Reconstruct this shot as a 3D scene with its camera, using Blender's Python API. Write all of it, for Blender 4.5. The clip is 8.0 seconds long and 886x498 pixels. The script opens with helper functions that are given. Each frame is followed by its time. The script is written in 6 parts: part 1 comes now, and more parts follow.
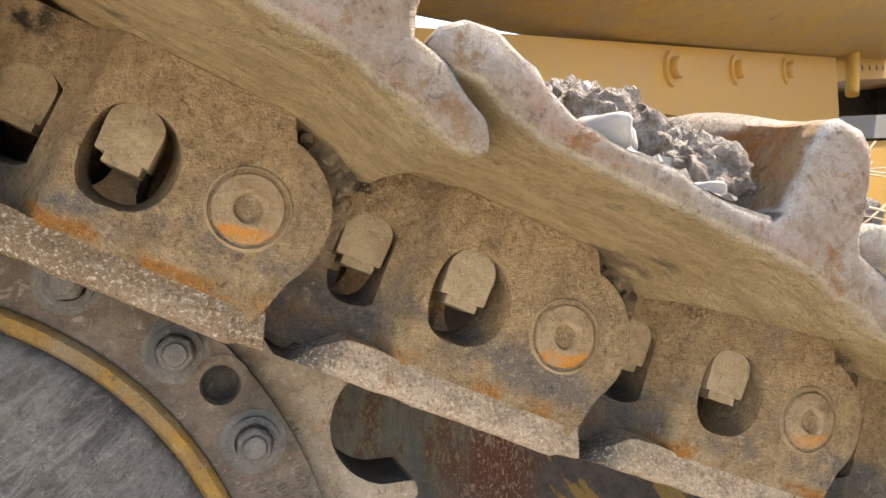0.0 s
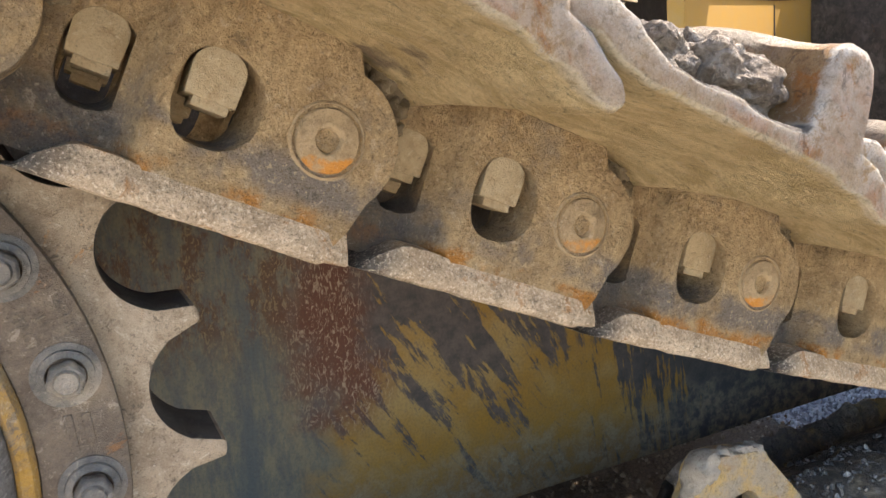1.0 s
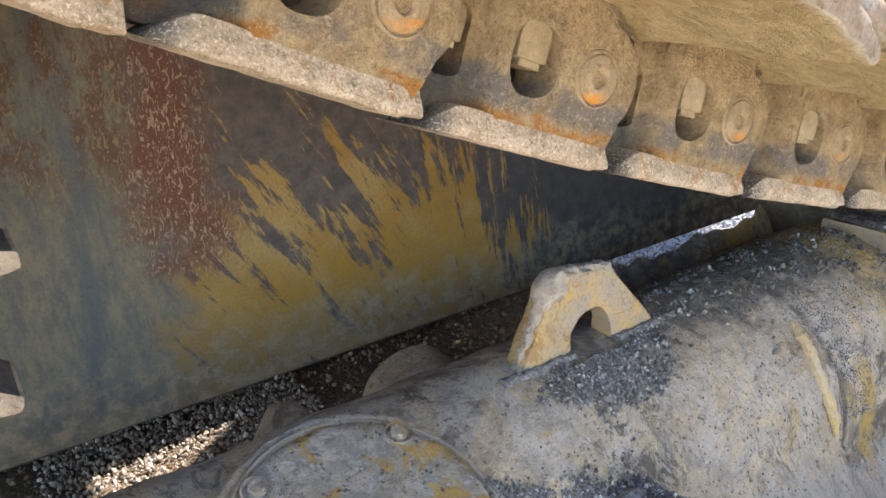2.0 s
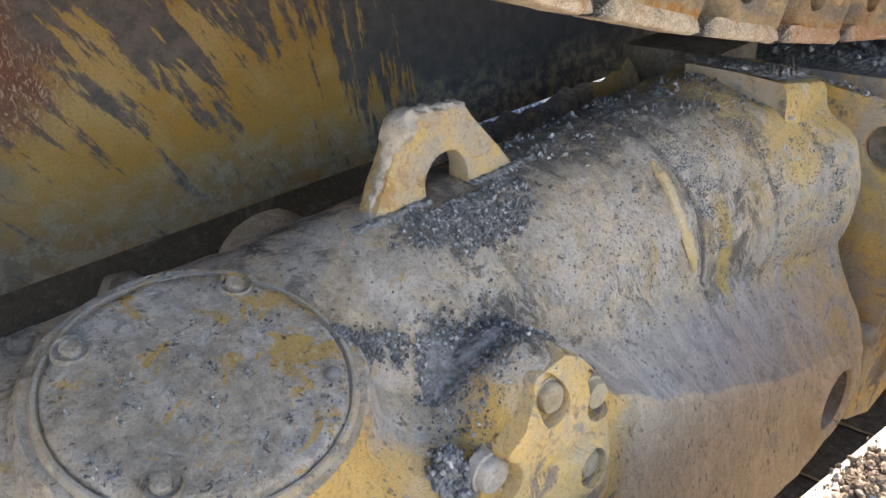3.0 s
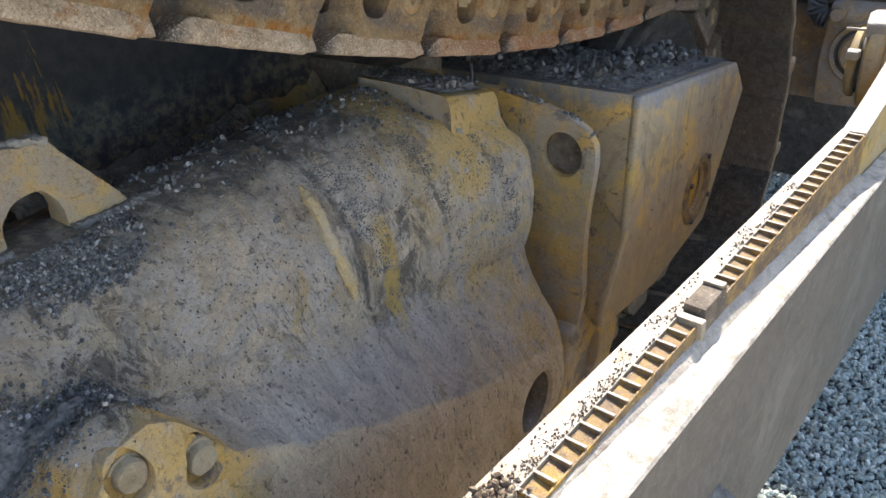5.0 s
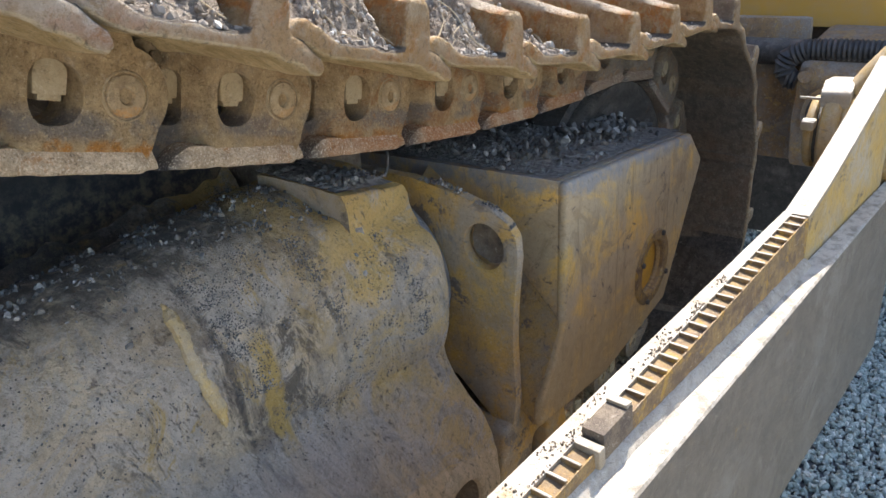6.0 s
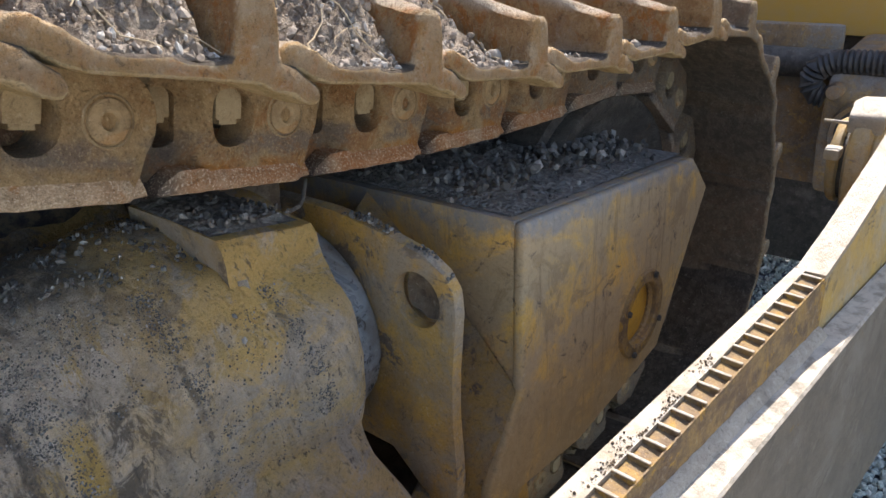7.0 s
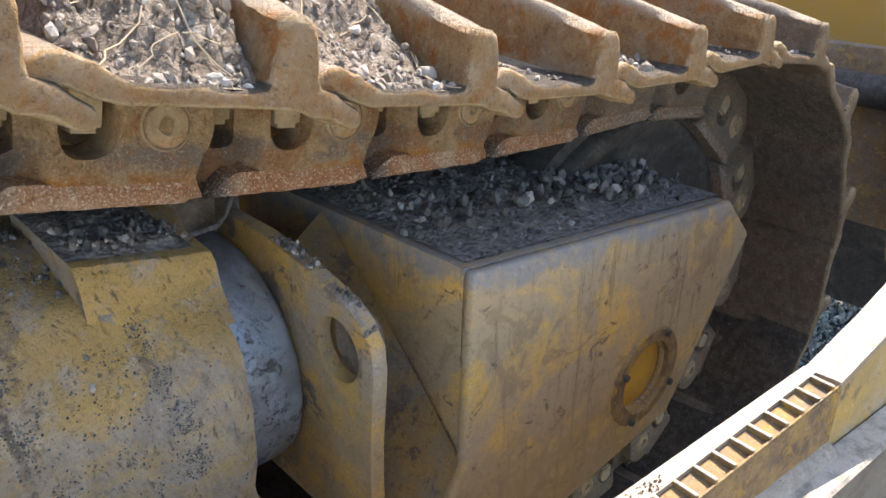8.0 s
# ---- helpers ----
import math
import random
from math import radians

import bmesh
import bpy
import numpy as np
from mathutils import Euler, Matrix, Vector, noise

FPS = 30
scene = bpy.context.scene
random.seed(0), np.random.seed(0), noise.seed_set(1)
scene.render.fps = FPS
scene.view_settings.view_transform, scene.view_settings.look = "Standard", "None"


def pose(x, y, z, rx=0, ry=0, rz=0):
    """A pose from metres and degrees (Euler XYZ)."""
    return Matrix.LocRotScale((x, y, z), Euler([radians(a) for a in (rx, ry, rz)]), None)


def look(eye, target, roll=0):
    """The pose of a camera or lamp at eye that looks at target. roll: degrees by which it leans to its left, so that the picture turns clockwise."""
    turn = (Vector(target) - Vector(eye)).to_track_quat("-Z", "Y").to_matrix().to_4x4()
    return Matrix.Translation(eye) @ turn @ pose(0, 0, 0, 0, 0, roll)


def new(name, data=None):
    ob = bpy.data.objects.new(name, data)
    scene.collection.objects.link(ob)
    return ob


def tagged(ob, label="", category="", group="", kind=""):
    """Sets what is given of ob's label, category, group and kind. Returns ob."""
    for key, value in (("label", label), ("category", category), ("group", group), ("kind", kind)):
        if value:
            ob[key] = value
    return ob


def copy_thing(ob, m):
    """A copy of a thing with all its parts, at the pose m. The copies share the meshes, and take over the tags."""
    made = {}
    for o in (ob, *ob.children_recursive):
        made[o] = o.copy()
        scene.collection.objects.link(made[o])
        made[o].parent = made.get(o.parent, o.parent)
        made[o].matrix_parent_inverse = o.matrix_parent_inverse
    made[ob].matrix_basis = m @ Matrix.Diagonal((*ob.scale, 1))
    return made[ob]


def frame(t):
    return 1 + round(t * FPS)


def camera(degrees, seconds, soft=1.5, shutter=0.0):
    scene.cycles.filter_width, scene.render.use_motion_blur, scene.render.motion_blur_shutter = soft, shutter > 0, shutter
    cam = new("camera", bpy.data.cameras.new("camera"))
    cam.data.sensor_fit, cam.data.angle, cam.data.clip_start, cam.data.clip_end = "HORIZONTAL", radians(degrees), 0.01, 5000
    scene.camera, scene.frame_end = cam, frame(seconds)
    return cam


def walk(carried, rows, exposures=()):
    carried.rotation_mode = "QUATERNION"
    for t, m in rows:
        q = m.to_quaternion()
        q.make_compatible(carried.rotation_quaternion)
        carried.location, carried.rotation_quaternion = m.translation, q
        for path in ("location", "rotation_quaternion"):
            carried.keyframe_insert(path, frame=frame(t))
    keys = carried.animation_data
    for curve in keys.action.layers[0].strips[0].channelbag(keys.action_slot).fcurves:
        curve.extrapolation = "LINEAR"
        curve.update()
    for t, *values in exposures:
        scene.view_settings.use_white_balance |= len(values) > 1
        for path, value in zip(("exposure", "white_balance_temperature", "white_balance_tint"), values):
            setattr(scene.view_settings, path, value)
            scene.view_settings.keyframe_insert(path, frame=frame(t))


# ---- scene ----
from mathutils.bvhtree import BVHTree

cam = camera(59.2, 8.0)
PATH = [
    (0, (0.337, 0.226, 1.718), (0.907, 2.143, 1.699), -3.5),
    (0.5, (0.371, 0.223, 1.694), (1.075, 2.087, 1.516), -3.9),
    (1, (0.424, 0.214, 1.652), (1.255, 1.999, 1.302), -4.5),
    (1.5, (0.456, 0.209, 1.605), (1.381, 1.905, 1.089), -4.3),
    (2, (0.484, 0.21, 1.556), (1.498, 1.802, 0.895), -4.4),
    (2.2, (0.492, 0.208, 1.524), (1.523, 1.753, 0.782), -4.7),
    (3.3, (0.591, 0.189, 1.439), (1.785, 1.49, 0.5), -4.1),
    (3.5, (0.616, 0.178, 1.434), (1.851, 1.432, 0.484), -3.9),
    (4, (0.671, 0.143, 1.429), (1.993, 1.293, 0.464), -3.1),
    (4.5, (0.731, 0.108, 1.429), (2.113, 1.178, 0.458), -2.2),
    (5, (0.806, 0.067, 1.441), (2.251, 1.087, 0.508), -2.2),
    (5.2, (0.852, 0.044, 1.449), (2.307, 1.078, 0.545), -2.7),
    (6.3, (1.122, -0.04, 1.479), (2.588, 1.055, 0.671), -4.0),
    (6.5, (1.195, -0.019, 1.46), (2.655, 1.082, 0.651), -3.8),
    (7, (1.381, 0.016, 1.427), (2.81, 1.152, 0.609), -3.0),
    (7.5, (1.53, 0.023, 1.411), (2.926, 1.185, 0.574), -2.3),
    (8, (1.696, -0.01, 1.415), (2.962, 1.29, 0.575), -0.0),
]
STOPS = [(0, 2.10), (0.5, 2.06), (1.5, 2.32), (2.2, 2.60), (3.3, 2.30), (3.5, 2.18), (4, 1.68), (4.5, 1.52), (5, 1.62), (6.5, 1.56), (7, 1.34), (8, 1.80)]
WARM = [0, 0, 0, 0, 0, 0, 0.5, 0.75, 1.0, 0.9, 0.2, 0.2]      # share of the cooler white balance at each stop
walk(cam, [(t, look(eye, target, roll)) for t, eye, target, roll in PATH], [(t, s, 6900 - 350 * WARM[i], 15 - 3 * WARM[i]) for i, (t, s) in enumerate(STOPS)])

# ---- light ----
SUN_EL, SUN_AZ = 52.0, 14.0        # degrees; azimuth from +x towards +y
world = bpy.data.worlds.new("sky")
world.use_nodes = True
wn = world.node_tree.nodes
sky = wn.new("ShaderNodeTexSky")
sky.sky_type, sky.sun_disc = "NISHITA", False
sky.sun_elevation, sky.sun_rotation = radians(SUN_EL), radians(90 - SUN_AZ)
wn["Background"].inputs["Strength"].default_value = 0.15
world.node_tree.links.new(sky.outputs[0], wn["Background"].inputs["Color"])
scene.world = world
sun = new("sun", bpy.data.lights.new("sun", "SUN"))
sun.data.energy, sun.data.angle, sun.data.color = 4.0, radians(0.5), (1.0, 0.95, 0.87)
ca, sa, ce, se = math.cos(radians(SUN_AZ)), math.sin(radians(SUN_AZ)), math.cos(radians(SUN_EL)), math.sin(radians(SUN_EL))
sun.matrix_world = look((ce * ca * 20, ce * sa * 20, se * 20), (0, 0, 0))

# ---- materials ----


class Nodes:
    """A small builder of node materials on world position."""

    def __init__(self, name, rough=0.85, metal=0.0):
        self.m = bpy.data.materials.new(name)
        self.m.use_nodes = True
        self.t = self.m.node_tree
        self.p = self.t.nodes["Principled BSDF"]
        self.p.inputs["Roughness"].default_value = rough
        self.p.inputs["Metallic"].default_value = metal
        self.p.inputs["Specular IOR Level"].default_value = 0.3
        self.geo = self.t.nodes.new("ShaderNodeNewGeometry")
        self.pos = self.geo.outputs["Position"]

    def put(self, value, socket):
        if isinstance(value, (int, float)):
            socket.default_value = value
        elif isinstance(value, tuple):
            socket.default_value = (*value, 1.0) if len(value) == 3 and socket.type == "RGBA" else value
        else:
            self.t.links.new(value, socket)

    def noise(self, scale, detail=6.0, rough=0.6, at=None, distort=0.0):
        n = self.t.nodes.new("ShaderNodeTexNoise")
        n.inputs["Scale"].default_value, n.inputs["Detail"].default_value = scale, detail
        n.inputs["Roughness"].default_value, n.inputs["Distortion"].default_value = rough, distort
        self.put(at or self.pos, n.inputs["Vector"])
        return n.outputs["Fac"]

    def stretched(self, scale, turn=(0, 0, 0), shift=(0, 0, 0)):
        n = self.t.nodes.new("ShaderNodeMapping")
        n.inputs["Scale"].default_value, n.inputs["Location"].default_value = scale, shift
        n.inputs["Rotation"].default_value = [radians(a) for a in turn]
        first = self.t.nodes.new("ShaderNodeMapping")
        first.inputs["Rotation"].default_value = [radians(a) for a in turn]
        n.inputs["Rotation"].default_value = (0, 0, 0)
        self.put(self.pos, first.inputs["Vector"])
        self.put(first.outputs["Vector"], n.inputs["Vector"])
        return n.outputs["Vector"]

    def cells(self, scale, feature="F1", at=None):
        n = self.t.nodes.new("ShaderNodeTexVoronoi")
        n.feature = feature
        n.inputs["Scale"].default_value = scale
        self.put(at or self.pos, n.inputs["Vector"])
        return n.outputs["Distance"]

    def step(self, value, low, high, to_low=0.0, to_high=1.0):
        n = self.t.nodes.new("ShaderNodeMapRange")
        n.interpolation_type = "SMOOTHSTEP"
        for i, v in enumerate((value, low, high, to_low, to_high)):
            self.put(v, n.inputs[i])
        return n.outputs[0]

    def calc(self, how, a, b=0.0):
        n = self.t.nodes.new("ShaderNodeMath")
        n.operation = how
        n.use_clamp = False
        self.put(a, n.inputs[0])
        self.put(b, n.inputs[1])
        return n.outputs[0]

    def mix(self, fac, a, b, how="MIX"):
        n = self.t.nodes.new("ShaderNodeMix")
        n.data_type, n.blend_type = "RGBA", how
        self.put(fac, n.inputs["Factor"])
        self.put(a, n.inputs["A"])
        self.put(b, n.inputs["B"])
        return n.outputs["Result"]

    def axis(self, which, vector=None):
        n = self.t.nodes.new("ShaderNodeSeparateXYZ")
        self.put(vector or self.pos, n.inputs[0])
        return n.outputs["XYZ".index(which)]

    def upward(self):
        return self.axis("Z", self.geo.outputs["Normal"])

    def island(self):
        return self.geo.outputs["Random Per Island"]

    def done(self, colour, bump=None, height=0.002, rough=None):
        self.put(colour, self.p.inputs["Base Color"])
        if rough is not None:
            self.put(rough, self.p.inputs["Roughness"])
        if bump is not None:
            n = self.t.nodes.new("ShaderNodeBump")
            n.inputs["Distance"].default_value, n.inputs["Strength"].default_value = height, 1.0
            self.put(bump, n.inputs["Height"])
            self.t.links.new(n.outputs["Normal"], self.p.inputs["Normal"])
        return self.m


def speckled(n, c, grain=1.0):
    """Grit on a colour: fine dark and pale specks at two sizes. Gives the colour and the relief."""
    fine, tiny = n.noise(190, 6, 0.78), n.noise(620, 3, 0.7)
    patchy = n.step(n.noise(34, 6, 0.7, distort=0.5), 0.40, 0.62, 0.45, 1.0)
    flake = n.noise(75, 7, 0.78, distort=0.7)
    chips = n.step(n.cells(170), 0.10, 0.24)
    c = n.mix(n.calc("MULTIPLY", patchy, n.step(fine, 0.30, 0.50, 0.62 * grain, 0.0)), c, n.mix(0.7, c, (0.03, 0.025, 0.02)))
    c = n.mix(n.step(flake, 0.575, 0.63, 0.0, 0.42 * grain), c, n.mix(0.5, c, (0.74, 0.66, 0.54)))
    c = n.mix(n.step(flake, 0.42, 0.365, 0.0, 0.5 * grain), c, n.mix(0.7, c, (0.035, 0.03, 0.026)))
    c = n.mix(n.calc("MULTIPLY", patchy, n.step(tiny, 0.30, 0.50, 0.42 * grain, 0.0)), c, n.mix(0.65, c, (0.02, 0.018, 0.015)))
    c = n.mix(n.step(n.calc("MULTIPLY", fine, tiny), 0.31, 0.43, 0.0, 0.4 * grain), c, n.mix(0.45, c, (0.80, 0.72, 0.60)))
    c = n.mix(n.calc("MULTIPLY", n.calc("SUBTRACT", 1.0, chips), n.step(n.noise(24), 0.52, 0.64, 0.0, 0.4 * grain)), c, n.mix(0.5, c, (0.72, 0.66, 0.56)))
    return c, n.calc("ADD", n.calc("ADD", n.calc("MULTIPLY", fine, 0.5), n.calc("MULTIPLY", tiny, 0.2)), n.calc("MULTIPLY", flake, 0.5))


def worn(name, base, other, rust, dust, rusty=0.58, dusty=0.5, grain=1.0, rough=0.85, scale=1.0, height=0.004, film_top=0.8, settled_lit=0.3):
    """Worn surface: two base tones, patches of a third, a broken film of dust, speckle and relief."""
    n = Nodes(name, rough)
    big, mid = n.noise(5 * scale, 8, 0.7, distort=0.4), n.noise(26 * scale, 9, 0.72)
    c = n.mix(n.step(mid, 0.38, 0.62), base, other)
    c = n.mix(n.step(n.noise(12 * scale, 9, 0.75, distort=0.8), rusty, rusty + 0.05), c, rust)
    # upward film: settled dust; the arm's high values paint in sun
    film = n.calc("ADD", n.step(big, dusty - 0.10, dusty + 0.10, 0.0, film_top), n.step(n.upward(), 0.3, 0.95, 0.0, settled_lit))
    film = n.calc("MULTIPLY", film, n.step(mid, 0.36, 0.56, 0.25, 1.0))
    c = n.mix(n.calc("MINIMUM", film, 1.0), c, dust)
    c = n.mix(n.step(n.noise(1.0, 8, 0.75, at=n.stretched((90, 90, 14))), 0.60, 0.72, 0.0, 0.45 * grain), c, n.mix(0.5, c, (0.04, 0.035, 0.03)))
    c, relief = speckled(n, c, grain)
    return n.done(c, n.calc("ADD", n.calc("MULTIPLY", mid, 0.8), relief), height)


def link_material():
    """Forged link: tan dust, blue-grey smears, orange rust along the rail and under the pin, greasy tail."""
    n = Nodes("link_steel", 0.85)
    tc = n.t.nodes.new("ShaderNodeTexCoord").outputs["Object"]
    u, v = n.axis("X", tc), n.axis("Z", tc)
    big, mid = n.noise(9, 8, 0.7), n.noise(40, 9, 0.7)
    wob = n.calc("MULTIPLY", n.calc("SUBTRACT", mid, 0.5), 0.03)
    wv, wu = n.calc("ADD", v, wob), n.calc("ADD", u, wob)
    c = n.mix(n.step(mid, 0.36, 0.62), (0.36, 0.255, 0.14), (0.52, 0.385, 0.22))
    c = n.mix(n.step(big, 0.52, 0.64, 0.0, 0.7), c, (0.30, 0.25, 0.19))
    grey = n.calc("MULTIPLY", n.step(wv, -0.062, -0.045), n.step(wv, -0.012, -0.030))
    c = n.mix(n.calc("MULTIPLY", grey, n.step(n.noise(14), 0.42, 0.58, 0.0, 0.85)), c, (0.20, 0.185, 0.175))
    line = n.calc("MULTIPLY", n.step(wv, -0.078, -0.070), n.step(wv, -0.052, -0.062))
    c = n.mix(n.calc("MULTIPLY", line, n.step(n.noise(15, 6), 0.44, 0.54, 0.0, 0.9)), c, (0.47, 0.20, 0.035))
    c = n.mix(n.step(n.noise(22, 8, 0.75, distort=0.6), 0.65, 0.71, 0.0, 0.6), c, (0.38, 0.19, 0.06))
    tail = n.calc("MULTIPLY", n.step(wu, -0.128, -0.160), n.step(wv, -0.010, -0.034))
    c = n.mix(n.calc("MULTIPLY", tail, n.step(mid, 0.36, 0.58, 0.6, 0.95)), c, (0.115, 0.110, 0.108))
    bare = n.calc("SUBTRACT", 1.0, tail)
    crust = n.calc("MULTIPLY", n.step(wu, -0.165, -0.19), n.step(wv, 0.03, 0.045))
    c = n.mix(n.calc("MULTIPLY", crust, n.step(n.noise(60), 0.45, 0.6)), c, (0.05, 0.04, 0.03))
    c = n.mix(n.calc("MULTIPLY", n.step(n.axis("X"), 1.6, 2.1), n.step(n.noise(11, 9, 0.76, distort=0.5), 0.47, 0.58, 0.1, 0.7)), c, (0.36, 0.165, 0.06))
    # links round the idler darkened by x, shade put into the colour
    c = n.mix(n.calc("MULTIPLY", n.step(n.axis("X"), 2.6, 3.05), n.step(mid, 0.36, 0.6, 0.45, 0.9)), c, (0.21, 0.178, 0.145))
    sand = n.noise(240, 4, 0.7)
    c = n.mix(n.calc("MULTIPLY", bare, n.step(sand, 0.57, 0.65, 0.0, 0.5)), c, (0.70, 0.56, 0.35))
    c = n.mix(n.step(sand, 0.42, 0.35, 0.0, 0.5), c, (0.13, 0.09, 0.05))
    c, relief = speckled(n, c, 1.2)
    return n.done(c, n.calc("ADD", n.calc("ADD", n.calc("MULTIPLY", mid, 1.1), n.calc("MULTIPLY", sand, 0.6)), relief), 0.010)


def pin_material():
    n = Nodes("pin_steel", 0.85)
    tc = n.t.nodes.new("ShaderNodeTexCoord").outputs["Object"]
    u, v = n.axis("X", tc), n.axis("Z", tc)
    r = n.calc("SQRT", n.calc("ADD", n.calc("MULTIPLY", u, u), n.calc("MULTIPLY", v, v)))
    mid = n.noise(45, 8, 0.7)
    c = n.mix(n.step(mid, 0.36, 0.62), (0.27, 0.20, 0.12), (0.38, 0.29, 0.18))
    low = n.calc("ADD", v, n.calc("MULTIPLY", n.calc("SUBTRACT", mid, 0.5), 0.02))
    moon = n.calc("MULTIPLY", n.calc("MULTIPLY", n.step(n.calc("ADD", low, n.calc("MULTIPLY", u, -0.25)), -0.0125, -0.0165), n.step(r, 0.0120, 0.014)), n.step(r, 0.0268, 0.0258))
    moon = n.calc("MULTIPLY", moon, n.step(n.axis("X"), 1.9, 1.3, 0.25, 1.0))
    c = n.mix(n.calc("MULTIPLY", moon, n.step(n.noise(30, 6, 0.7), 0.40, 0.52, 0.15, 0.9)), c, (0.52, 0.22, 0.035))
    c, relief = speckled(n, c, 1.0)
    return n.done(c, n.calc("ADD", mid, relief), 0.003)


def shoe_material():
    """Shoe: yellow dust below, rust on the grouser, scuffed rims paled further as painted sun."""
    n = Nodes("shoe_steel", 0.85)
    tc = n.t.nodes.new("ShaderNodeTexCoord").outputs["Object"]
    y, v = n.axis("Y", tc), n.axis("Z", tc)
    big, mid = n.noise(8, 8, 0.7), n.noise(34, 9, 0.72)
    c = n.mix(n.step(mid, 0.38, 0.62), (0.36, 0.195, 0.08), (0.48, 0.31, 0.15))
    c = n.mix(n.step(n.noise(13, 9, 0.75, distort=0.8), 0.49, 0.57), c, (0.44, 0.18, 0.045))
    c = n.mix(n.step(big, 0.50, 0.64, 0.0, 0.45), c, (0.44, 0.36, 0.27))
    flat = n.calc("MULTIPLY", n.step(n.upward(), 0.70, 0.92), n.step(v, 0.120, 0.110))
    c = n.mix(n.calc("MULTIPLY", flat, n.step(mid, 0.36, 0.52, 0.35, 0.85)), c, (0.56, 0.48, 0.37))
    below = n.calc("MULTIPLY", n.step(v, 0.0865, 0.0830), n.step(n.upward(), -0.15, -0.45))
    streaks = n.noise(1.0, 9, 0.75, at=n.stretched((9, 26, 26), (0, 22, 0)), distort=0.9)
    # underside dust, lightened further for light bounced off the ground
    dust = n.mix(n.step(streaks, 0.38, 0.62), (0.56, 0.425, 0.22), (0.80, 0.65, 0.385))
    dust = n.mix(n.step(n.noise(7), 0.60, 0.68, 0.0, 0.8), dust, (0.16, 0.12, 0.09))
    # undersides of the front shoes dimmed by x as painted shade
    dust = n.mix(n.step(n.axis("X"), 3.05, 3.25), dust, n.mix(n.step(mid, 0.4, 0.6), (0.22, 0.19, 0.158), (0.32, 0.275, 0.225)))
    c = n.mix(n.calc("MULTIPLY", below, 0.93), c, dust)
    # the same shade painted over the rest of the front shoes
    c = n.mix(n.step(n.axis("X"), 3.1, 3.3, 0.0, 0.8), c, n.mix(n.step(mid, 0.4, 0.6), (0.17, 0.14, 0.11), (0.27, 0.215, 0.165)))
    rim = n.step(n.calc("ADD", y, n.calc("MULTIPLY", n.calc("SUBTRACT", mid, 0.5), 0.03)), SHOE_OUT + 0.010, SHOE_OUT + 0.004)
    # scuffed rim tones, whitened to stand in for direct sun
    pale = n.mix(n.step(n.noise(60, 8, 0.75), 0.42, 0.60), (0.80, 0.74, 0.65), (0.58, 0.50, 0.40))
    pale = n.mix(n.step(n.noise(120, 5, 0.7, distort=0.3), 0.58, 0.66, 0.0, 0.5), pale, (0.24, 0.19, 0.14))
    pale = n.mix(n.step(n.axis("X"), 1.35, 1.7), pale, n.mix(n.step(mid, 0.4, 0.6), (0.66, 0.52, 0.34), (0.52, 0.31, 0.12)))
    rim = n.calc("MULTIPLY", rim, n.step(n.upward(), -0.15, 0.55, 0.40, 1.0))
    c = n.mix(n.calc("MULTIPLY", rim, n.step(n.noise(30, 9, 0.78, distort=0.4), 0.37, 0.47, 0.12, 0.97)), c, pale)
    # inner faces turned upwards are nearly black
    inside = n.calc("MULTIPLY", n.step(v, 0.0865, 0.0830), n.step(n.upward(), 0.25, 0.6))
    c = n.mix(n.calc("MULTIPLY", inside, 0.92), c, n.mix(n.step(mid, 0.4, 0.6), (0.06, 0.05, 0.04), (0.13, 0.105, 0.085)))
    # grouser crests pale from wear, with sun put into the colour
    crest = n.calc("MULTIPLY", n.step(v, 0.140, 0.152), n.step(n.upward(), 0.25, 0.75))
    c = n.mix(n.calc("MULTIPLY", crest, n.step(mid, 0.34, 0.5, 0.4, 0.9)), c, (0.58, 0.49, 0.38))
    c, relief = speckled(n, c, 1.2)
    return n.done(c, n.calc("ADD", n.calc("ADD", n.calc("MULTIPLY", mid, 1.2), n.calc("MULTIPLY", n.noise(90, 7, 0.75), 1.3)), relief), 0.013)


SHOE_IN, SHOE_OUT = 0.36, -0.392
LINK, PIN, SHOE = link_material(), pin_material(), shoe_material()


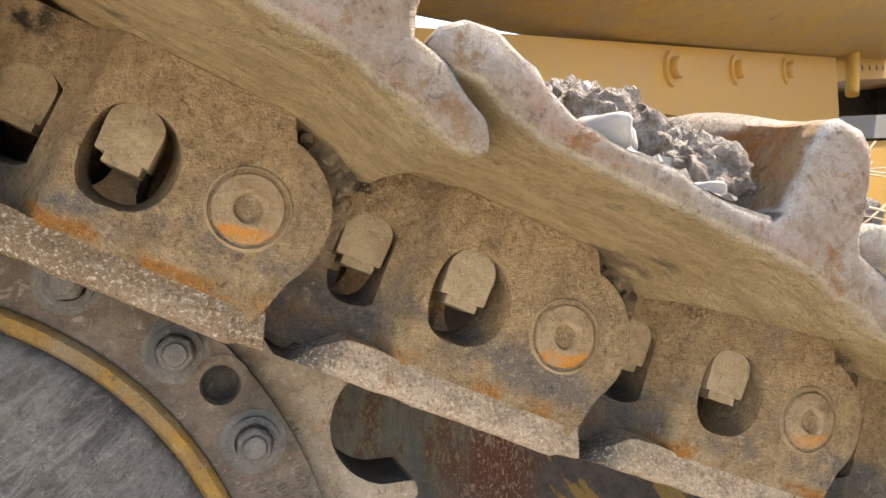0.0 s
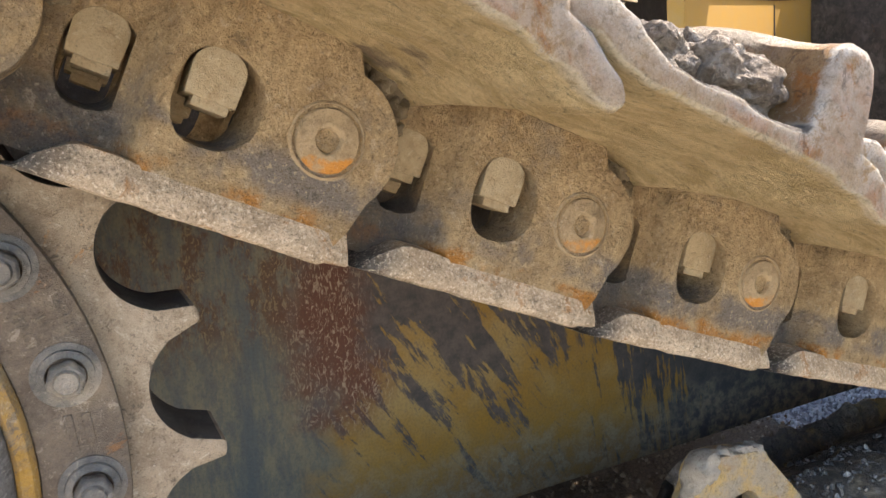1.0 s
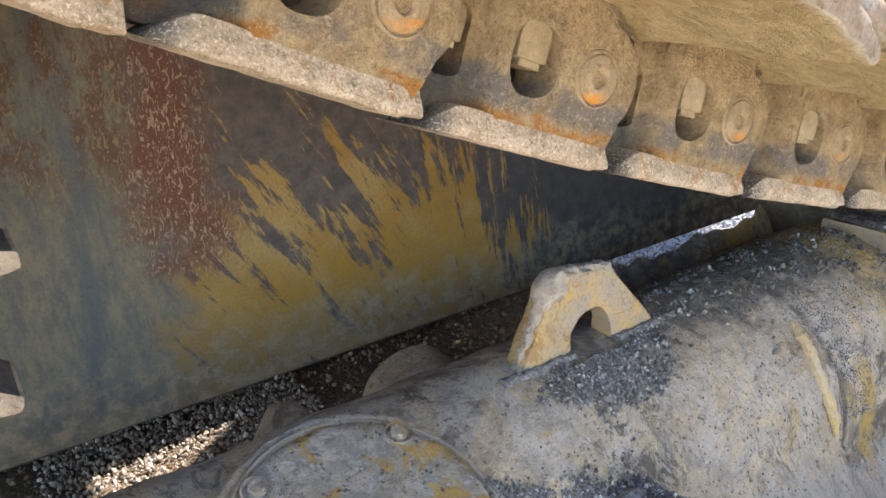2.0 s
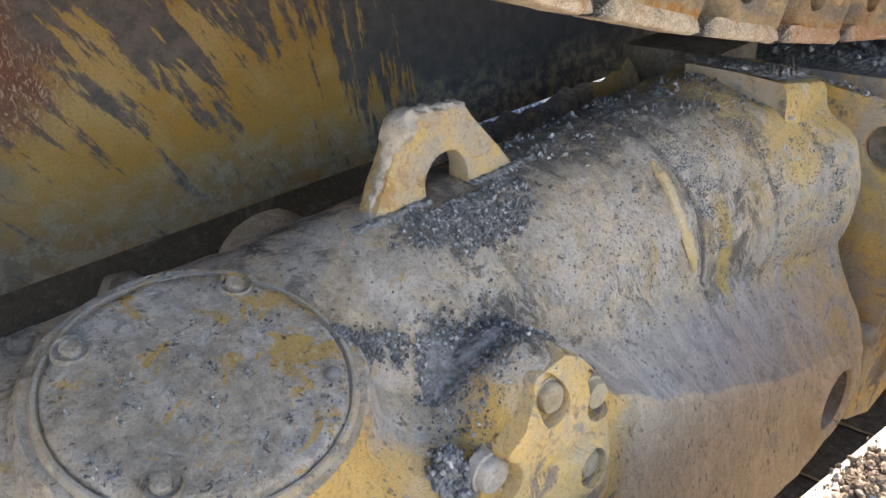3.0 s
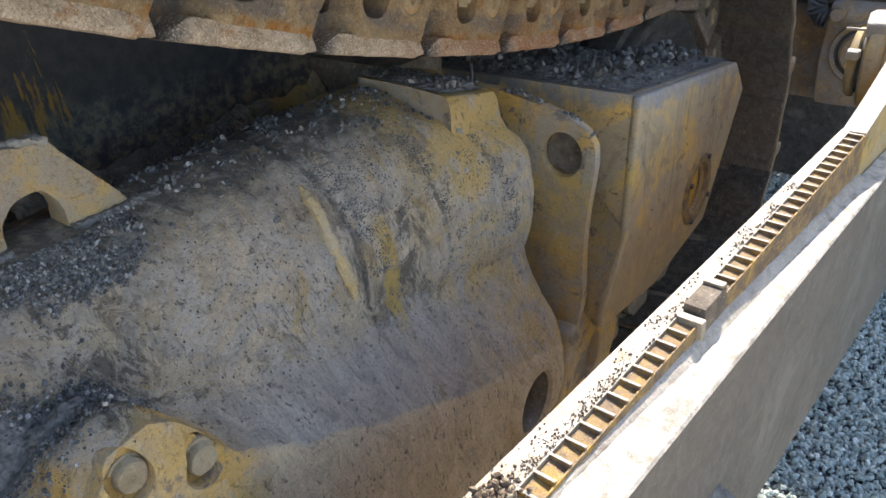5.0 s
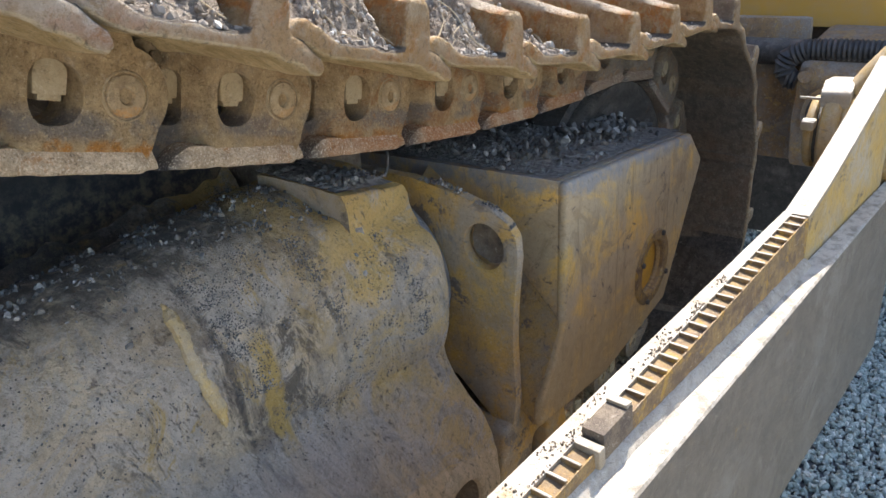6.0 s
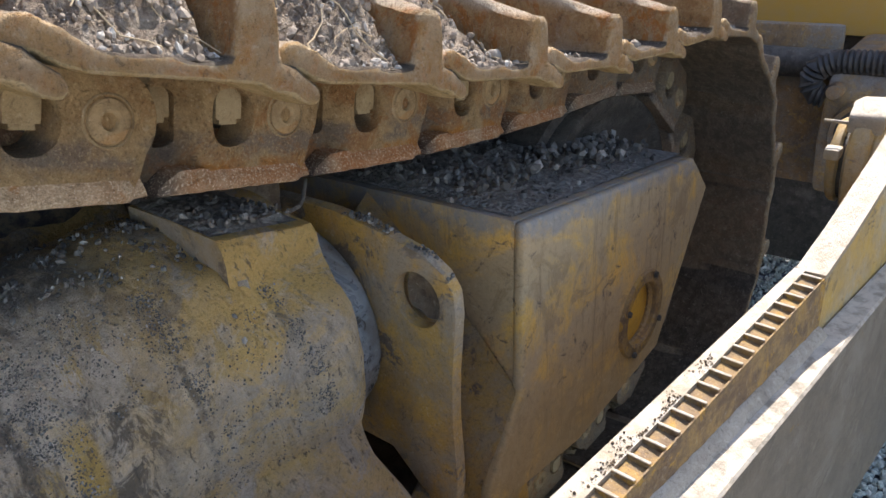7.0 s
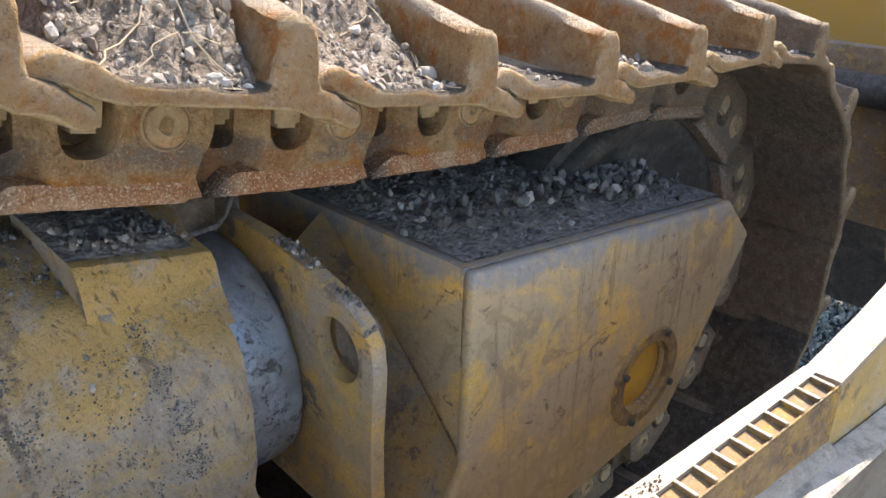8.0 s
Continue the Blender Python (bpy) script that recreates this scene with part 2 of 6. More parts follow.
def rail_material():
    """Worn rail: pale speckled steel, a broken orange streak along its upper edge."""
    n = Nodes("rail_steel", 0.75)
    tc = n.t.nodes.new("ShaderNodeTexCoord").outputs["Object"]
    u, v = n.axis("X", tc), n.axis("Z", tc)
    mid = n.noise(34, 9, 0.72)
    wv = n.calc("ADD", v, n.calc("MULTIPLY", n.calc("SUBTRACT", mid, 0.5), 0.02))
    c = n.mix(n.step(mid, 0.38, 0.62), (0.44, 0.34, 0.235), (0.68, 0.555, 0.41))
    c = n.mix(n.step(n.noise(17, 8, 0.75, distort=0.6), 0.55, 0.62, 0.0, 0.7), c, (0.44, 0.21, 0.07))
    c = n.mix(n.calc("MULTIPLY", n.step(wv, -0.066, -0.059), n.step(n.noise(10, 9, 0.75), 0.45, 0.56, 0.0, 0.85)), c, (0.50, 0.22, 0.04))
    c = n.mix(n.calc("MULTIPLY", n.step(n.axis("X"), 1.6, 2.1), n.step(n.noise(12, 8, 0.75), 0.36, 0.54, 0.3, 0.9)), c, (0.38, 0.155, 0.055))
    c = n.mix(n.calc("MULTIPLY", n.step(n.axis("X"), 0.41, 0.35), n.step(n.noise(9, 8, 0.75), 0.36, 0.56, 0.5, 0.95)), c, (0.31, 0.225, 0.135))
    c = n.mix(n.step(u, -0.155, -0.19, 0.0, 0.8), c, (0.09, 0.088, 0.09))
    # front rails take the idler's shade as a darker colour
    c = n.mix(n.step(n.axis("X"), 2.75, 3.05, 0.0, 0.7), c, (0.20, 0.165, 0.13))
    glint = n.noise(330, 4, 0.7)
    c = n.mix(n.step(glint, 0.55, 0.62, 0.0, 0.8), c, (0.84, 0.745, 0.605))
    c = n.mix(n.step(glint, 0.43, 0.36, 0.0, 0.6), c, (0.10, 0.075, 0.05))
    c, relief = speckled(n, c, 1.3)
    return n.done(c, n.calc("ADD", n.calc("ADD", n.calc("MULTIPLY", mid, 0.9), n.calc("MULTIPLY", glint, 0.5)), relief), 0.007)


RAIL = rail_material()
NUT = worn("nut_steel", (0.27, 0.20, 0.115), (0.38, 0.295, 0.175), (0.28, 0.14, 0.05), (0.40, 0.33, 0.22), 0.68, 0.45)
SPROCKET = worn("sprocket_steel", (0.118, 0.094, 0.073), (0.175, 0.138, 0.103), (0.24, 0.125, 0.06), (0.28, 0.23, 0.175), 0.62, 0.55, 1.0)


def hub_material():
    """Scuffed grey cover with slanting scratches and pale chips."""
    n = Nodes("hub_paint", 0.75)
    mid = n.noise(26, 9, 0.75)
    scratch = n.noise(1.0, 8, 0.78, at=n.stretched((16, 16, 110), (0, 38, 0)), distort=0.5)
    c = n.mix(n.step(mid, 0.36, 0.64), (0.148, 0.137, 0.126), (0.259, 0.24, 0.218))
    c = n.mix(n.step(scratch, 0.48, 0.60, 0.0, 0.75), c, (0.326, 0.311, 0.289))
    c = n.mix(n.step(scratch, 0.44, 0.36, 0.0, 0.8), c, (0.0888, 0.0814, 0.074))
    c, relief = speckled(n, c, 1.2)
    return n.done(c, n.calc("ADD", n.calc("ADD", mid, scratch), relief), 0.006)


HUB = hub_material()
TOOTH = worn("tooth_steel", (0.26, 0.20, 0.14), (0.38, 0.305, 0.22), (0.40, 0.22, 0.10), (0.50, 0.42, 0.32), 0.60, 0.55, 1.6)
RIM = worn("rim_paint", (0.42, 0.235, 0.045), (0.27, 0.17, 0.075), (0.15, 0.11, 0.08), (0.34, 0.27, 0.17), 0.58, 0.5, 0.9)
BOLT = worn("bolt_steel", (0.105, 0.105, 0.102), (0.185, 0.172, 0.155), (0.25, 0.15, 0.08), (0.42, 0.37, 0.30), 0.68, 0.55, 0.8, 0.6)
YELLOW = worn("yellow_paint", (0.60, 0.345, 0.05), (0.52, 0.31, 0.065), (0.18, 0.125, 0.08), (0.46, 0.36, 0.24), 0.60, 0.55, 0.9, 0.6)


def casting_material():
    """Cast frame: beige and grey dust broken over ochre paint, dark pits and dribbles, blue-grey slope, scraped yellow side."""
    n = Nodes("dusty_yellow_casting", 0.9)
    x, y = n.axis("X"), n.axis("Y")
    big, mid = n.noise(4.2, 9, 0.74, distort=0.9), n.noise(22, 9, 0.76, distort=0.3)
    wob = n.calc("MULTIPLY", n.calc("SUBTRACT", mid, 0.5), 0.10)
    tan = n.mix(n.step(n.noise(17, 9, 0.75), 0.36, 0.62), (0.52, 0.405, 0.27), (0.76, 0.615, 0.43))
    dust = n.mix(n.step(n.noise(25, 9, 0.75), 0.36, 0.62), (0.43, 0.375, 0.31), (0.67, 0.585, 0.49))
    c = n.mix(n.step(n.noise(7, 9, 0.78, distort=0.8), 0.46, 0.54, 0.0, 0.9), tan, dust)
    c = n.mix(n.step(n.calc("ADD", big, wob), 0.53, 0.60, 0.0, 0.82), c, (0.235, 0.19, 0.145))
    c = n.mix(n.step(n.noise(5.5, 9, 0.8, distort=1.3), 0.56, 0.62, 0.0, 0.80), c, (0.59, 0.405, 0.15))
    c = n.mix(n.step(n.noise(3.1, 8, 0.75, at=n.stretched((1, 1, 1), shift=(5, 2, 1)), distort=0.9), 0.50, 0.60, 0.0, 0.55), c, n.mix(n.step(mid, 0.4, 0.6), (0.33, 0.235, 0.135), (0.58, 0.43, 0.25)))
    pits = n.noise(1.0, 9, 0.8, at=n.stretched((26, 14, 14)), distort=0.8)
    cluster = n.step(n.noise(5, 5, 0.6, at=n.stretched((1, 1, 1), shift=(3, 1, 7))), 0.42, 0.60, 0.0, 1.0)
    c = n.mix(n.calc("MULTIPLY", cluster, n.step(pits, 0.50, 0.58, 0.0, 0.85)), c, (0.13, 0.11, 0.09))
    ring = n.calc("ADD", x, n.calc("MULTIPLY", wob, 0.35))
    for at, wide in ((1.632, 0.010), (1.835, 0.008), (1.990, 0.010)):
        off = n.calc("ABSOLUTE", n.calc("SUBTRACT", ring, at))
        c = n.mix(n.calc("MULTIPLY", n.step(off, wide, wide * 0.3), n.step(n.noise(20, 8, 0.75), 0.42, 0.56, 0.1, 0.8)), c, (0.10, 0.09, 0.08))
    near = n.calc("MULTIPLY", n.step(n.calc("ADD", x, wob), 1.10, 1.20), n.step(n.calc("ADD", x, wob), 2.0, 1.8))
    near = n.calc("MULTIPLY", near, n.step(n.calc("ADD", y, n.calc("MULTIPLY", wob, 1.5)), 0.90, 0.96))
    c = n.mix(n.calc("MULTIPLY", near, n.step(n.noise(30, 8, 0.7), 0.35, 0.55, 0.2, 0.85)), c, (0.135, 0.12, 0.105))
    slope = n.calc("MULTIPLY", n.step(n.calc("ADD", y, n.calc("MULTIPLY", wob, 0.5)), 0.795, 0.765), n.step(n.calc("ADD", x, wob), 1.22, 1.30))
    run = n.noise(1.0, 9, 0.78, at=n.stretched((24, 10, 8), (0, 20, 0)), distort=1.0)
    blue = n.mix(n.step(run, 0.36, 0.62), (0.36, 0.315, 0.27), (0.60, 0.52, 0.43))
    front = n.calc("MULTIPLY", n.step(n.calc("ADD", x, n.calc("MULTIPLY", wob, 2.0)), 1.74, 1.98), n.step(n.noise(9, 9, 0.75, distort=0.8), 0.44, 0.54, 0.10, 0.9))
    c = n.mix(front, c, (0.74, 0.49, 0.165))
    patch = n.calc("MULTIPLY", n.step(n.calc("ABSOLUTE", n.calc("SUBTRACT", ring, 1.690)), 0.022, 0.012), n.step(n.calc("ADD", y, n.calc("MULTIPLY", wob, 0.4)), 0.835, 0.815))
    c = n.mix(n.calc("MULTIPLY", patch, n.step(mid, 0.38, 0.5, 0.1, 0.85)), c, (0.62, 0.41, 0.12))
    c = n.mix(n.calc("MULTIPLY", slope, 0.85), c, blue)
    c = n.mix(n.calc("MULTIPLY", front, n.step(n.noise(6, 8, 0.75, distort=0.7), 0.40, 0.56, 0.15, 0.75)), c, (0.70, 0.47, 0.175))
    skirt = n.calc("MULTIPLY", n.step(n.calc("ADD", y, n.calc("MULTIPLY", wob, 0.08)), 0.7015, 0.6975), n.step(n.calc("ADD", x, wob), 1.26, 1.32))
    brown = n.mix(n.step(run, 0.35, 0.65), (0.62, 0.465, 0.29), (0.80, 0.615, 0.40))
    c = n.mix(n.calc("MULTIPLY", skirt, 0.92), c, brown)
    dry = n.step(n.upward(), 0.82, 0.64)
    scraped = n.calc("MULTIPLY", n.calc("MULTIPLY", n.step(n.calc("ADD", x, wob), 1.32, 1.22), dry), n.step(n.calc("ADD", y, n.calc("MULTIPLY", wob, 0.8)), 0.775, 0.745))
    paint = n.mix(n.step(n.noise(1.0, 8, 0.78, at=n.stretched((14, 30, 30), (0, 25, 0)), distort=0.6), 0.57, 0.62), (0.80, 0.49, 0.14), (0.45, 0.32, 0.22))
    c = n.mix(n.calc("MULTIPLY", scraped, 0.92), c, paint)
    holes = n.noise(1.0, 4, 0.6, at=n.stretched((130, 130, 45), (0, 15, 0)))
    c = n.mix(n.calc("MULTIPLY", n.step(holes, 0.59, 0.64), n.step(n.noise(14, 6), 0.44, 0.58, 0.1, 0.7)), c, (0.12, 0.10, 0.085))
    c, relief = speckled(n, c, 1.1)
    relief = n.calc("ADD", relief, n.step(holes, 0.66, 0.56, 0.0, 0.4))
    return n.done(c, n.calc("ADD", n.calc("ADD", n.calc("MULTIPLY", mid, 1.2), n.calc("MULTIPLY", pits, -0.8)), relief), 0.011)


TUBE = casting_material()


def cover_material():
    """Round cover: brown grime, grey dust in drifts, flaking ochre paint, dark crumbs."""
    n = Nodes("cover_paint", 0.9)
    big, mid = n.noise(9, 9, 0.76, distort=0.9), n.noise(34, 9, 0.78)
    c = n.mix(n.step(mid, 0.36, 0.62), (0.30, 0.25, 0.19), (0.56, 0.465, 0.35))
    c = n.mix(n.step(big, 0.45, 0.56, 0.0, 0.75), c, n.mix(n.step(n.noise(50, 7, 0.75), 0.42, 0.58), (0.36, 0.335, 0.30), (0.66, 0.60, 0.52)))
    side = n.step(n.axis("X"), 0.74, 0.90, -0.035, 0.05)
    c = n.mix(n.step(n.calc("ADD", n.noise(15, 9, 0.78, distort=0.7), side), 0.545, 0.59, 0.0, 0.92), c, (0.58, 0.36, 0.10))
    c = n.mix(n.step(n.noise(60, 8, 0.8, distort=0.4), 0.56, 0.63, 0.0, 0.85), c, (0.06, 0.05, 0.045))
    c, relief = speckled(n, c, 1.2)
    return n.done(c, n.calc("ADD", n.calc("MULTIPLY", mid, 1.3), relief), 0.011)


COVER = cover_material()
LIP = worn("lip_paint", (0.36, 0.26, 0.13), (0.29, 0.235, 0.165), (0.16, 0.13, 0.10), (0.36, 0.315, 0.26), 0.53, 0.47, 1.3)
FLANGE = worn("flange_paint", (0.66, 0.42, 0.135), (0.55, 0.37, 0.16), (0.27, 0.195, 0.13), (0.46, 0.385, 0.28), 0.54, 0.50, 1.3, settled_lit=0.15, height=0.006)
GRIME = worn("brown_grime", (0.13, 0.10, 0.075), (0.21, 0.16, 0.11), (0.40, 0.26, 0.08), (0.27, 0.235, 0.195), 0.60, 0.55, 1.1, 0.9)
BLACK_MUD = worn("black_mud", (0.12, 0.095, 0.062), (0.21, 0.168, 0.11), (0.07, 0.055, 0.04), (0.28, 0.235, 0.165), 0.6, 0.6, 1.0, 0.95)
FENDER = worn("fender_paint", (0.56, 0.36, 0.09), (0.48, 0.32, 0.11), (0.30, 0.21, 0.12), (0.44, 0.33, 0.18), 0.60, 0.5, 0.6)
BEAD = worn("bead_paint", (0.58, 0.40, 0.15), (0.46, 0.34, 0.17), (0.22, 0.16, 0.10), (0.46, 0.38, 0.27), 0.56, 0.55, 1.3)
BRACKET = worn("bracket_paint", (0.58, 0.345, 0.08), (0.40, 0.265, 0.12), (0.16, 0.122, 0.092), (0.38, 0.33, 0.265), 0.53, 0.51, 1.2, scale=0.6)
CRUST = worn("mud_crust", (0.34, 0.29, 0.23), (0.44, 0.38, 0.30), (0.24, 0.19, 0.15), (0.48, 0.43, 0.36), 0.6, 0.5, 1.4, 0.95)
TRUNNION = worn("trunnion_paint", (0.46, 0.30, 0.10), (0.38, 0.26, 0.115), (0.20, 0.14, 0.085), (0.44, 0.37, 0.26), 0.60, 0.55, 0.9, 0.55)
OCHRE_RUST = worn("ochre_rust", (0.30, 0.185, 0.085), (0.20, 0.135, 0.085), (0.40, 0.245, 0.08), (0.27, 0.235, 0.20), 0.52, 0.50, 1.2, 0.7)
PORT = worn("port_paint", (0.64, 0.36, 0.045), (0.54, 0.31, 0.055), (0.20, 0.14, 0.09), (0.40, 0.32, 0.2), 0.60, 0.62, 0.7)


def box_material():
    """Yellow plate with grime patches, dark drips and specks, grey dust along the upper edge."""
    n = Nodes("box_paint", 0.62)
    x, z = n.axis("X"), n.axis("Z")
    mid, big = n.noise(24, 9, 0.75), n.noise(5, 9, 0.72, distort=0.6)
    c = n.mix(n.step(mid, 0.35, 0.65), (0.72, 0.43, 0.10), (0.60, 0.385, 0.135))
    c = n.mix(n.step(big, 0.38, 0.54, 0.0, 0.85), c, (0.40, 0.315, 0.21))
    drip = n.noise(1.0, 8, 0.75, at=n.stretched((55, 55, 4)), distort=0.3)
    c = n.mix(n.calc("MULTIPLY", n.step(drip, 0.54, 0.64, 0.0, 0.75), n.step(n.noise(4, 4), 0.42, 0.58)), c, (0.22, 0.155, 0.09))
    c = n.mix(n.step(n.noise(8, 9, 0.8, distort=1.2), 0.54, 0.58, 0.0, 0.75), c, (0.33, 0.235, 0.13))
    c = n.mix(n.step(n.noise(13, 9, 0.8, distort=1.4), 0.575, 0.63, 0.0, 0.85), c, (0.12, 0.095, 0.075))
    top = n.calc("ADD", z, n.calc("MULTIPLY", n.calc("SUBTRACT", x, 2.4), 0.128))
    top = n.calc("ADD", top, n.calc("MULTIPLY", n.calc("SUBTRACT", n.noise(9, 8, 0.7), 0.5), 0.12))
    c = n.mix(n.calc("MULTIPLY", n.step(top, 0.884, 0.908), n.step(mid, 0.36, 0.58, 0.3, 0.95)), c, (0.27, 0.262, 0.25))
    c = n.mix(n.calc("MULTIPLY", n.step(top, 0.66, 0.50), n.step(mid, 0.35, 0.6, 0.3, 0.8)), c, (0.36, 0.25, 0.13))
    c, relief = speckled(n, c, 0.9)
    return n.done(c, n.calc("ADD", n.calc("MULTIPLY", mid, 0.5), relief), 0.0025)


BOX = box_material()
LUG = worn("lug_paint", (0.72, 0.50, 0.20), (0.58, 0.44, 0.25), (0.52, 0.30, 0.10), (0.50, 0.44, 0.36), 0.53, 0.50, 1.3, height=0.011)
# upward faces paled strongly to stand in for glaring sun
ARM = worn("arm_paint", (0.38, 0.315, 0.225), (0.32, 0.255, 0.175), (0.38, 0.23, 0.07), (0.58, 0.53, 0.45), 0.60, 0.60, 0.7, 0.55, settled_lit=0.9)
# darker copy of the arm's paint for shaded sides, ledge pale as sunlit
ARM_SHADED = worn("arm_paint_shaded", (0.20, 0.17, 0.13), (0.155, 0.13, 0.10), (0.26, 0.18, 0.085), (0.58, 0.53, 0.45), 0.63, 0.60, 0.7, 0.55, film_top=0.25, settled_lit=0.95)
WEB = worn("web_paint", (0.54, 0.35, 0.095), (0.44, 0.31, 0.13), (0.20, 0.15, 0.09), (0.46, 0.40, 0.30), 0.58, 0.54, 1.1, 0.6)
RACK = worn("rack_steel", (0.33, 0.215, 0.09), (0.165, 0.11, 0.068), (0.42, 0.245, 0.055), (0.40, 0.31, 0.21), 0.53, 0.62, 1.0)
# near-black for oily steel, and for painted shade in gaps and under parts
DARK = worn("oily_shade_dark", (0.045, 0.04, 0.036), (0.08, 0.07, 0.06), (0.10, 0.06, 0.035), (0.16, 0.14, 0.12), 0.62, 0.58, 0.6, 0.6)


def rod_material():
    """Bare rod: sky reflection put in as blue-grey steel, under a thin wiped film, spattered with dark mud on its near
    side.
    """
    n = Nodes("bare_rod", 0.34)
    n.p.inputs["Metallic"].default_value = 0.45
    mid, film = n.noise(26, 8, 0.72), n.noise(6, 7, 0.7, distort=0.5)
    c = n.mix(n.step(mid, 0.36, 0.62), (0.29, 0.345, 0.41), (0.42, 0.48, 0.55))
    c = n.mix(n.step(film, 0.44, 0.60, 0.0, 0.7), c, (0.22, 0.215, 0.20))
    spot = n.calc("MULTIPLY", n.step(n.noise(70, 8, 0.8, distort=0.5), 0.53, 0.58), n.step(n.noise(11, 6, 0.7), 0.46, 0.56))
    c = n.mix(n.calc("MULTIPLY", spot, 0.85), c, (0.10, 0.09, 0.08))
    return n.done(c, n.calc("ADD", n.calc("MULTIPLY", mid, 0.4), spot), 0.0012, n.step(n.calc("ADD", film, spot), 0.4, 0.9, 0.26, 0.7))


CHROME = rod_material()


def stones_material(name, a, b, c):
    n = Nodes(name, 0.9)
    r, fine = n.island(), n.noise(160, 5, 0.7)
    col = n.mix(n.step(r, 0.1, 0.75), a, b)
    col = n.mix(n.step(r, 0.82, 0.97), col, c)
    col = n.mix(n.step(fine, 0.35, 0.7, 0.0, 0.6), n.mix(0.25, col, (0.02, 0.02, 0.02)), col)
    return n.done(col, fine, 0.002)


GRAVEL = stones_material("gravel_stone", (0.36, 0.41, 0.37), (0.55, 0.59, 0.52), (0.80, 0.80, 0.72))
RUBBLE = stones_material("pale_rubble", (0.34, 0.35, 0.37), (0.42, 0.43, 0.45), (0.52, 0.53, 0.55))
GRIT = stones_material("dark_grit", (0.09, 0.086, 0.081), (0.21, 0.20, 0.187), (0.48, 0.45, 0.415))
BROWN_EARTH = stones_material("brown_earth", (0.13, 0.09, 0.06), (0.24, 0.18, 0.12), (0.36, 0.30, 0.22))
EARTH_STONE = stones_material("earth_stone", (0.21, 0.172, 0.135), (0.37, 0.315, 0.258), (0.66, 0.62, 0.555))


def mud_material():
    n = Nodes("dry_mud", 0.95)
    mid, fine = n.noise(45, 8, 0.7), n.noise(220, 5, 0.7)
    crack = n.step(n.cells(38, "DISTANCE_TO_EDGE"), 0.0, 0.05)
    c = n.mix(n.step(mid, 0.35, 0.65), (0.24, 0.185, 0.138), (0.48, 0.405, 0.325))
    c = n.mix(n.step(n.noise(12), 0.58, 0.66), c, (0.48, 0.45, 0.40))
    c = n.mix(n.step(fine, 0.3, 0.65, 0.45, 1.0), (0.07, 0.055, 0.04), c)
    c = n.mix(n.calc("MAXIMUM", crack, n.step(n.noise(9), 0.62, 0.55)), (0.15, 0.12, 0.09), c)
    return n.done(c, n.calc("ADD", mid, n.calc("ADD", n.calc("MULTIPLY", fine, 0.5), n.calc("MULTIPLY", crack, 0.1))), 0.018)


MUD = mud_material()


def grit_bed():
    n = Nodes("grit_bed", 0.95)
    mid, cell = n.noise(60, 8, 0.75), n.cells(120)
    c = n.mix(n.step(mid, 0.35, 0.65), (0.13, 0.124, 0.117), (0.30, 0.285, 0.265))
    c = n.mix(n.step(cell, 0.1, 0.5), n.mix(0.4, c, (0.34, 0.32, 0.30)), c)
    return n.done(c, n.calc("SUBTRACT", mid, cell), 0.008)


GRIT_BED = grit_bed()


def ground_material():
    """Grey gravel in front of the machine, unseen pale sandy earth beside it, brown litter under it."""
    n = Nodes("gravel_ground", 0.95)
    cell, fine = n.cells(32), n.noise(90, 6, 0.7)
    c = n.mix(n.step(fine, 0.35, 0.65), (0.20, 0.215, 0.225), (0.30, 0.32, 0.33))
    c = n.mix(n.step(cell, 0.25, 0.6), c, (0.11, 0.117, 0.125))
    wx = n.calc("ADD", n.axis("X"), n.calc("MULTIPLY", n.noise(1.5), 1.0))
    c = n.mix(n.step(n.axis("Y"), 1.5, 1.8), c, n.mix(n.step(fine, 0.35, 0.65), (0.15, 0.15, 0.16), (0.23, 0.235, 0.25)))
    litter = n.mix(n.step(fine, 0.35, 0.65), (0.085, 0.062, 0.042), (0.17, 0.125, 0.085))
    # sand lies out of view, set pale to bounce light onto the machine
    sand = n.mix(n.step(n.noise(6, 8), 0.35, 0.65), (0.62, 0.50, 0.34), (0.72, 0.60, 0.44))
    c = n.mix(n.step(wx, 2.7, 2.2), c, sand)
    # brown litter, also kept dark to stand in for the belly's shade
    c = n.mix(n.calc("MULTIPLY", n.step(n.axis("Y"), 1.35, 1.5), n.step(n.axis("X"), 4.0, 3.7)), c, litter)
    return n.done(c, n.calc("SUBTRACT", fine, cell), 0.02)


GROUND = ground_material()


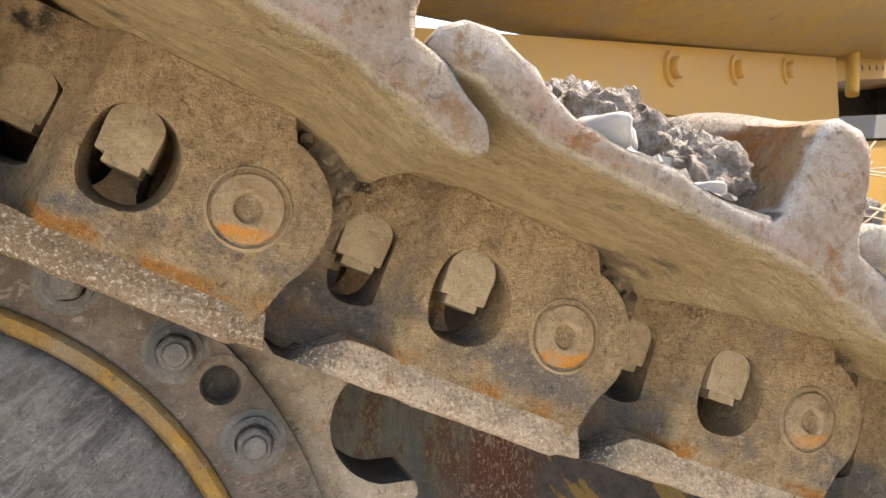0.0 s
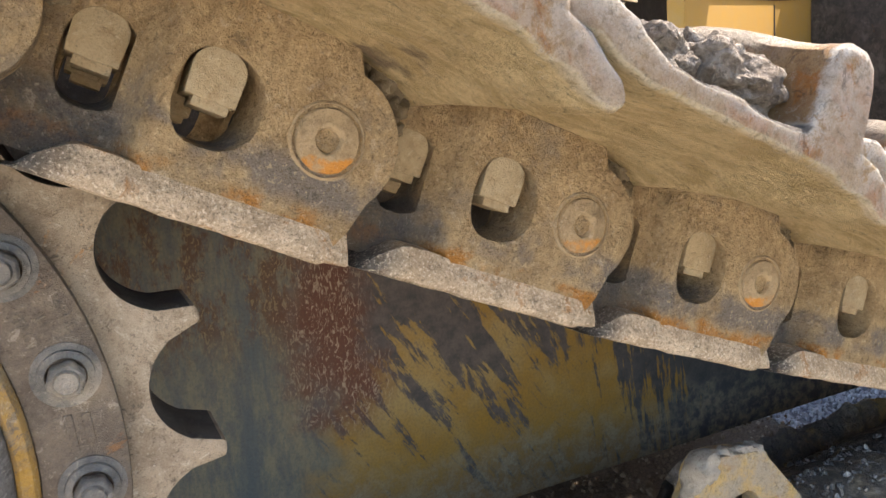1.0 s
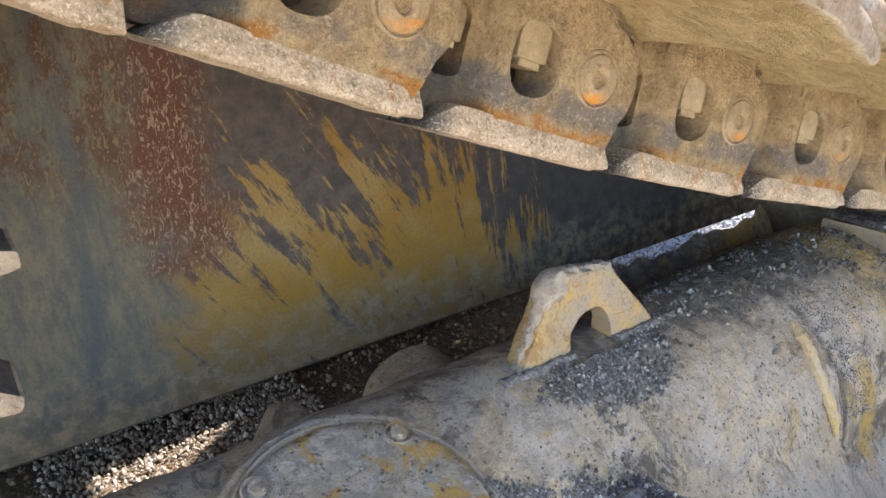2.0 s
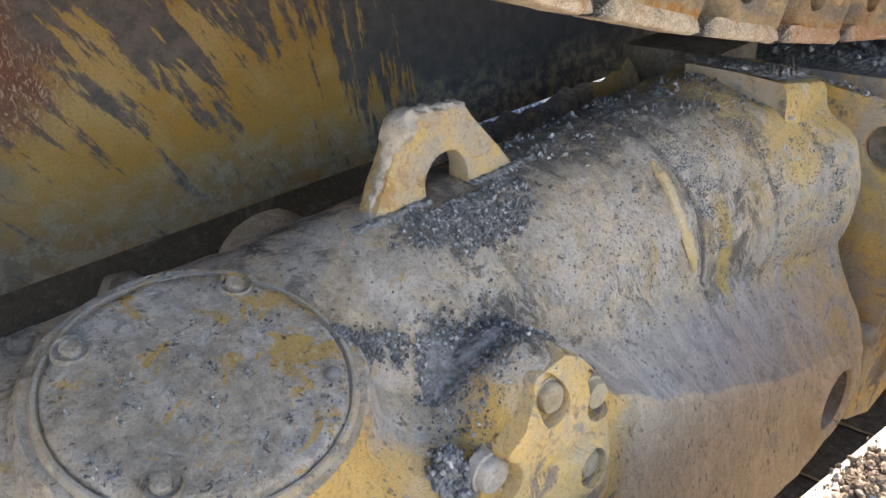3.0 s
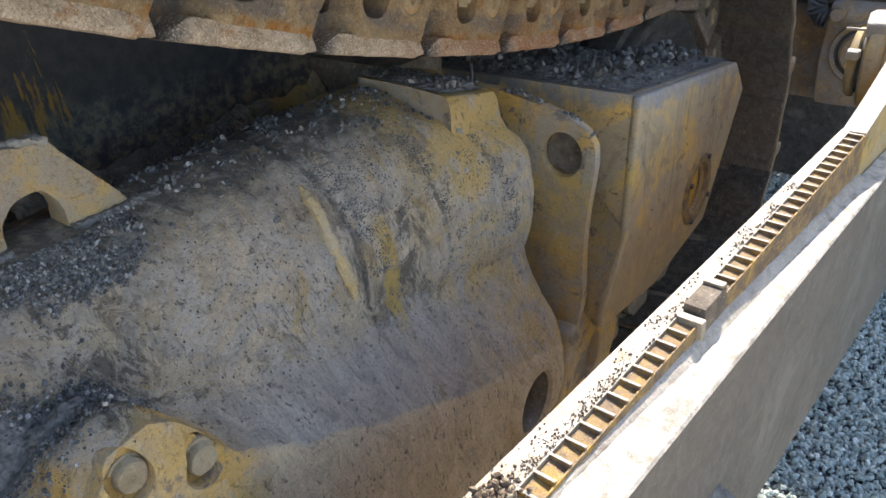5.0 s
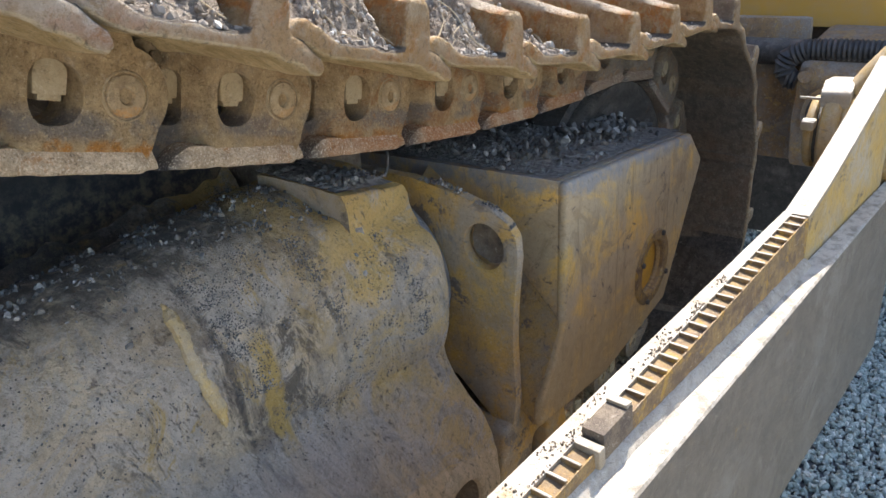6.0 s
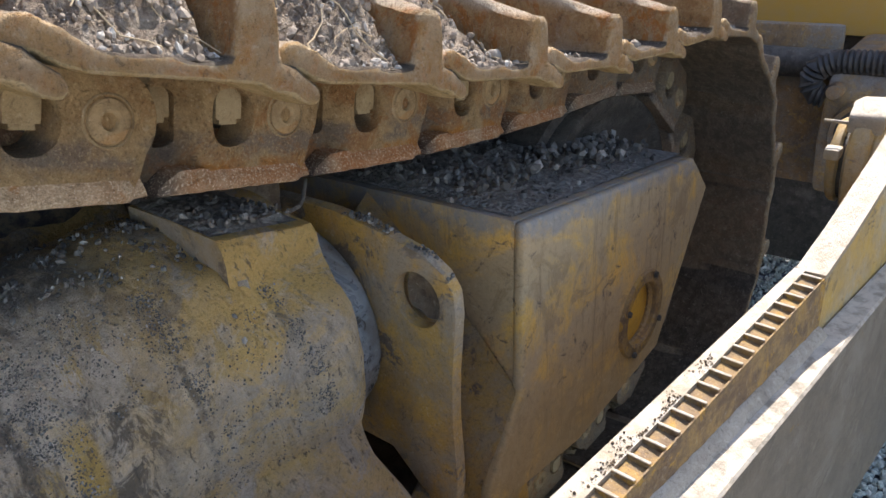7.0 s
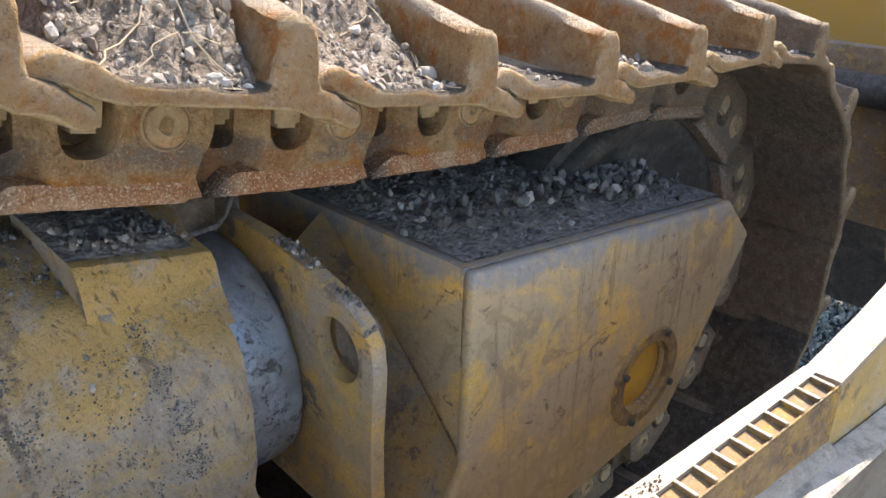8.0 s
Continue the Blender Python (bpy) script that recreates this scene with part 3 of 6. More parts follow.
def hull_material():
    """Yellow hull plate, scraped dark in slanting streaks, rusty and grey-blue towards the sprocket, shade painted in
    forward.
    """
    n = Nodes("scraped_hull_paint", 0.6)
    x, z = n.axis("X"), n.axis("Z")
    wob = n.noise(7, 6, 0.65)
    wx = n.calc("ADD", x, n.calc("MULTIPLY", n.calc("SUBTRACT", wob, 0.5), 0.32))
    wz = n.calc("ADD", z, n.calc("MULTIPLY", n.calc("SUBTRACT", wob, 0.5), 0.25))
    fine, mid = n.noise(200, 4, 0.7), n.noise(30, 8, 0.7)
    yellow = n.mix(n.step(mid, 0.35, 0.7), (0.325, 0.18, 0.030), (0.275, 0.168, 0.050))
    yellow = n.mix(n.step(n.noise(5), 0.45, 0.65, 0.0, 0.6), yellow, (0.38, 0.285, 0.13))
    dark = n.mix(n.step(mid, 0.35, 0.65), (0.065, 0.06, 0.062), (0.13, 0.108, 0.095))
    # navy tone towards the front stands for shadow on the plate
    dark = n.mix(n.step(x, 1.2, 1.6), dark, n.mix(n.step(mid, 0.35, 0.65), (0.045, 0.05, 0.058), (0.075, 0.077, 0.082)))
    slant = n.noise(1.0, 7, 0.72, at=n.stretched((30, 1, 6), (0, 32, 0)), distort=0.25)
    steep = n.noise(1.0, 7, 0.72, at=n.stretched((44, 1, 5), (0, 6, 0)), distort=0.15)
    side = n.step(wx, 1.15, 1.45)
    streak = n.calc("ADD", n.calc("MULTIPLY", slant, n.calc("SUBTRACT", 1.0, side)), n.calc("MULTIPLY", steep, side))
    # more scraping upwards; the x term adds the front's painted shadow
    wear_shade = n.calc("ADD", n.step(wz, 0.95, 1.45, -0.03, 0.20), n.step(wx, 1.25, 1.9, 0.0, 0.32))
    c = n.mix(n.step(n.calc("ADD", streak, wear_shade), 0.54, 0.60), yellow, dark)
    c = n.mix(n.step(n.noise(42, 8, 0.8, distort=0.6), 0.615, 0.65, 0.0, 0.85), c, (0.07, 0.07, 0.07))
    vein = n.step(n.noise(1.0, 6, 0.7, at=n.stretched((120, 1, 55), (0, -4, 0)), distort=1.8), 0.52, 0.60)
    rust = n.mix(vein, (0.13, 0.05, 0.03), (0.36, 0.27, 0.19))
    c = n.mix(n.calc("MULTIPLY", n.step(wx, 0.90, 0.80), n.step(wz, 1.06, 1.14)), c, rust)
    blue = n.mix(n.step(n.noise(1.0, 9, 0.8, at=n.stretched((38, 1, 15))), 0.38, 0.62), (0.115, 0.122, 0.115), (0.215, 0.19, 0.13))
    stain = n.noise(1.0, 8, 0.7, at=n.stretched((17, 1, 2.2)), distort=0.1)
    blue = n.mix(n.step(stain, 0.46, 0.64, 0.0, 0.75), blue, (0.085, 0.108, 0.118))
    brown = n.mix(vein, (0.115, 0.058, 0.032), (0.27, 0.19, 0.09))
    blue = n.mix(n.calc("MULTIPLY", n.step(wz, 1.22, 1.36), n.step(n.noise(1.0, 8, 0.78, at=n.stretched((16, 1, 7))), 0.44, 0.56, 0.05, 0.9)), blue, brown)
    c = n.mix(n.step(wx, 0.80, 0.68), c, blue)
    low = n.mix(n.step(mid, 0.4, 0.6), (0.155, 0.155, 0.14), (0.31, 0.265, 0.18))
    c = n.mix(n.calc("MULTIPLY", n.step(wz, 1.03, 0.91), n.step(mid, 0.4, 0.6, 0.25, 0.9)), c, low)
    c = n.mix(n.step(fine, 0.3, 0.6, 0.5, 1.0), n.mix(0.5, c, (0.03, 0.03, 0.03)), c)
    return n.done(c, n.calc("ADD", mid, n.calc("MULTIPLY", fine, 0.3)), 0.0015)


HULL = hull_material()


def plain_worn(name, colour, rough=0.5):
    n = Nodes(name, rough)
    mid, fine = n.noise(18, 7, 0.65), n.noise(200, 4, 0.7)
    c = n.mix(n.step(mid, 0.3, 0.75, 0.0, 0.45), colour, tuple(v * 0.6 + 0.1 for v in colour))
    c = n.mix(n.step(fine, 0.62, 0.8, 0.0, 0.3), c, (0.1, 0.09, 0.08))
    return n.done(c, n.calc("ADD", mid, n.calc("MULTIPLY", fine, 0.3)), 0.0008)


BODY_YELLOW = plain_worn("body_yellow", (0.50, 0.275, 0.05))
BODY_WHITE = plain_worn("grey_white_band", (0.21, 0.20, 0.175))
RUBBER = plain_worn("black_rubber", (0.022, 0.022, 0.024), 0.5)
PALE_STONE = plain_worn("pale_stone", (0.32, 0.285, 0.24), 0.9)
STRAW = plain_worn("dry_straw", (0.46, 0.36, 0.23), 0.8)

# ---- mesh helpers ----


def part(name, bm, material, parent=None, label="", flat=False):
    me = bpy.data.meshes.new(name)
    bmesh.ops.recalc_face_normals(bm, faces=bm.faces)
    for f in bm.faces:
        f.smooth = not flat
    if not flat:
        for e in bm.edges:
            if len(e.link_faces) == 2 and e.calc_face_angle(0.0) > radians(38):
                e.smooth = False
    bm.to_mesh(me)
    bm.free()
    me.materials.append(material)
    ob = new(name, me)
    ob.parent = parent
    return tagged(ob, label)


def thing(name, at, label, category, group="", kind=""):
    ob = new(name)
    ob.matrix_basis = at
    ob.empty_display_size = 0.05
    return tagged(ob, label, category, group, kind)


def soften(bm, width, segs=1, angle=35):
    edges = [e for e in bm.edges if len(e.link_faces) == 2 and e.calc_face_angle(0.0) > radians(angle)]
    bmesh.ops.bevel(bm, geom=edges, offset=width, segments=segs, affect="EDGES", profile=0.6, clamp_overlap=True)


def prism(outline, y0, y1, holes=(), bm=None, lift=None):
    """A plate in the x-z plane from y0 to y1, with holes through it. lift(x, z): an offset along y."""
    bm = bm or bmesh.new()
    edges = []
    for loop in (outline, *holes):
        vs = [bm.verts.new((x, y0 + (lift(x, z) if lift else 0.0), z)) for x, z in loop]
        edges += [bm.edges.new((a, b)) for a, b in zip(vs, vs[1:] + vs[:1])]
    faces = [g for g in bmesh.ops.triangle_fill(bm, edges=edges, use_beauty=True, use_dissolve=False)["geom"] if isinstance(g, bmesh.types.BMFace)]
    out = bmesh.ops.extrude_face_region(bm, geom=faces)["geom"]
    bmesh.ops.translate(bm, vec=(0, y1 - y0, 0), verts=[g for g in out if isinstance(g, bmesh.types.BMVert)])
    bmesh.ops.recalc_face_normals(bm, faces=bm.faces)
    return bm


def box(x0, x1, y0, y1, z0, z1, bevel=0.004, segs=2, bm=None):
    bm = bm or bmesh.new()
    v = [bm.verts.new((x, y, z)) for x in (x0, x1) for y in (y0, y1) for z in (z0, z1)]
    for q in ((0, 1, 3, 2), (4, 6, 7, 5), (0, 4, 5, 1), (2, 3, 7, 6), (0, 2, 6, 4), (1, 5, 7, 3)):
        bm.faces.new([v[i] for i in q])
    bmesh.ops.recalc_face_normals(bm, faces=bm.faces)
    if bevel:
        soften(bm, bevel, segs)
    return bm


def lathe(profile, seg=40, axis="y", at=(0, 0, 0), bm=None):
    """Turns (radius, height) round an axis; heights run along it."""
    bm = bm or bmesh.new()
    rings = []
    for r, h in profile:
        ring = []
        for i in range(1 if r == 0 else seg):
            a = 2 * math.pi * i / seg
            c, s = r * math.cos(a), r * math.sin(a)
            p = {"x": (h, c, s), "y": (c, h, s), "z": (c, s, h)}[axis]
            ring.append(bm.verts.new(Vector(p) + Vector(at)))
        rings.append(ring)
    for a, b in zip(rings, rings[1:]):
        for i in range(seg):
            j = (i + 1) % seg
            if len(a) == 1 and len(b) > 1:
                bm.faces.new((a[0], b[i], b[j]))
            elif len(b) == 1 and len(a) > 1:
                bm.faces.new((a[i], b[0], a[j]))
            elif len(a) > 1:
                bm.faces.new((a[i], b[i], b[j], a[j]))
    return bm


def loft(rows, closed=False, bm=None, caps=False):
    bm = bm or bmesh.new()
    grid = [[bm.verts.new(p) for p in row] for row in rows]
    for a, b in zip(grid, grid[1:]):
        n = len(a)
        for i in range(n if closed else n - 1):
            j = (i + 1) % n
            bm.faces.new((a[i], a[j], b[j], b[i]))
    if caps:
        bm.faces.new(grid[0])
        bm.faces.new(grid[-1][::-1])
    return bm


def rough(bm, amount, scale, seed=0.0):
    bm.normal_update()
    for v in bm.verts:
        p = v.co * scale + Vector((seed, seed * 1.7, 0))
        v.co += v.normal * amount * (noise.noise(p) + 0.5 * noise.noise(p * 2.7))


def move(bm, m):
    bmesh.ops.transform(bm, matrix=m, verts=bm.verts)
    return bm


def ellipse(cx, cz, rx, rz, n=20, start=0.0, power=1.0):
    out = []
    for i in range(n):
        a = start + 2 * math.pi * i / n
        c, s = math.cos(a), math.sin(a)
        out.append((cx + rx * math.copysign(abs(c) ** power, c), cz + rz * math.copysign(abs(s) ** power, s)))
    return out


def tube_along(points, radius, seg=8, bm=None, taper=1.0):
    bm = bm or bmesh.new()
    rows = []
    pts = [Vector(p) for p in points]
    for i, p in enumerate(pts):
        d = (pts[min(i + 1, len(pts) - 1)] - pts[max(i - 1, 0)]).normalized()
        u = d.orthogonal().normalized() if i == 0 else (u - d * u.dot(d)).normalized()
        w = d.cross(u)
        r = radius * (1 + (taper - 1) * i / max(1, len(pts) - 1))
        rows.append([p + (u * math.cos(2 * math.pi * k / seg) + w * math.sin(2 * math.pi * k / seg)) * r for k in range(seg)])
    return loft(rows, True, bm, True)


ICO = [Vector(p).normalized() for p in ((-1, 1.618, 0), (1, 1.618, 0), (-1, -1.618, 0), (1, -1.618, 0), (0, -1, 1.618), (0, 1, 1.618),
                                         (0, -1, -1.618), (0, 1, -1.618), (1.618, 0, -1), (1.618, 0, 1), (-1.618, 0, -1), (-1.618, 0, 1))]
ICO_F = [(0, 11, 5), (0, 5, 1), (0, 1, 7), (0, 7, 10), (0, 10, 11), (1, 5, 9), (5, 11, 4), (11, 10, 2), (10, 7, 6), (7, 1, 8),
         (3, 9, 4), (3, 4, 2), (3, 2, 6), (3, 6, 8), (3, 8, 9), (4, 9, 5), (2, 4, 11), (6, 2, 10), (8, 6, 7), (9, 8, 1)]


def pebbles(name, spots, low, high, material, label, category, seed, power=2.2, sink=0.25):
    """One object of many loose stones: spots are places on the support."""
    rng = random.Random(seed)
    verts, faces = [], []
    for p in spots:
        r = low + (high - low) * rng.random() ** power
        turn = Euler((rng.uniform(0, 6), rng.uniform(0, 6), rng.uniform(0, 6))).to_matrix()
        flat = Vector((r * rng.uniform(0.8, 1.25), r * rng.uniform(0.65, 1.0), r * rng.uniform(0.45, 0.8)))
        base = len(verts)
        for q in ICO:
            w = turn @ Vector([a * b * rng.uniform(0.62, 1.30) for a, b in zip(q, flat)])
            verts.append((p[0] + w.x, p[1] + w.y, p[2] + w.z + r * (0.5 - sink)))
        faces += [tuple(base + i for i in f) for f in ICO_F]
    me = bpy.data.meshes.new(name)
    me.from_pydata(verts, [], faces)
    me.materials.append(material)
    return tagged(new(name, me), label, category, kind="stuff")


def smooth(x, a, b):
    t = min(1.0, max(0.0, (x - a) / (b - a)))
    return t * t * (3 - 2 * t)

# ---- ground ----
GZ = -0.22
bm = bmesh.new()
bmesh.ops.create_grid(bm, x_segments=60, y_segments=60, size=1.0)
for v in bm.verts:
    d = v.co.length
    v.co.x, v.co.y = v.co.x * (4 + 300 * d ** 6) + 2.0, v.co.y * (4 + 300 * d ** 6) + 1.0
    v.co.z = GZ - 0.012 + 0.012 * noise.noise(v.co * 2.0)
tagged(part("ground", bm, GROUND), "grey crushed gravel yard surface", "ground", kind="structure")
rng = random.Random(5)
spots = []
for i in range(48000):
    x, y = rng.uniform(1.9, 5.2), rng.uniform(-0.9, 0.32) if i % 6 else rng.uniform(0.3, 1.0)
    if x < 3.9 and y > 0.4:
        continue
    spots.append((x, y, GZ + rng.uniform(-0.008, 0.004)))
pebbles("gravel", spots, 0.0065, 0.0155, GRAVEL, "loose blue-grey crushed gravel on the yard", "gravel", 11)
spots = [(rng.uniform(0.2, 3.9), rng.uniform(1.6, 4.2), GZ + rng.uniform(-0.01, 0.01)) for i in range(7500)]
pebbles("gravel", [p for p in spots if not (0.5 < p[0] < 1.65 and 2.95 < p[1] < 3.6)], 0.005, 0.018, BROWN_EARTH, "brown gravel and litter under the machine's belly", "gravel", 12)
# paler stones along the sun strip: sunlight put into their colour
pebbles("gravel", [p for p in spots if 0.5 < p[0] < 1.65 and 2.95 < p[1] < 3.6] + [(rng.uniform(0.5, 1.65), rng.uniform(2.95, 3.6), GZ) for i in range(2600)], 0.005, 0.015, EARTH_STONE, "gravel strip under the belly, paler to paint in sun", "gravel", 14)
spots = [(rng.uniform(3.8, 6.2), rng.uniform(1.7, 4.4), GZ + rng.uniform(-0.01, 0.01)) for i in range(11000)]
pebbles("gravel", spots, 0.008, 0.020, RUBBLE, "pale blue-grey rubble beyond the machine's belly", "gravel", 13)

# ---- machine body ----
body = thing("bulldozer", pose(1.5, 1.5, 0.9), "yellow bulldozer body with scraped and rusty hull plates", "bulldozer")
inv = pose(-1.5, -1.5, -0.9)


def bodypart(name, bm, material, label="", parent=None):
    return part(name, move(bm, inv), material, parent or body, label)


def stepped_hull():
    bm = prism([(-1.2, 0.864), (3.3, 0.864), (3.3, 1.50), (1.25, 1.56), (1.0, 1.86), (-1.2, 1.86)], 1.50, 1.56)
    soften(bm, 0.012, 2, 30)
    return bm


bodypart("hull_side", stepped_hull(), HULL, "yellow hull side scraped dark, rusty at the rear, shade painted at the front")
bm = bmesh.new()
rows = []
for x in (-1.2, 1.0, 3.3):
    rows.append([(x, y, z) for y, z in ((1.52, 0.868), (1.55, 0.855), (1.6, 0.845), (3.0, 0.845), (3.03, 0.9))])
bodypart("belly_plate", loft(rows), DARK, "near-black belly plate")
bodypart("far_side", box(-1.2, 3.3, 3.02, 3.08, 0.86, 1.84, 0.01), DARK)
# two added plates; the gap between them shapes the sun strip below
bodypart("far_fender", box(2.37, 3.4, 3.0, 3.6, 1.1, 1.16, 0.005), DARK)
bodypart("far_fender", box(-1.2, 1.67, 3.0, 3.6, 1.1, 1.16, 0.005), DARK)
# added block, near-black where shade shows through the link windows
bodypart("drive_housing", box(-1.2, 0.88, 1.40, 1.50, 1.60, 1.98, 0.01), DARK, "added dark block for shade behind the link windows")
# added out of view to stop sun falling behind the tube
bodypart("guard_shelf", box(0.9, 3.3, 1.335, 1.498, 1.50, 1.54, 0.006), DARK, "added unseen shelf keeping sun off the gap beside the hull")
UP = pose(1.247, 1.60, 0, 0, 0, 33.5)


def upper(name, bm, material, label="", parent=None, rise=0.0):
    for v in bm.verts:
        v.co.z += rise * v.co.x
    return part(name, move(bm, inv @ UP), material, parent or body, label)


def wedge(x0, x1, y0, y1, low, high):
    """A plate whose lower and upper edges are straight lines (height at 0, rise)."""
    rows = [[(x, y0, low[0] + low[1] * x), (x, y0, high[0] + high[1] * x), (x, y1, high[0] + high[1] * x), (x, y1, low[0] + low[1] * x)] for x in (x0, x1)]
    bm = loft(rows, True, None, True)
    soften(bm, 0.004, 2, 30)
    return bm


panel = upper("bolted_panel", wedge(-1.05, 1.36, 0.0, 0.06, (1.944, 0.0188), (2.085, 0.124)), BODY_YELLOW, "sunlit yellow panel with a row of bolts")
for x in (0.0, 0.372, 0.78):
    bm = lathe([(0.0, -0.022), (0.020, -0.022), (0.023, -0.018), (0.023, -0.006), (0.036, -0.005), (0.038, 0.002)], 20, "y", (x, -0.002, 2.038))
    upper("bolt", bm, BODY_YELLOW, "", panel, 0.124)
rows = []
for x in (-1.15, -0.8, -0.55, -0.2, 0.4, 1.4, 2.2):
    up = 0.04 * smooth(-x, 0.2, 0.9)
    rows.append([(x, y, z + up) for y, z in ((0.06, 2.086), (0.0, 2.090), (-0.10, 2.105), (-0.22, 2.15), (-0.31, 2.20), (-0.34, 2.235), (-0.345, 2.60), (0.06, 2.62))])
bm = loft(rows, True, None, True)
rough(bm, 0.004, 6)
upper("fender", bm, FENDER, "ochre fender with a sloping grimy underside", rise=0.124)
side = upper("side_cover", wedge(1.5, 3.6, 0.02, 0.08, (1.35, 0.0), (1.876, 0.0694)), BODY_YELLOW, "plain sunlit yellow side cover")
upper("band", wedge(1.5, 3.6, 0.01, 0.08, (1.886, 0.0694), (1.930, 0.0935)), BODY_WHITE, "greyish white band", side)
BACK = pose(3.6, 0, 0, 0, 0, -8.0) @ pose(-3.6, 0, 0)
upper("rear_cover", move(wedge(3.606, 14.0, 0.02, 0.08, (1.35, 0.0), (1.876, 0.0694)), BACK), BODY_YELLOW, "plain sunlit yellow side cover", side)
upper("rear_band", move(wedge(3.606, 14.0, 0.01, 0.08, (1.886, 0.0694), (1.930, 0.0935)), BACK), BODY_WHITE, "greyish white band", side)
# sheet coloured near-black as the gap's shade
upper("gap_backing", wedge(1.45, 9.0, 0.56, 0.60, (1.8, 0.07), (2.3, 0.14)), DARK, "near-black sheet for the shade in the gap", side)
# plate made deep as a roof so no sun enters the gap
rail_plate = upper("perforated_plate", wedge(1.55, 9.0, 0.0, 0.56, (2.001, 0.1292), (2.16, 0.150)), BODY_YELLOW, "yellow plate with rows of small holes", side)
# flat black discs stand for the dark inside punched holes
for j in range(2):
    for i in range(16):
        x = 1.75 + i * 0.13
        z = 2.035 + 0.05 * j + (0.134 + 0.004 * j) * x
        upper("hole", lathe([(0.0, -0.0015), (0.011, -0.0015), (0.012, 0.001)], 10, "y", (x, 0.0, z)), RUBBER, "black disc for the shade in a punched hole", rail_plate)
upper("cover_seam", box(3.60, 3.612, 0.014, 0.03, 1.4, 2.10, 0.0), DARK, "", side)
upper("cover_bolt", lathe([(0, -0.012), (0.02, -0.012), (0.023, 0.0)], 16, "y", (3.65, 0.018, 1.72)), DARK, "", side)
pts = [(1.42 + 0.05 * math.sin(i * 0.16), -0.03, 2.13 + 0.02 * i) for i in range(20)]
bm = tube_along(pts, 0.022, 10)
loop = tagged(part("grease_hose", move(bm, UP), YELLOW), "yellow hose hanging beside the panel", "hose")

# ---- sprocket ----


def lettering(word, size):
    cu = bpy.data.curves.new("word", "FONT")
    cu.body, cu.size, cu.extrude = word, size, 0.0012
    ob = bpy.data.objects.new("word", cu)
    scene.collection.objects.link(ob)
    me = bpy.data.meshes.new_from_object(ob.evaluated_get(bpy.context.evaluated_depsgraph_get()))
    bm = bmesh.new()
    bm.from_mesh(me)
    bpy.data.objects.remove(ob)
    return bm


SX, SZ = 0.026, 1.383
sprocket = thing("sprocket", pose(SX, 0.95, SZ), "worn steel drive sprocket with bolted tooth segments", "sprocket")
STEP = 2 * math.pi / 23
begin = radians(12.0) + STEP / 2 - 3 * STEP
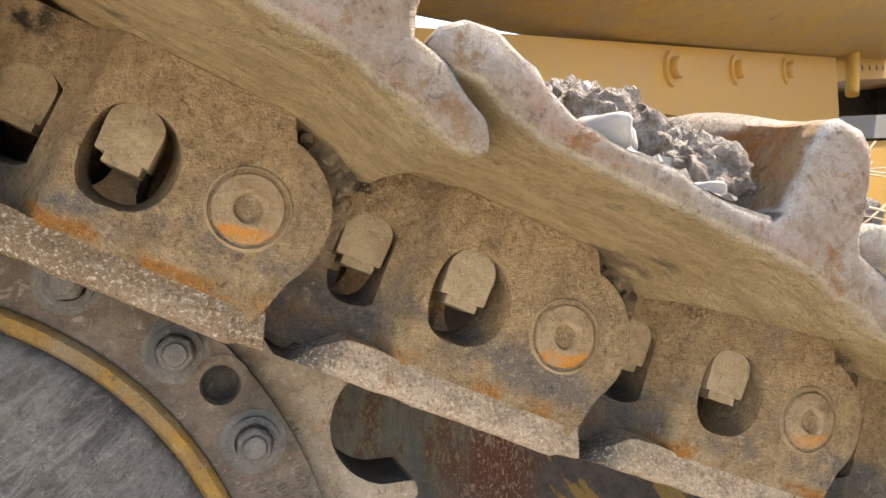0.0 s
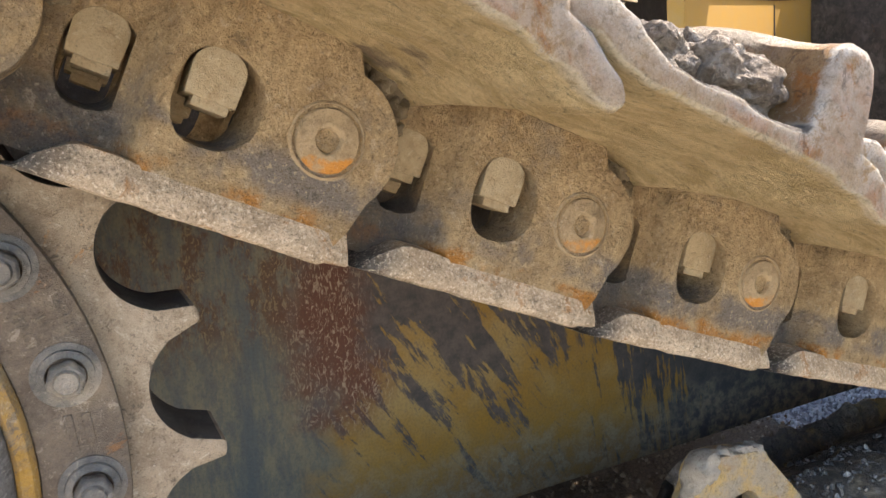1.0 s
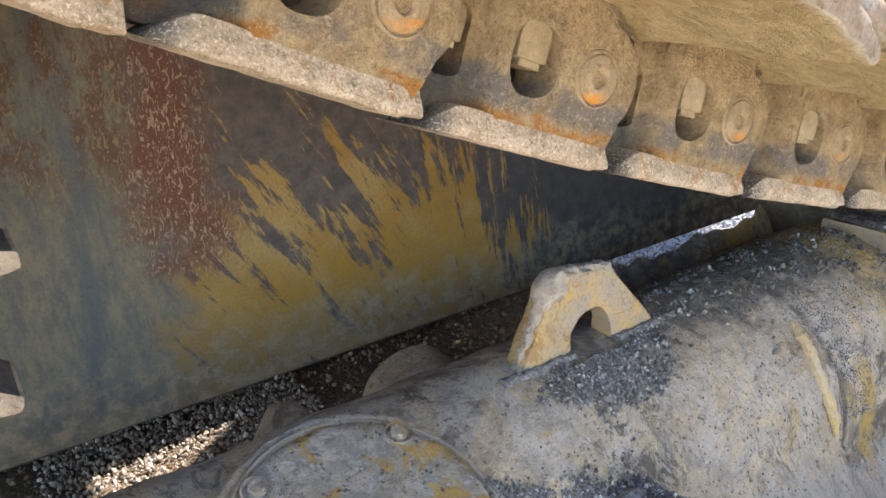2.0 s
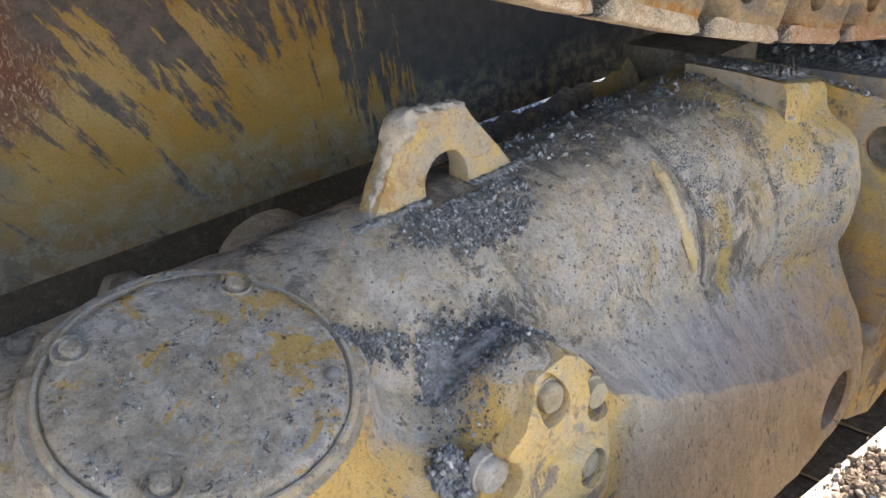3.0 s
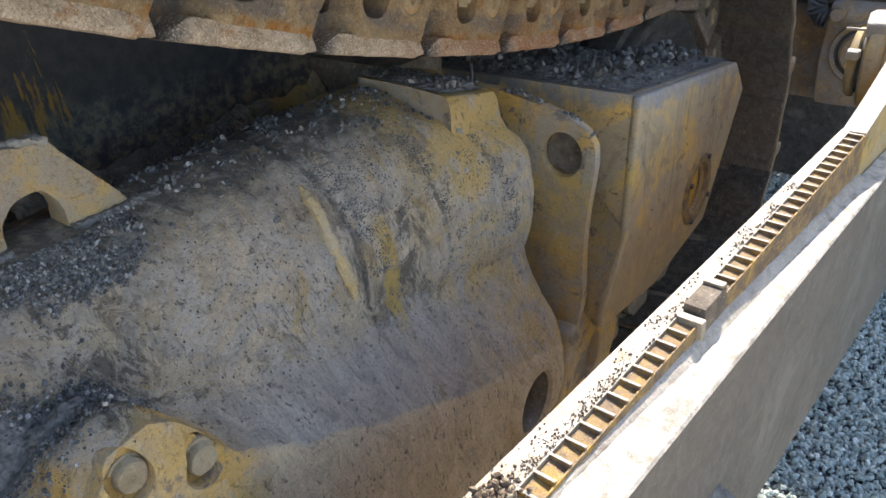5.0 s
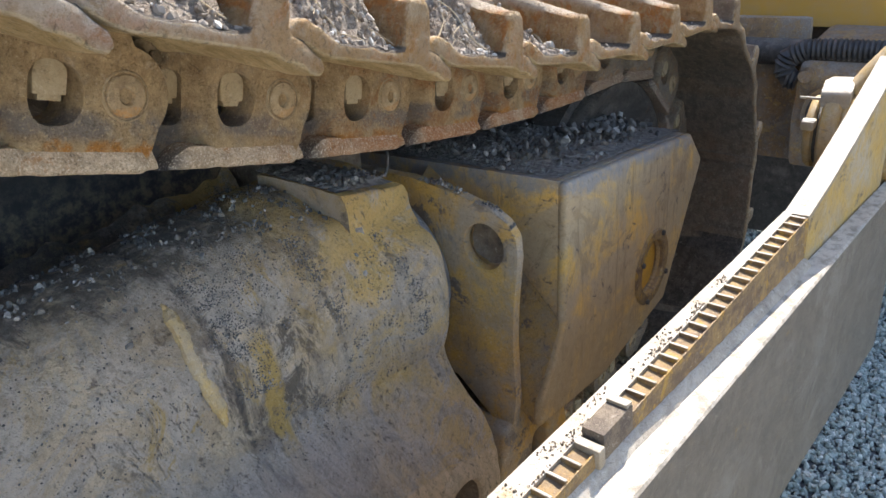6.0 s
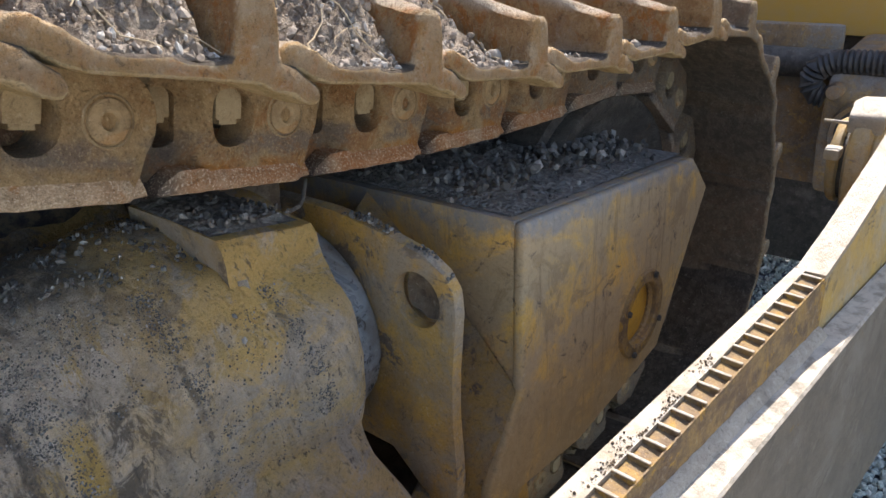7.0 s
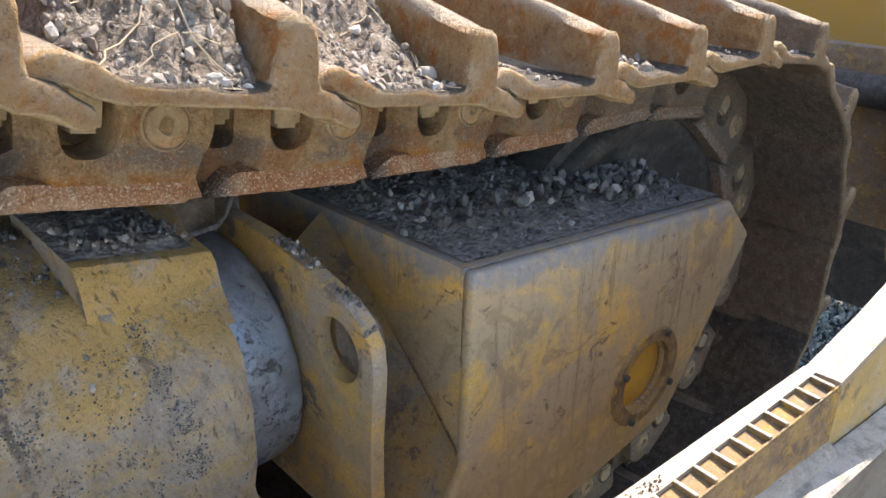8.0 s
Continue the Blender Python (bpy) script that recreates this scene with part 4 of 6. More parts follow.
for count in (6, 6, 6, 5):
    pts, start = [], begin
    begin += count * STEP
    for i in range(count * 16 + 1):
        a = start + i * STEP / 16
        ph = (i % 16) / 16.0
        w = (ph - 0.0 if ph <= 0.5 else 1.0 - ph) * STEP * 0.49      # distance from the middle of a gap
        r = 0.492 - 0.005 * math.cos(ph * 2 * math.pi)
        half = 0.0575
        if w < half:
            r = 0.491 - math.sqrt(max(0.0, half * half - w * w)) * 0.95
        pts.append((r * math.cos(a), r * math.sin(a)))
    inner = [(0.335 * math.cos(start + i * count * STEP / 24), 0.335 * math.sin(start + i * count * STEP / 24)) for i in range(24, -1, -1)]
    bm = prism(pts + inner, -0.005, 0.088)
    soften(bm, 0.005, 2, 50)
    seg = part("tooth_segment", bm, TOOTH, sprocket)
    seg.data.materials.append(DARK)
    for f in seg.data.polygons:      # oily flanks between the teeth
        if abs(f.normal.y) < 0.35 and math.hypot(f.center.x, f.center.z) < 0.487:
            f.material_index = 1
    a0, a1 = start + 0.003, start + count * STEP - 0.003
    arc = [(0.41 * math.cos(a0 + (a1 - a0) * i / 30), 0.41 * math.sin(a0 + (a1 - a0) * i / 30)) for i in range(31)]
    arc += [(0.338 * math.cos(a0 + (a1 - a0) * i / 30), 0.338 * math.sin(a0 + (a1 - a0) * i / 30)) for i in range(30, -1, -1)]
    ah = start + (count - 2) * STEP + radians(0.2)
    bm = prism(arc, -0.026, -0.004, [ellipse(0.384 * math.cos(ah), 0.384 * math.sin(ah), 0.0168, 0.0168, 20)])
    soften(bm, 0.004, 2, 50)
    part("bolting_rim", bm, SPROCKET, seg)
    for k in range(count):
        a = start + (k + 0.5) * STEP - radians(0.6)
        bx, bz = 0.378 * math.cos(a), 0.378 * math.sin(a)
        bm = lathe([(0.028, -0.0255), (0.028, -0.0275), (0.0225, -0.028), (0.022, -0.032), (0.0165, -0.034)], 28, "y", (bx, 0, bz))
        hexa = [(bx + 0.0165 * math.cos(a + j * math.pi / 3), bz + 0.0165 * math.sin(a + j * math.pi / 3)) for j in range(6)]
        hb = prism(hexa, -0.050, -0.034)
        soften(hb, 0.002, 1)
        me = bpy.data.meshes.new("tmp")
        hb.to_mesh(me)
        hb.free()
        bm.from_mesh(me)
        lathe([(0.0, -0.055), (0.009, -0.055), (0.0105, -0.053), (0.0105, -0.048)], 14, "y", (bx, 0, bz), bm)
        part("segment_bolt", bm, BOLT, seg, "flanged hex bolt")
    bm = lathe([(0.026, -0.0255), (0.026, -0.028), (0.0175, -0.0285), (0.0162, -0.024), (0.0162, -0.0065)], 26, "y", (0.384 * math.cos(ah), 0, 0.384 * math.sin(ah)))
    part("bolt_hole", bm, SPROCKET, seg, "empty bolt hole")
    part("hole_floor", lathe([(0.0, -0.0085), (0.010, -0.0080), (0.0160, -0.0065)], 20, "y", (0.384 * math.cos(ah), 0, 0.384 * math.sin(ah))), DARK, seg)
    # cast lettering between the bolts; the maker's mark is plain bars
    for word, r, back in (("MADE", 0.392, 0.011), ("IN", 0.376, 0.004), ("ITALY", 0.361, 0.012)):
        m = pose(0, 0, 0, 0, -math.degrees(start + 3.02 * STEP - radians(0.6)), 0) @ pose(r, -0.0262, back, 90, 90, 0)
        part("lettering", move(lettering(word, 0.0125), m), SPROCKET, seg, "cast lettering")
    for k, w in enumerate((0.034, 0.030)):
        m = pose(0, 0, 0, 0, -math.degrees(start + 2.0 * STEP - radians(0.6)), 0) @ pose(0.368 + 0.014 * k, -0.0266, 0)
        part("cast_mark", move(box(-0.0035, 0.0035, -0.0008, 0.002, -w / 2, w / 2, 0.0006, 1), m), SPROCKET, seg)
bm = lathe([(0.338, -0.012), (0.338, -0.030), (0.334, -0.036), (0.325, -0.038), (0.321, -0.034), (0.321, 0.0)], 90)
part("hub_rim", bm, RIM, sprocket, "ochre painted hub rim")
bm = lathe([(0.321, -0.02), (0.320, -0.040), (0.312, -0.050), (0.26, -0.064), (0.18, -0.068), (0.175, -0.10), (0.0, -0.105)], 80)
part("hub_cover", bm, HUB, sprocket, "scuffed grey final drive cover")
part("sprocket_disc", lathe([(0.34, 0.03), (0.34, 0.05), (0.0, 0.05)], 60), SPROCKET, sprocket)

# ---- track: one section is a pair of links, a shoe and its nuts ----
WINDOW = ellipse(-0.0915, 0.001, 0.027, 0.034, 24, 0, 0.8)
REAR_WINDOW = ellipse(-0.174, 0.0, 0.0225, 0.034, 22, 0, 0.8)


def link_mesh(sign):
    bm = bmesh.new()
    nose = [(0.060 * math.cos(radians(a)), 0.060 * math.sin(radians(a))) for a in range(-38, 80, 9)]
    front = [(-0.121, -0.082), (-0.06, -0.082), (0.030, -0.082), (0.040, -0.062)] + nose + [(0.002, 0.077), (-0.06, 0.077), (-0.121, 0.077)]
    prism(front, -0.148, -0.098, [WINDOW], bm)
    def ramp(u, v):
        return 0.034 * smooth(-u, 0.121, 0.150)

    strip = []
    for i in range(9):
        u = -0.1205 - 0.030 * i / 8
        y = -0.148 + ramp(u, 0)
        strip.append([(u, y, -0.082), (u, y, 0.077), (u, y + 0.05, 0.077), (u, y + 0.05, -0.082)])
    loft(strip, True, bm)
    rear = [(-0.30, -0.04), (-0.285, -0.068), (-0.25, -0.082), (-0.150, -0.082), (-0.150, 0.077), (-0.285, 0.072), (-0.30, 0.04)]
    prism(rear, -0.114, -0.066, [REAR_WINDOW], bm)
    for cu, cv, rx, rz, y in ((-0.0915, 0.001, 0.027, 0.034, -0.148), (-0.174, 0.0, 0.0225, 0.034, -0.114)):
        for v in bm.verts:      # the windows are scooped out towards the nose
            a, b = (v.co.x - cu) / rx, (v.co.z - cv) / rz
            if abs(v.co.y - y) < 1e-4 and a * a + b * b < 1.75:
                v.co.x += 0.012 * max(0.0, a) * (1.0 - 0.4 * max(0.0, b))
                v.co.z -= 0.006 * max(0.0, -b)
    soften(bm, 0.004, 3, 40)
    if sign < 0:
        for v in bm.verts:
            v.co.y *= -1
    return bm


def rail_mesh():
    prof = [(-0.1472, -0.0645), (-0.1486, -0.0695), (-0.1508, -0.0745), (-0.1530, -0.0795), (-0.1538, -0.087), (-0.1510, -0.0925), (-0.145, -0.0945), (-0.085, -0.0945), (-0.085, -0.060)]
    rows = []
    for i in range(41):
        u = -0.212 + 0.250 * i / 40
        near, far = min(1.0, (u + 0.200) / 0.034) ** 0.8 if u > -0.200 else 0.0, smooth(u, 0.038, 0.024)
        row = []
        for y, v in prof:
            top = -0.0935 + (v + 0.0935) * near if v > -0.0935 else v
            row.append((u - (0.012 * (top + 0.05) / 0.04 if i == 40 else 0), y + 0.004 * (1 - near) + 0.006 * (1 - far), top + (0.004 * (1 - far) if v < -0.09 else 0) + 0.0012 * noise.noise((u * 60, y * 60, v * 60))))
        rows.append(row)
    return loft(rows, True, None, True)


def nut_mesh(u, y0):
    out = [(u - 0.019, -0.004), (u + 0.019, -0.004), (u + 0.020, 0.018)] + [(u + 0.020 * math.cos(radians(a)), 0.020 + 0.016 * math.sin(radians(a))) for a in range(15, 180, 15)] + [(u - 0.020, 0.018)]
    bm = prism(out, y0, y0 + 0.045)
    soften(bm, 0.003, 2, 50)
    washer = prism([(u - 0.012, -0.011), (u + 0.015, -0.011), (u + 0.015, -0.003), (u - 0.012, -0.003)], y0 + 0.004, y0 + 0.040)
    me = bpy.data.meshes.new("tmp")
    washer.to_mesh(me)
    washer.free()
    bm.from_mesh(me)
    return bm


def droop(y):
    """The worn outer end of a shoe hangs a little."""
    return 0.0155 * smooth(-y, 0.14, 0.39)


def dense(pts, step):
    out = []
    for (a, b), (c, d) in zip(pts, pts[1:]):
        n = max(1, int(math.hypot(c - a, d - b) / step))
        out += [(a + (c - a) * i / n, b + (d - b) * i / n) for i in range(n)]
    return out + [pts[-1]]


def shoe_mesh():
    top = [(-0.229, 0.097), (-0.227, 0.107), (-0.218, 0.114), (-0.203, 0.116), (-0.188, 0.112), (-0.172, 0.101), (-0.155, 0.0955), (-0.10, 0.0940), (-0.040, 0.0940), (-0.029, 0.0965),
           (-0.0225, 0.106), (-0.0205, 0.150), (-0.019, 0.163), (-0.010, 0.1720), (0.006, 0.1725), (0.016, 0.167), (0.0215, 0.153), (0.025, 0.112), (0.031, 0.101), (0.046, 0.094), (0.062, 0.086), (0.074, 0.0785), (0.0795, 0.072)]
    low = [(0.0805, 0.066), (0.077, 0.0610), (0.070, 0.0595), (0.060, 0.0615), (0.045, 0.0665), (0.022, 0.0730), (0.0, 0.0765), (-0.05, 0.0775), (-0.10, 0.0775), (-0.16, 0.0775), (-0.180, 0.081), (-0.200, 0.090), (-0.214, 0.088), (-0.226, 0.090)]
    outline = dense(top + low, 0.009)
    n = len(outline)
    inward = []
    for i in range(n):
        d = Vector(outline[(i + 1) % n]) - Vector(outline[i - 1])
        inward.append(Vector((d.y, -d.x)).normalized())
    stations = [(0.0, 0.156, 0.0035), (0.0012, 0.158, 0.0012), (0.0035, 0.160, 0.0)]
    stations += [(t, 0.160 + 0.020 * smooth(t, 0.0, 0.15) + 0.003 * smooth(t, 0.0, 0.02), 0.0) for t in (0.007, 0.012, 0.018, 0.026, 0.036, 0.048, 0.062, 0.08, 0.10, 0.12, 0.15, 0.19)]
    stations += [(0.23 + 0.04 * i, 0.183, 0.0) for i in range(13)] + [(SHOE_IN - SHOE_OUT, 0.183, 0.0)]
    rows = []
    for t, peak, inset in stations:
        y = SHOE_OUT + t
        near = 0.0012 + 0.0024 * smooth(0.06 - t, 0.0, 0.05)
        row = []
        for (u, v), inn in zip(outline, inward):
            if v > 0.098 and u > -0.04:
                v = 0.098 + (v - 0.098) * (peak - 0.098) / 0.0745
            q = Vector((u * 45, y * 45, v * 45))
            worn_side = v > 0.0925 or u > 0.02
            lump = (near if worn_side else 0.0008) * (noise.noise(q) + 0.7 * noise.noise(q * 2.3))
            row.append((u + inn.x * inset + lump * 0.7, y, v + inn.y * inset - droop(y) + lump))
        rows.append(row)
    return loft(rows, True, None, True)


def track_section():
    sec = thing("track_section", pose(0, 0, 0), "dusty rusty steel track shoe with its links", "track shoe", "track shoes of the chain")
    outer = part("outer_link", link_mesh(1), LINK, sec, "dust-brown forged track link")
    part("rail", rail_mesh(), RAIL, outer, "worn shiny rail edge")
    bm = bmesh.new()
    for i in range(4):
        box(-0.160 + 0.011 * i, -0.153 + 0.011 * i, -0.1495 + 0.034 * smooth(0.157 - 0.011 * i, 0.121, 0.150), -0.14 + 0.034 * smooth(0.157 - 0.011 * i, 0.121, 0.150), 0.049, 0.063, 0.001, 1, bm)
    part("cast_mark", bm, LINK, outer)
    part("inner_link", link_mesh(-1), LINK, sec)
    boss = lathe([(0.0, -0.1220), (0.0050, -0.1200), (0.0078, -0.1170), (0.0084, -0.1420), (0.0092, -0.1490), (0.0112, -0.1520), (0.0140, -0.1526), (0.0170, -0.1512), (0.0245, -0.1508), (0.0258, -0.1496), (0.0264, -0.1468), (0.0280, -0.1466), (0.0290, -0.1500), (0.0302, -0.1498), (0.0318, -0.1475)], 40)
    rough(boss, 0.0009, 120, 3)
    part("pin_end", boss, PIN, outer, "round pin end with a drilled centre")
    bm = bmesh.new()
    for cu, cv, r in ((0.040, 0.066, 0.017), (0.055, 0.050, 0.012), (0.024, 0.072, 0.011), (0.060, 0.034, 0.008)):
        one = bmesh.ops.create_icosphere(bm, subdivisions=3, radius=r)["verts"]
        for v in one:
            p = v.co * (3.0 / r) * 0.35
            v.co = v.co * (1 + 0.5 * noise.noise(p * 1.6 + Vector((cu * 90, 0, 0))) + 0.25 * noise.noise(p * 4.0)) + Vector((cu, -0.116, cv))
    part("mud_crust", bm, BLACK_MUD, sec, "dark crust of mud behind the link's nose")
    part("bushing", lathe([(0.036, -0.066), (0.036, 0.066)], 24, "y", (-0.26, 0, 0)), DARK, sec)
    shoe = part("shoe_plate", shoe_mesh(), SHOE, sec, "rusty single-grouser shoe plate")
    for u, y0 in ((-0.092, -0.146), (-0.174, -0.110)):
        part("nut", nut_mesh(u, y0), NUT, outer)
    for u, y0 in ((-0.092, 0.101), (-0.174, 0.066)):
        part("nut", nut_mesh(u, y0), NUT, sec)
    return sec


YC, PITCH = 0.96, 0.2588
pins, headings = {0: (0.365, 1.750)}, {}
for k in range(1, 12):
    headings[k] = -25.8 + 2.35 * (k - 1)
for k in range(12, 18):
    headings[k] = -9.0 - 28.0 * (k - 12)
for k in range(18, 27):
    headings[k] = -180.0
headings[0] = -27.7
for k in (-1, -2, -3):
    headings[k] = -27.7 + 29.6 * -k
for k in range(1, 27):
    a = radians(headings[k])
    pins[k] = (pins[k - 1][0] + PITCH * math.cos(a), pins[k - 1][1] + PITCH * math.sin(a))
pins[1], pins[2] = (pins[1][0] + 0.010, pins[1][1] - 0.002), (pins[2][0] + 0.010, pins[2][1] + 0.002)
for k in range(-1, -4, -1):
    a = radians(headings[k + 1])
    pins[k] = (pins[k + 1][0] - PITCH * math.cos(a), pins[k + 1][1] - PITCH * math.sin(a))


def section_pose(k):
    return pose(pins[k][0], 0.950 + 0.004 * min(k, 12), pins[k][1], 0, -headings[k], 0)


first = track_section()
first.matrix_basis = section_pose(0)
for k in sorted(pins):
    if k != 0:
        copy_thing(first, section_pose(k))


# stand-in for the unseen far track, near-black, keeps the belly dark
far = thing("far_track_frame", pose(1.2, 3.6, GZ), "plain dark block for the far track, added to shade the belly", "track frame")
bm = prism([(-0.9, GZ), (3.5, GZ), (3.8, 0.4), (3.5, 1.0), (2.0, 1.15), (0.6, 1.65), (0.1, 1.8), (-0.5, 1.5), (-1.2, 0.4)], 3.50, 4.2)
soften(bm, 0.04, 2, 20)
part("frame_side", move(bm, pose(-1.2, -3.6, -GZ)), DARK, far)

# ---- front idler ----
IX, IZ = pins[11][0] + 0.05, pins[11][1] - 0.535
idler = thing("front_idler", pose(IX, YC, IZ), "dark steel front idler wheel inside the track", "idler wheel")
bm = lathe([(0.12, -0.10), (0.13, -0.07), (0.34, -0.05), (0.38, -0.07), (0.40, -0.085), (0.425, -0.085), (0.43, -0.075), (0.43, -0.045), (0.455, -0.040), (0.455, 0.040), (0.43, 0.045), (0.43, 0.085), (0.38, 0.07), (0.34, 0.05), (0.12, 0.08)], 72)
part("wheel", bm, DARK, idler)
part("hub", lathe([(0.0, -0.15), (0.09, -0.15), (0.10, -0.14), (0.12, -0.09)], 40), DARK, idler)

# ---- roller frame ----
TY, TZ = 1.03, 0.78
frame_ob = thing("track_roller_frame", pose(1.4, TY, 0.3), "dusty yellow cast track roller frame with a round tube", "track frame")
finv = pose(-1.4, -TY, -0.3)


def framepart(name, bm, material, label="", parent=None):
    return part(name, move(bm, finv) if parent is None or parent is frame_ob else move(bm, finv), material, parent or frame_ob, label)


def tube_radius(x):
    r = 0.228 + 0.034 * smooth(x, 1.62, 1.95) + 0.034 * smooth(x, 1.90, 2.10) - 0.012 * smooth(x, 2.10, 2.14)
    r += 0.006 * math.exp(-((x - 1.60) / 0.016) ** 2) - 0.004 * math.exp(-((x - 1.635) / 0.015) ** 2)
    r -= 0.004 * math.exp(-((x - 1.83) / 0.02) ** 2) + 0.005 * math.exp(-((x - 1.985) / 0.014) ** 2)
    return r


CREASE = [(0.2, 0.74), (0.90, 0.74), (1.00, 0.785), (1.06, 0.862), (1.12, 0.902), (1.16, 0.898), (1.20, 0.856), (1.254, 0.786), (1.402, 0.703), (1.715, 0.553), (1.978, 0.455), (2.235, 0.385)]


def crease_z(x):
    for (a, p), (b, q) in zip(CREASE, CREASE[1:]):
        if x <= b:
            return p + (q - p) * max(0.0, x - a) / (b - a)
    return CREASE[-1][1]


def shelf(x, t):
    """The casting bulges up to the bolted flange."""
    return 0.045 * math.sin(math.pi * min(1.0, max(0.0, t))) * smooth(x, 1.00, 1.08) * smooth(-x, -1.26, -1.14)


def casting_row(x):
    r = tube_radius(x)
    end = radians(74 + 38 * smooth(x, 1.25, 1.95))
    row = []
    for i in range(44):
        a = radians(-125) + (end - radians(-125)) * i / 43
        deg = math.degrees(a)
        q = r - 0.020 * smooth(x, 1.70, 1.90) * smooth(46 - deg, 0, 30)
        q += (0.256 - 0.026 * smooth(44 - deg, 0, 16) - q) * smooth(x, 1.88, 1.96) * smooth(68 - deg, 0, 16)
        row.append((x, TY - q * math.sin(a), TZ + q * math.cos(a)))
    ay, az = row[-1][1], row[-1][2]
    cy, cz = 0.702, crease_z(x)
    for i in range(1, 13):
        t = i / 12
        sag = (0.012 - 0.012 * smooth(x, 1.3, 1.6)) * math.sin(math.pi * t)
        row.append((x, ay + (cy - ay) * t + sag * 0.5, az + (cz - az) * t - sag * 0.6 + shelf(x, t)))
    for i in range(1, 5):
        t = i / 4
        row.append((x, cy - 0.006 * math.sin(math.pi / 2 * t), cz - 0.02 * t))
    bottom = 0.215 + 0.05 * smooth(x, 1.95, 2.13)
    for i in range(1, 13):
        row.append((x, 0.696 - 0.004 * i / 12, cz - 0.02 + (bottom - cz + 0.02) * i / 12))
    row.append((x, 0.74, bottom - 0.03))
    row.append((x, 1.15, bottom - 0.03))
    out = []
    for p in row:
        push = 0.07 * smooth(p[0], 1.7, 2.13) * smooth(p[2], 0.66, 0.42) * (1 - 0.9 * smooth(p[2], 0.33, 0.2)) if p[1] < 0.8 else 0.0
        back = 0.036 * smooth(p[0], 1.93, 2.13) * smooth(TY - p[1], 0.06, 0.19)
        out.append((p[0] + push - back, p[1], p[2]))
    return out


rows = [casting_row(0.2 + 1.93 * i / 240) for i in range(241)]
last = rows[-1]
rows.append([(p[0] + 0.004, p[1] + (TY - p[1]) * 0.06, p[2] + (TZ - p[2]) * 0.05) for p in last])
rows.append([(p[0] - 0.004, p[1] + (TY - p[1]) * 0.25, p[2] + (TZ - p[2]) * 0.25) for p in last])
rows.append([(p[0] - 0.03, p[1] + (TY - p[1]) * 0.45, p[2] + (TZ - p[2]) * 0.4) for p in last])
bm = loft(rows)
rough(bm, 0.005, 5.5, 7)
rough(bm, 0.0035, 11)
rough(bm, 0.0016, 34, 3)
BORE = pose(2.005, 0.684, 0.352) @ Matrix.Diagonal((1.15, 1.0, 1.25, 1.0))
gone = []
for f in bm.faces:
    p = f.calc_center_median()
    if p.y < 0.74 and ((p.x - 2.005) / 1.15) ** 2 + ((p.z - 0.352) / 1.25) ** 2 < 0.072 ** 2:
        gone.append(f)
bmesh.ops.delete(bm, geom=gone, context="FACES")
framepart("tube_casting", bm, TUBE, "grey-dusted yellow cast tube and skirt")
# weld bead round the tube
rows = []
for i in range(90):
    a = radians(35 + 54 * i / 89)
    w = 0.0125 * smooth(i, -4, 14) * smooth(89 - i, -6, 22) * (1 + 0.15 * noise.noise((i * 0.3, 0, 0)))
    x = 1.585 + 0.012 * math.sin(a * 3) + 0.02 * smooth(math.degrees(a), 55, 86)
    rows.append([(x + w * math.cos(q), TY - (tube_radius(x) - 0.001 + 0.6 * w * math.sin(q)) * math.sin(a), TZ + (tube_radius(x) - 0.001 + 0.6 * w * math.sin(q)) * math.cos(a)) for q in [radians(j * 45) for j in range(8)]])
bm = loft(rows, True, None, True)
rough(bm, 0.003, 60)
framepart("weld_bead", bm, BEAD, "scraped ochre weld bead")

# lifting eye on the tube
eye_out = [(1.075, 0.955), (1.195, 0.955), (1.199, 1.005)]
eye_out += [(1.240 - 0.041 * math.cos(radians(a)), 1.018 + 0.052 * math.sin(radians(a))) for a in range(10, 180, 17)]
eye_out += [(1.281, 0.975), (1.405, 0.965), (1.375, 1.01), (1.300, 1.105), (1.288, 1.122), (1.268, 1.126), (1.20, 1.136), (1.178, 1.134), (1.160, 1.120), (1.150, 1.090), (1.115, 1.03)]
bm = prism(eye_out, 0.996, 1.040)
soften(bm, 0.006, 2, 20)
bmesh.ops.subdivide_edges(bm, edges=[e for e in bm.edges if e.calc_length() > 0.012], cuts=2, use_grid_fill=True)
rough(bm, 0.0025, 45, 2)
lug = framepart("lifting_eye", bm, LUG, "pale yellow lifting eye with an arched hole")
ridge = dense([(1.096, 0.985), (1.122, 1.036), (1.146, 1.082), (1.160, 1.112), (1.182, 1.131), (1.215, 1.131), (1.250, 1.126), (1.276, 1.122), (1.292, 1.112)], 0.004)
rows = []
for i, (x, z) in enumerate(ridge):
    s = i / (len(ridge) - 1)
    w = 0.007 + 0.013 * math.exp(-((s - 0.55) / 0.10) ** 2) + 0.004 * math.exp(-((s - 0.93) / 0.06) ** 2) + 0.004 * noise.noise((s * 17, 2.0, 0))
    ax, az = ridge[min(i + 1, len(ridge) - 1)][0] - ridge[max(i - 1, 0)][0], ridge[min(i + 1, len(ridge) - 1)][1] - ridge[max(i - 1, 0)][1]
    ln = math.hypot(ax, az)
    w *= smooth(i, -3, 4) * smooth(len(ridge) - 1 - i, -3, 4)
    rows.append([(x - az / ln * w * math.sin(q), 1.014 + 1.35 * w * math.cos(q) - 0.3 * w, z + ax / ln * w * math.sin(q)) for q in [radians(18 * k) for k in range(20)]])
bm = loft(rows, True, None, True)
rough(bm, 0.0045, 75, 1)
rough(bm, 0.002, 190, 2)
framepart("mud_crust", bm, CRUST, "crust of dried grey mud along the eye's top", lug)
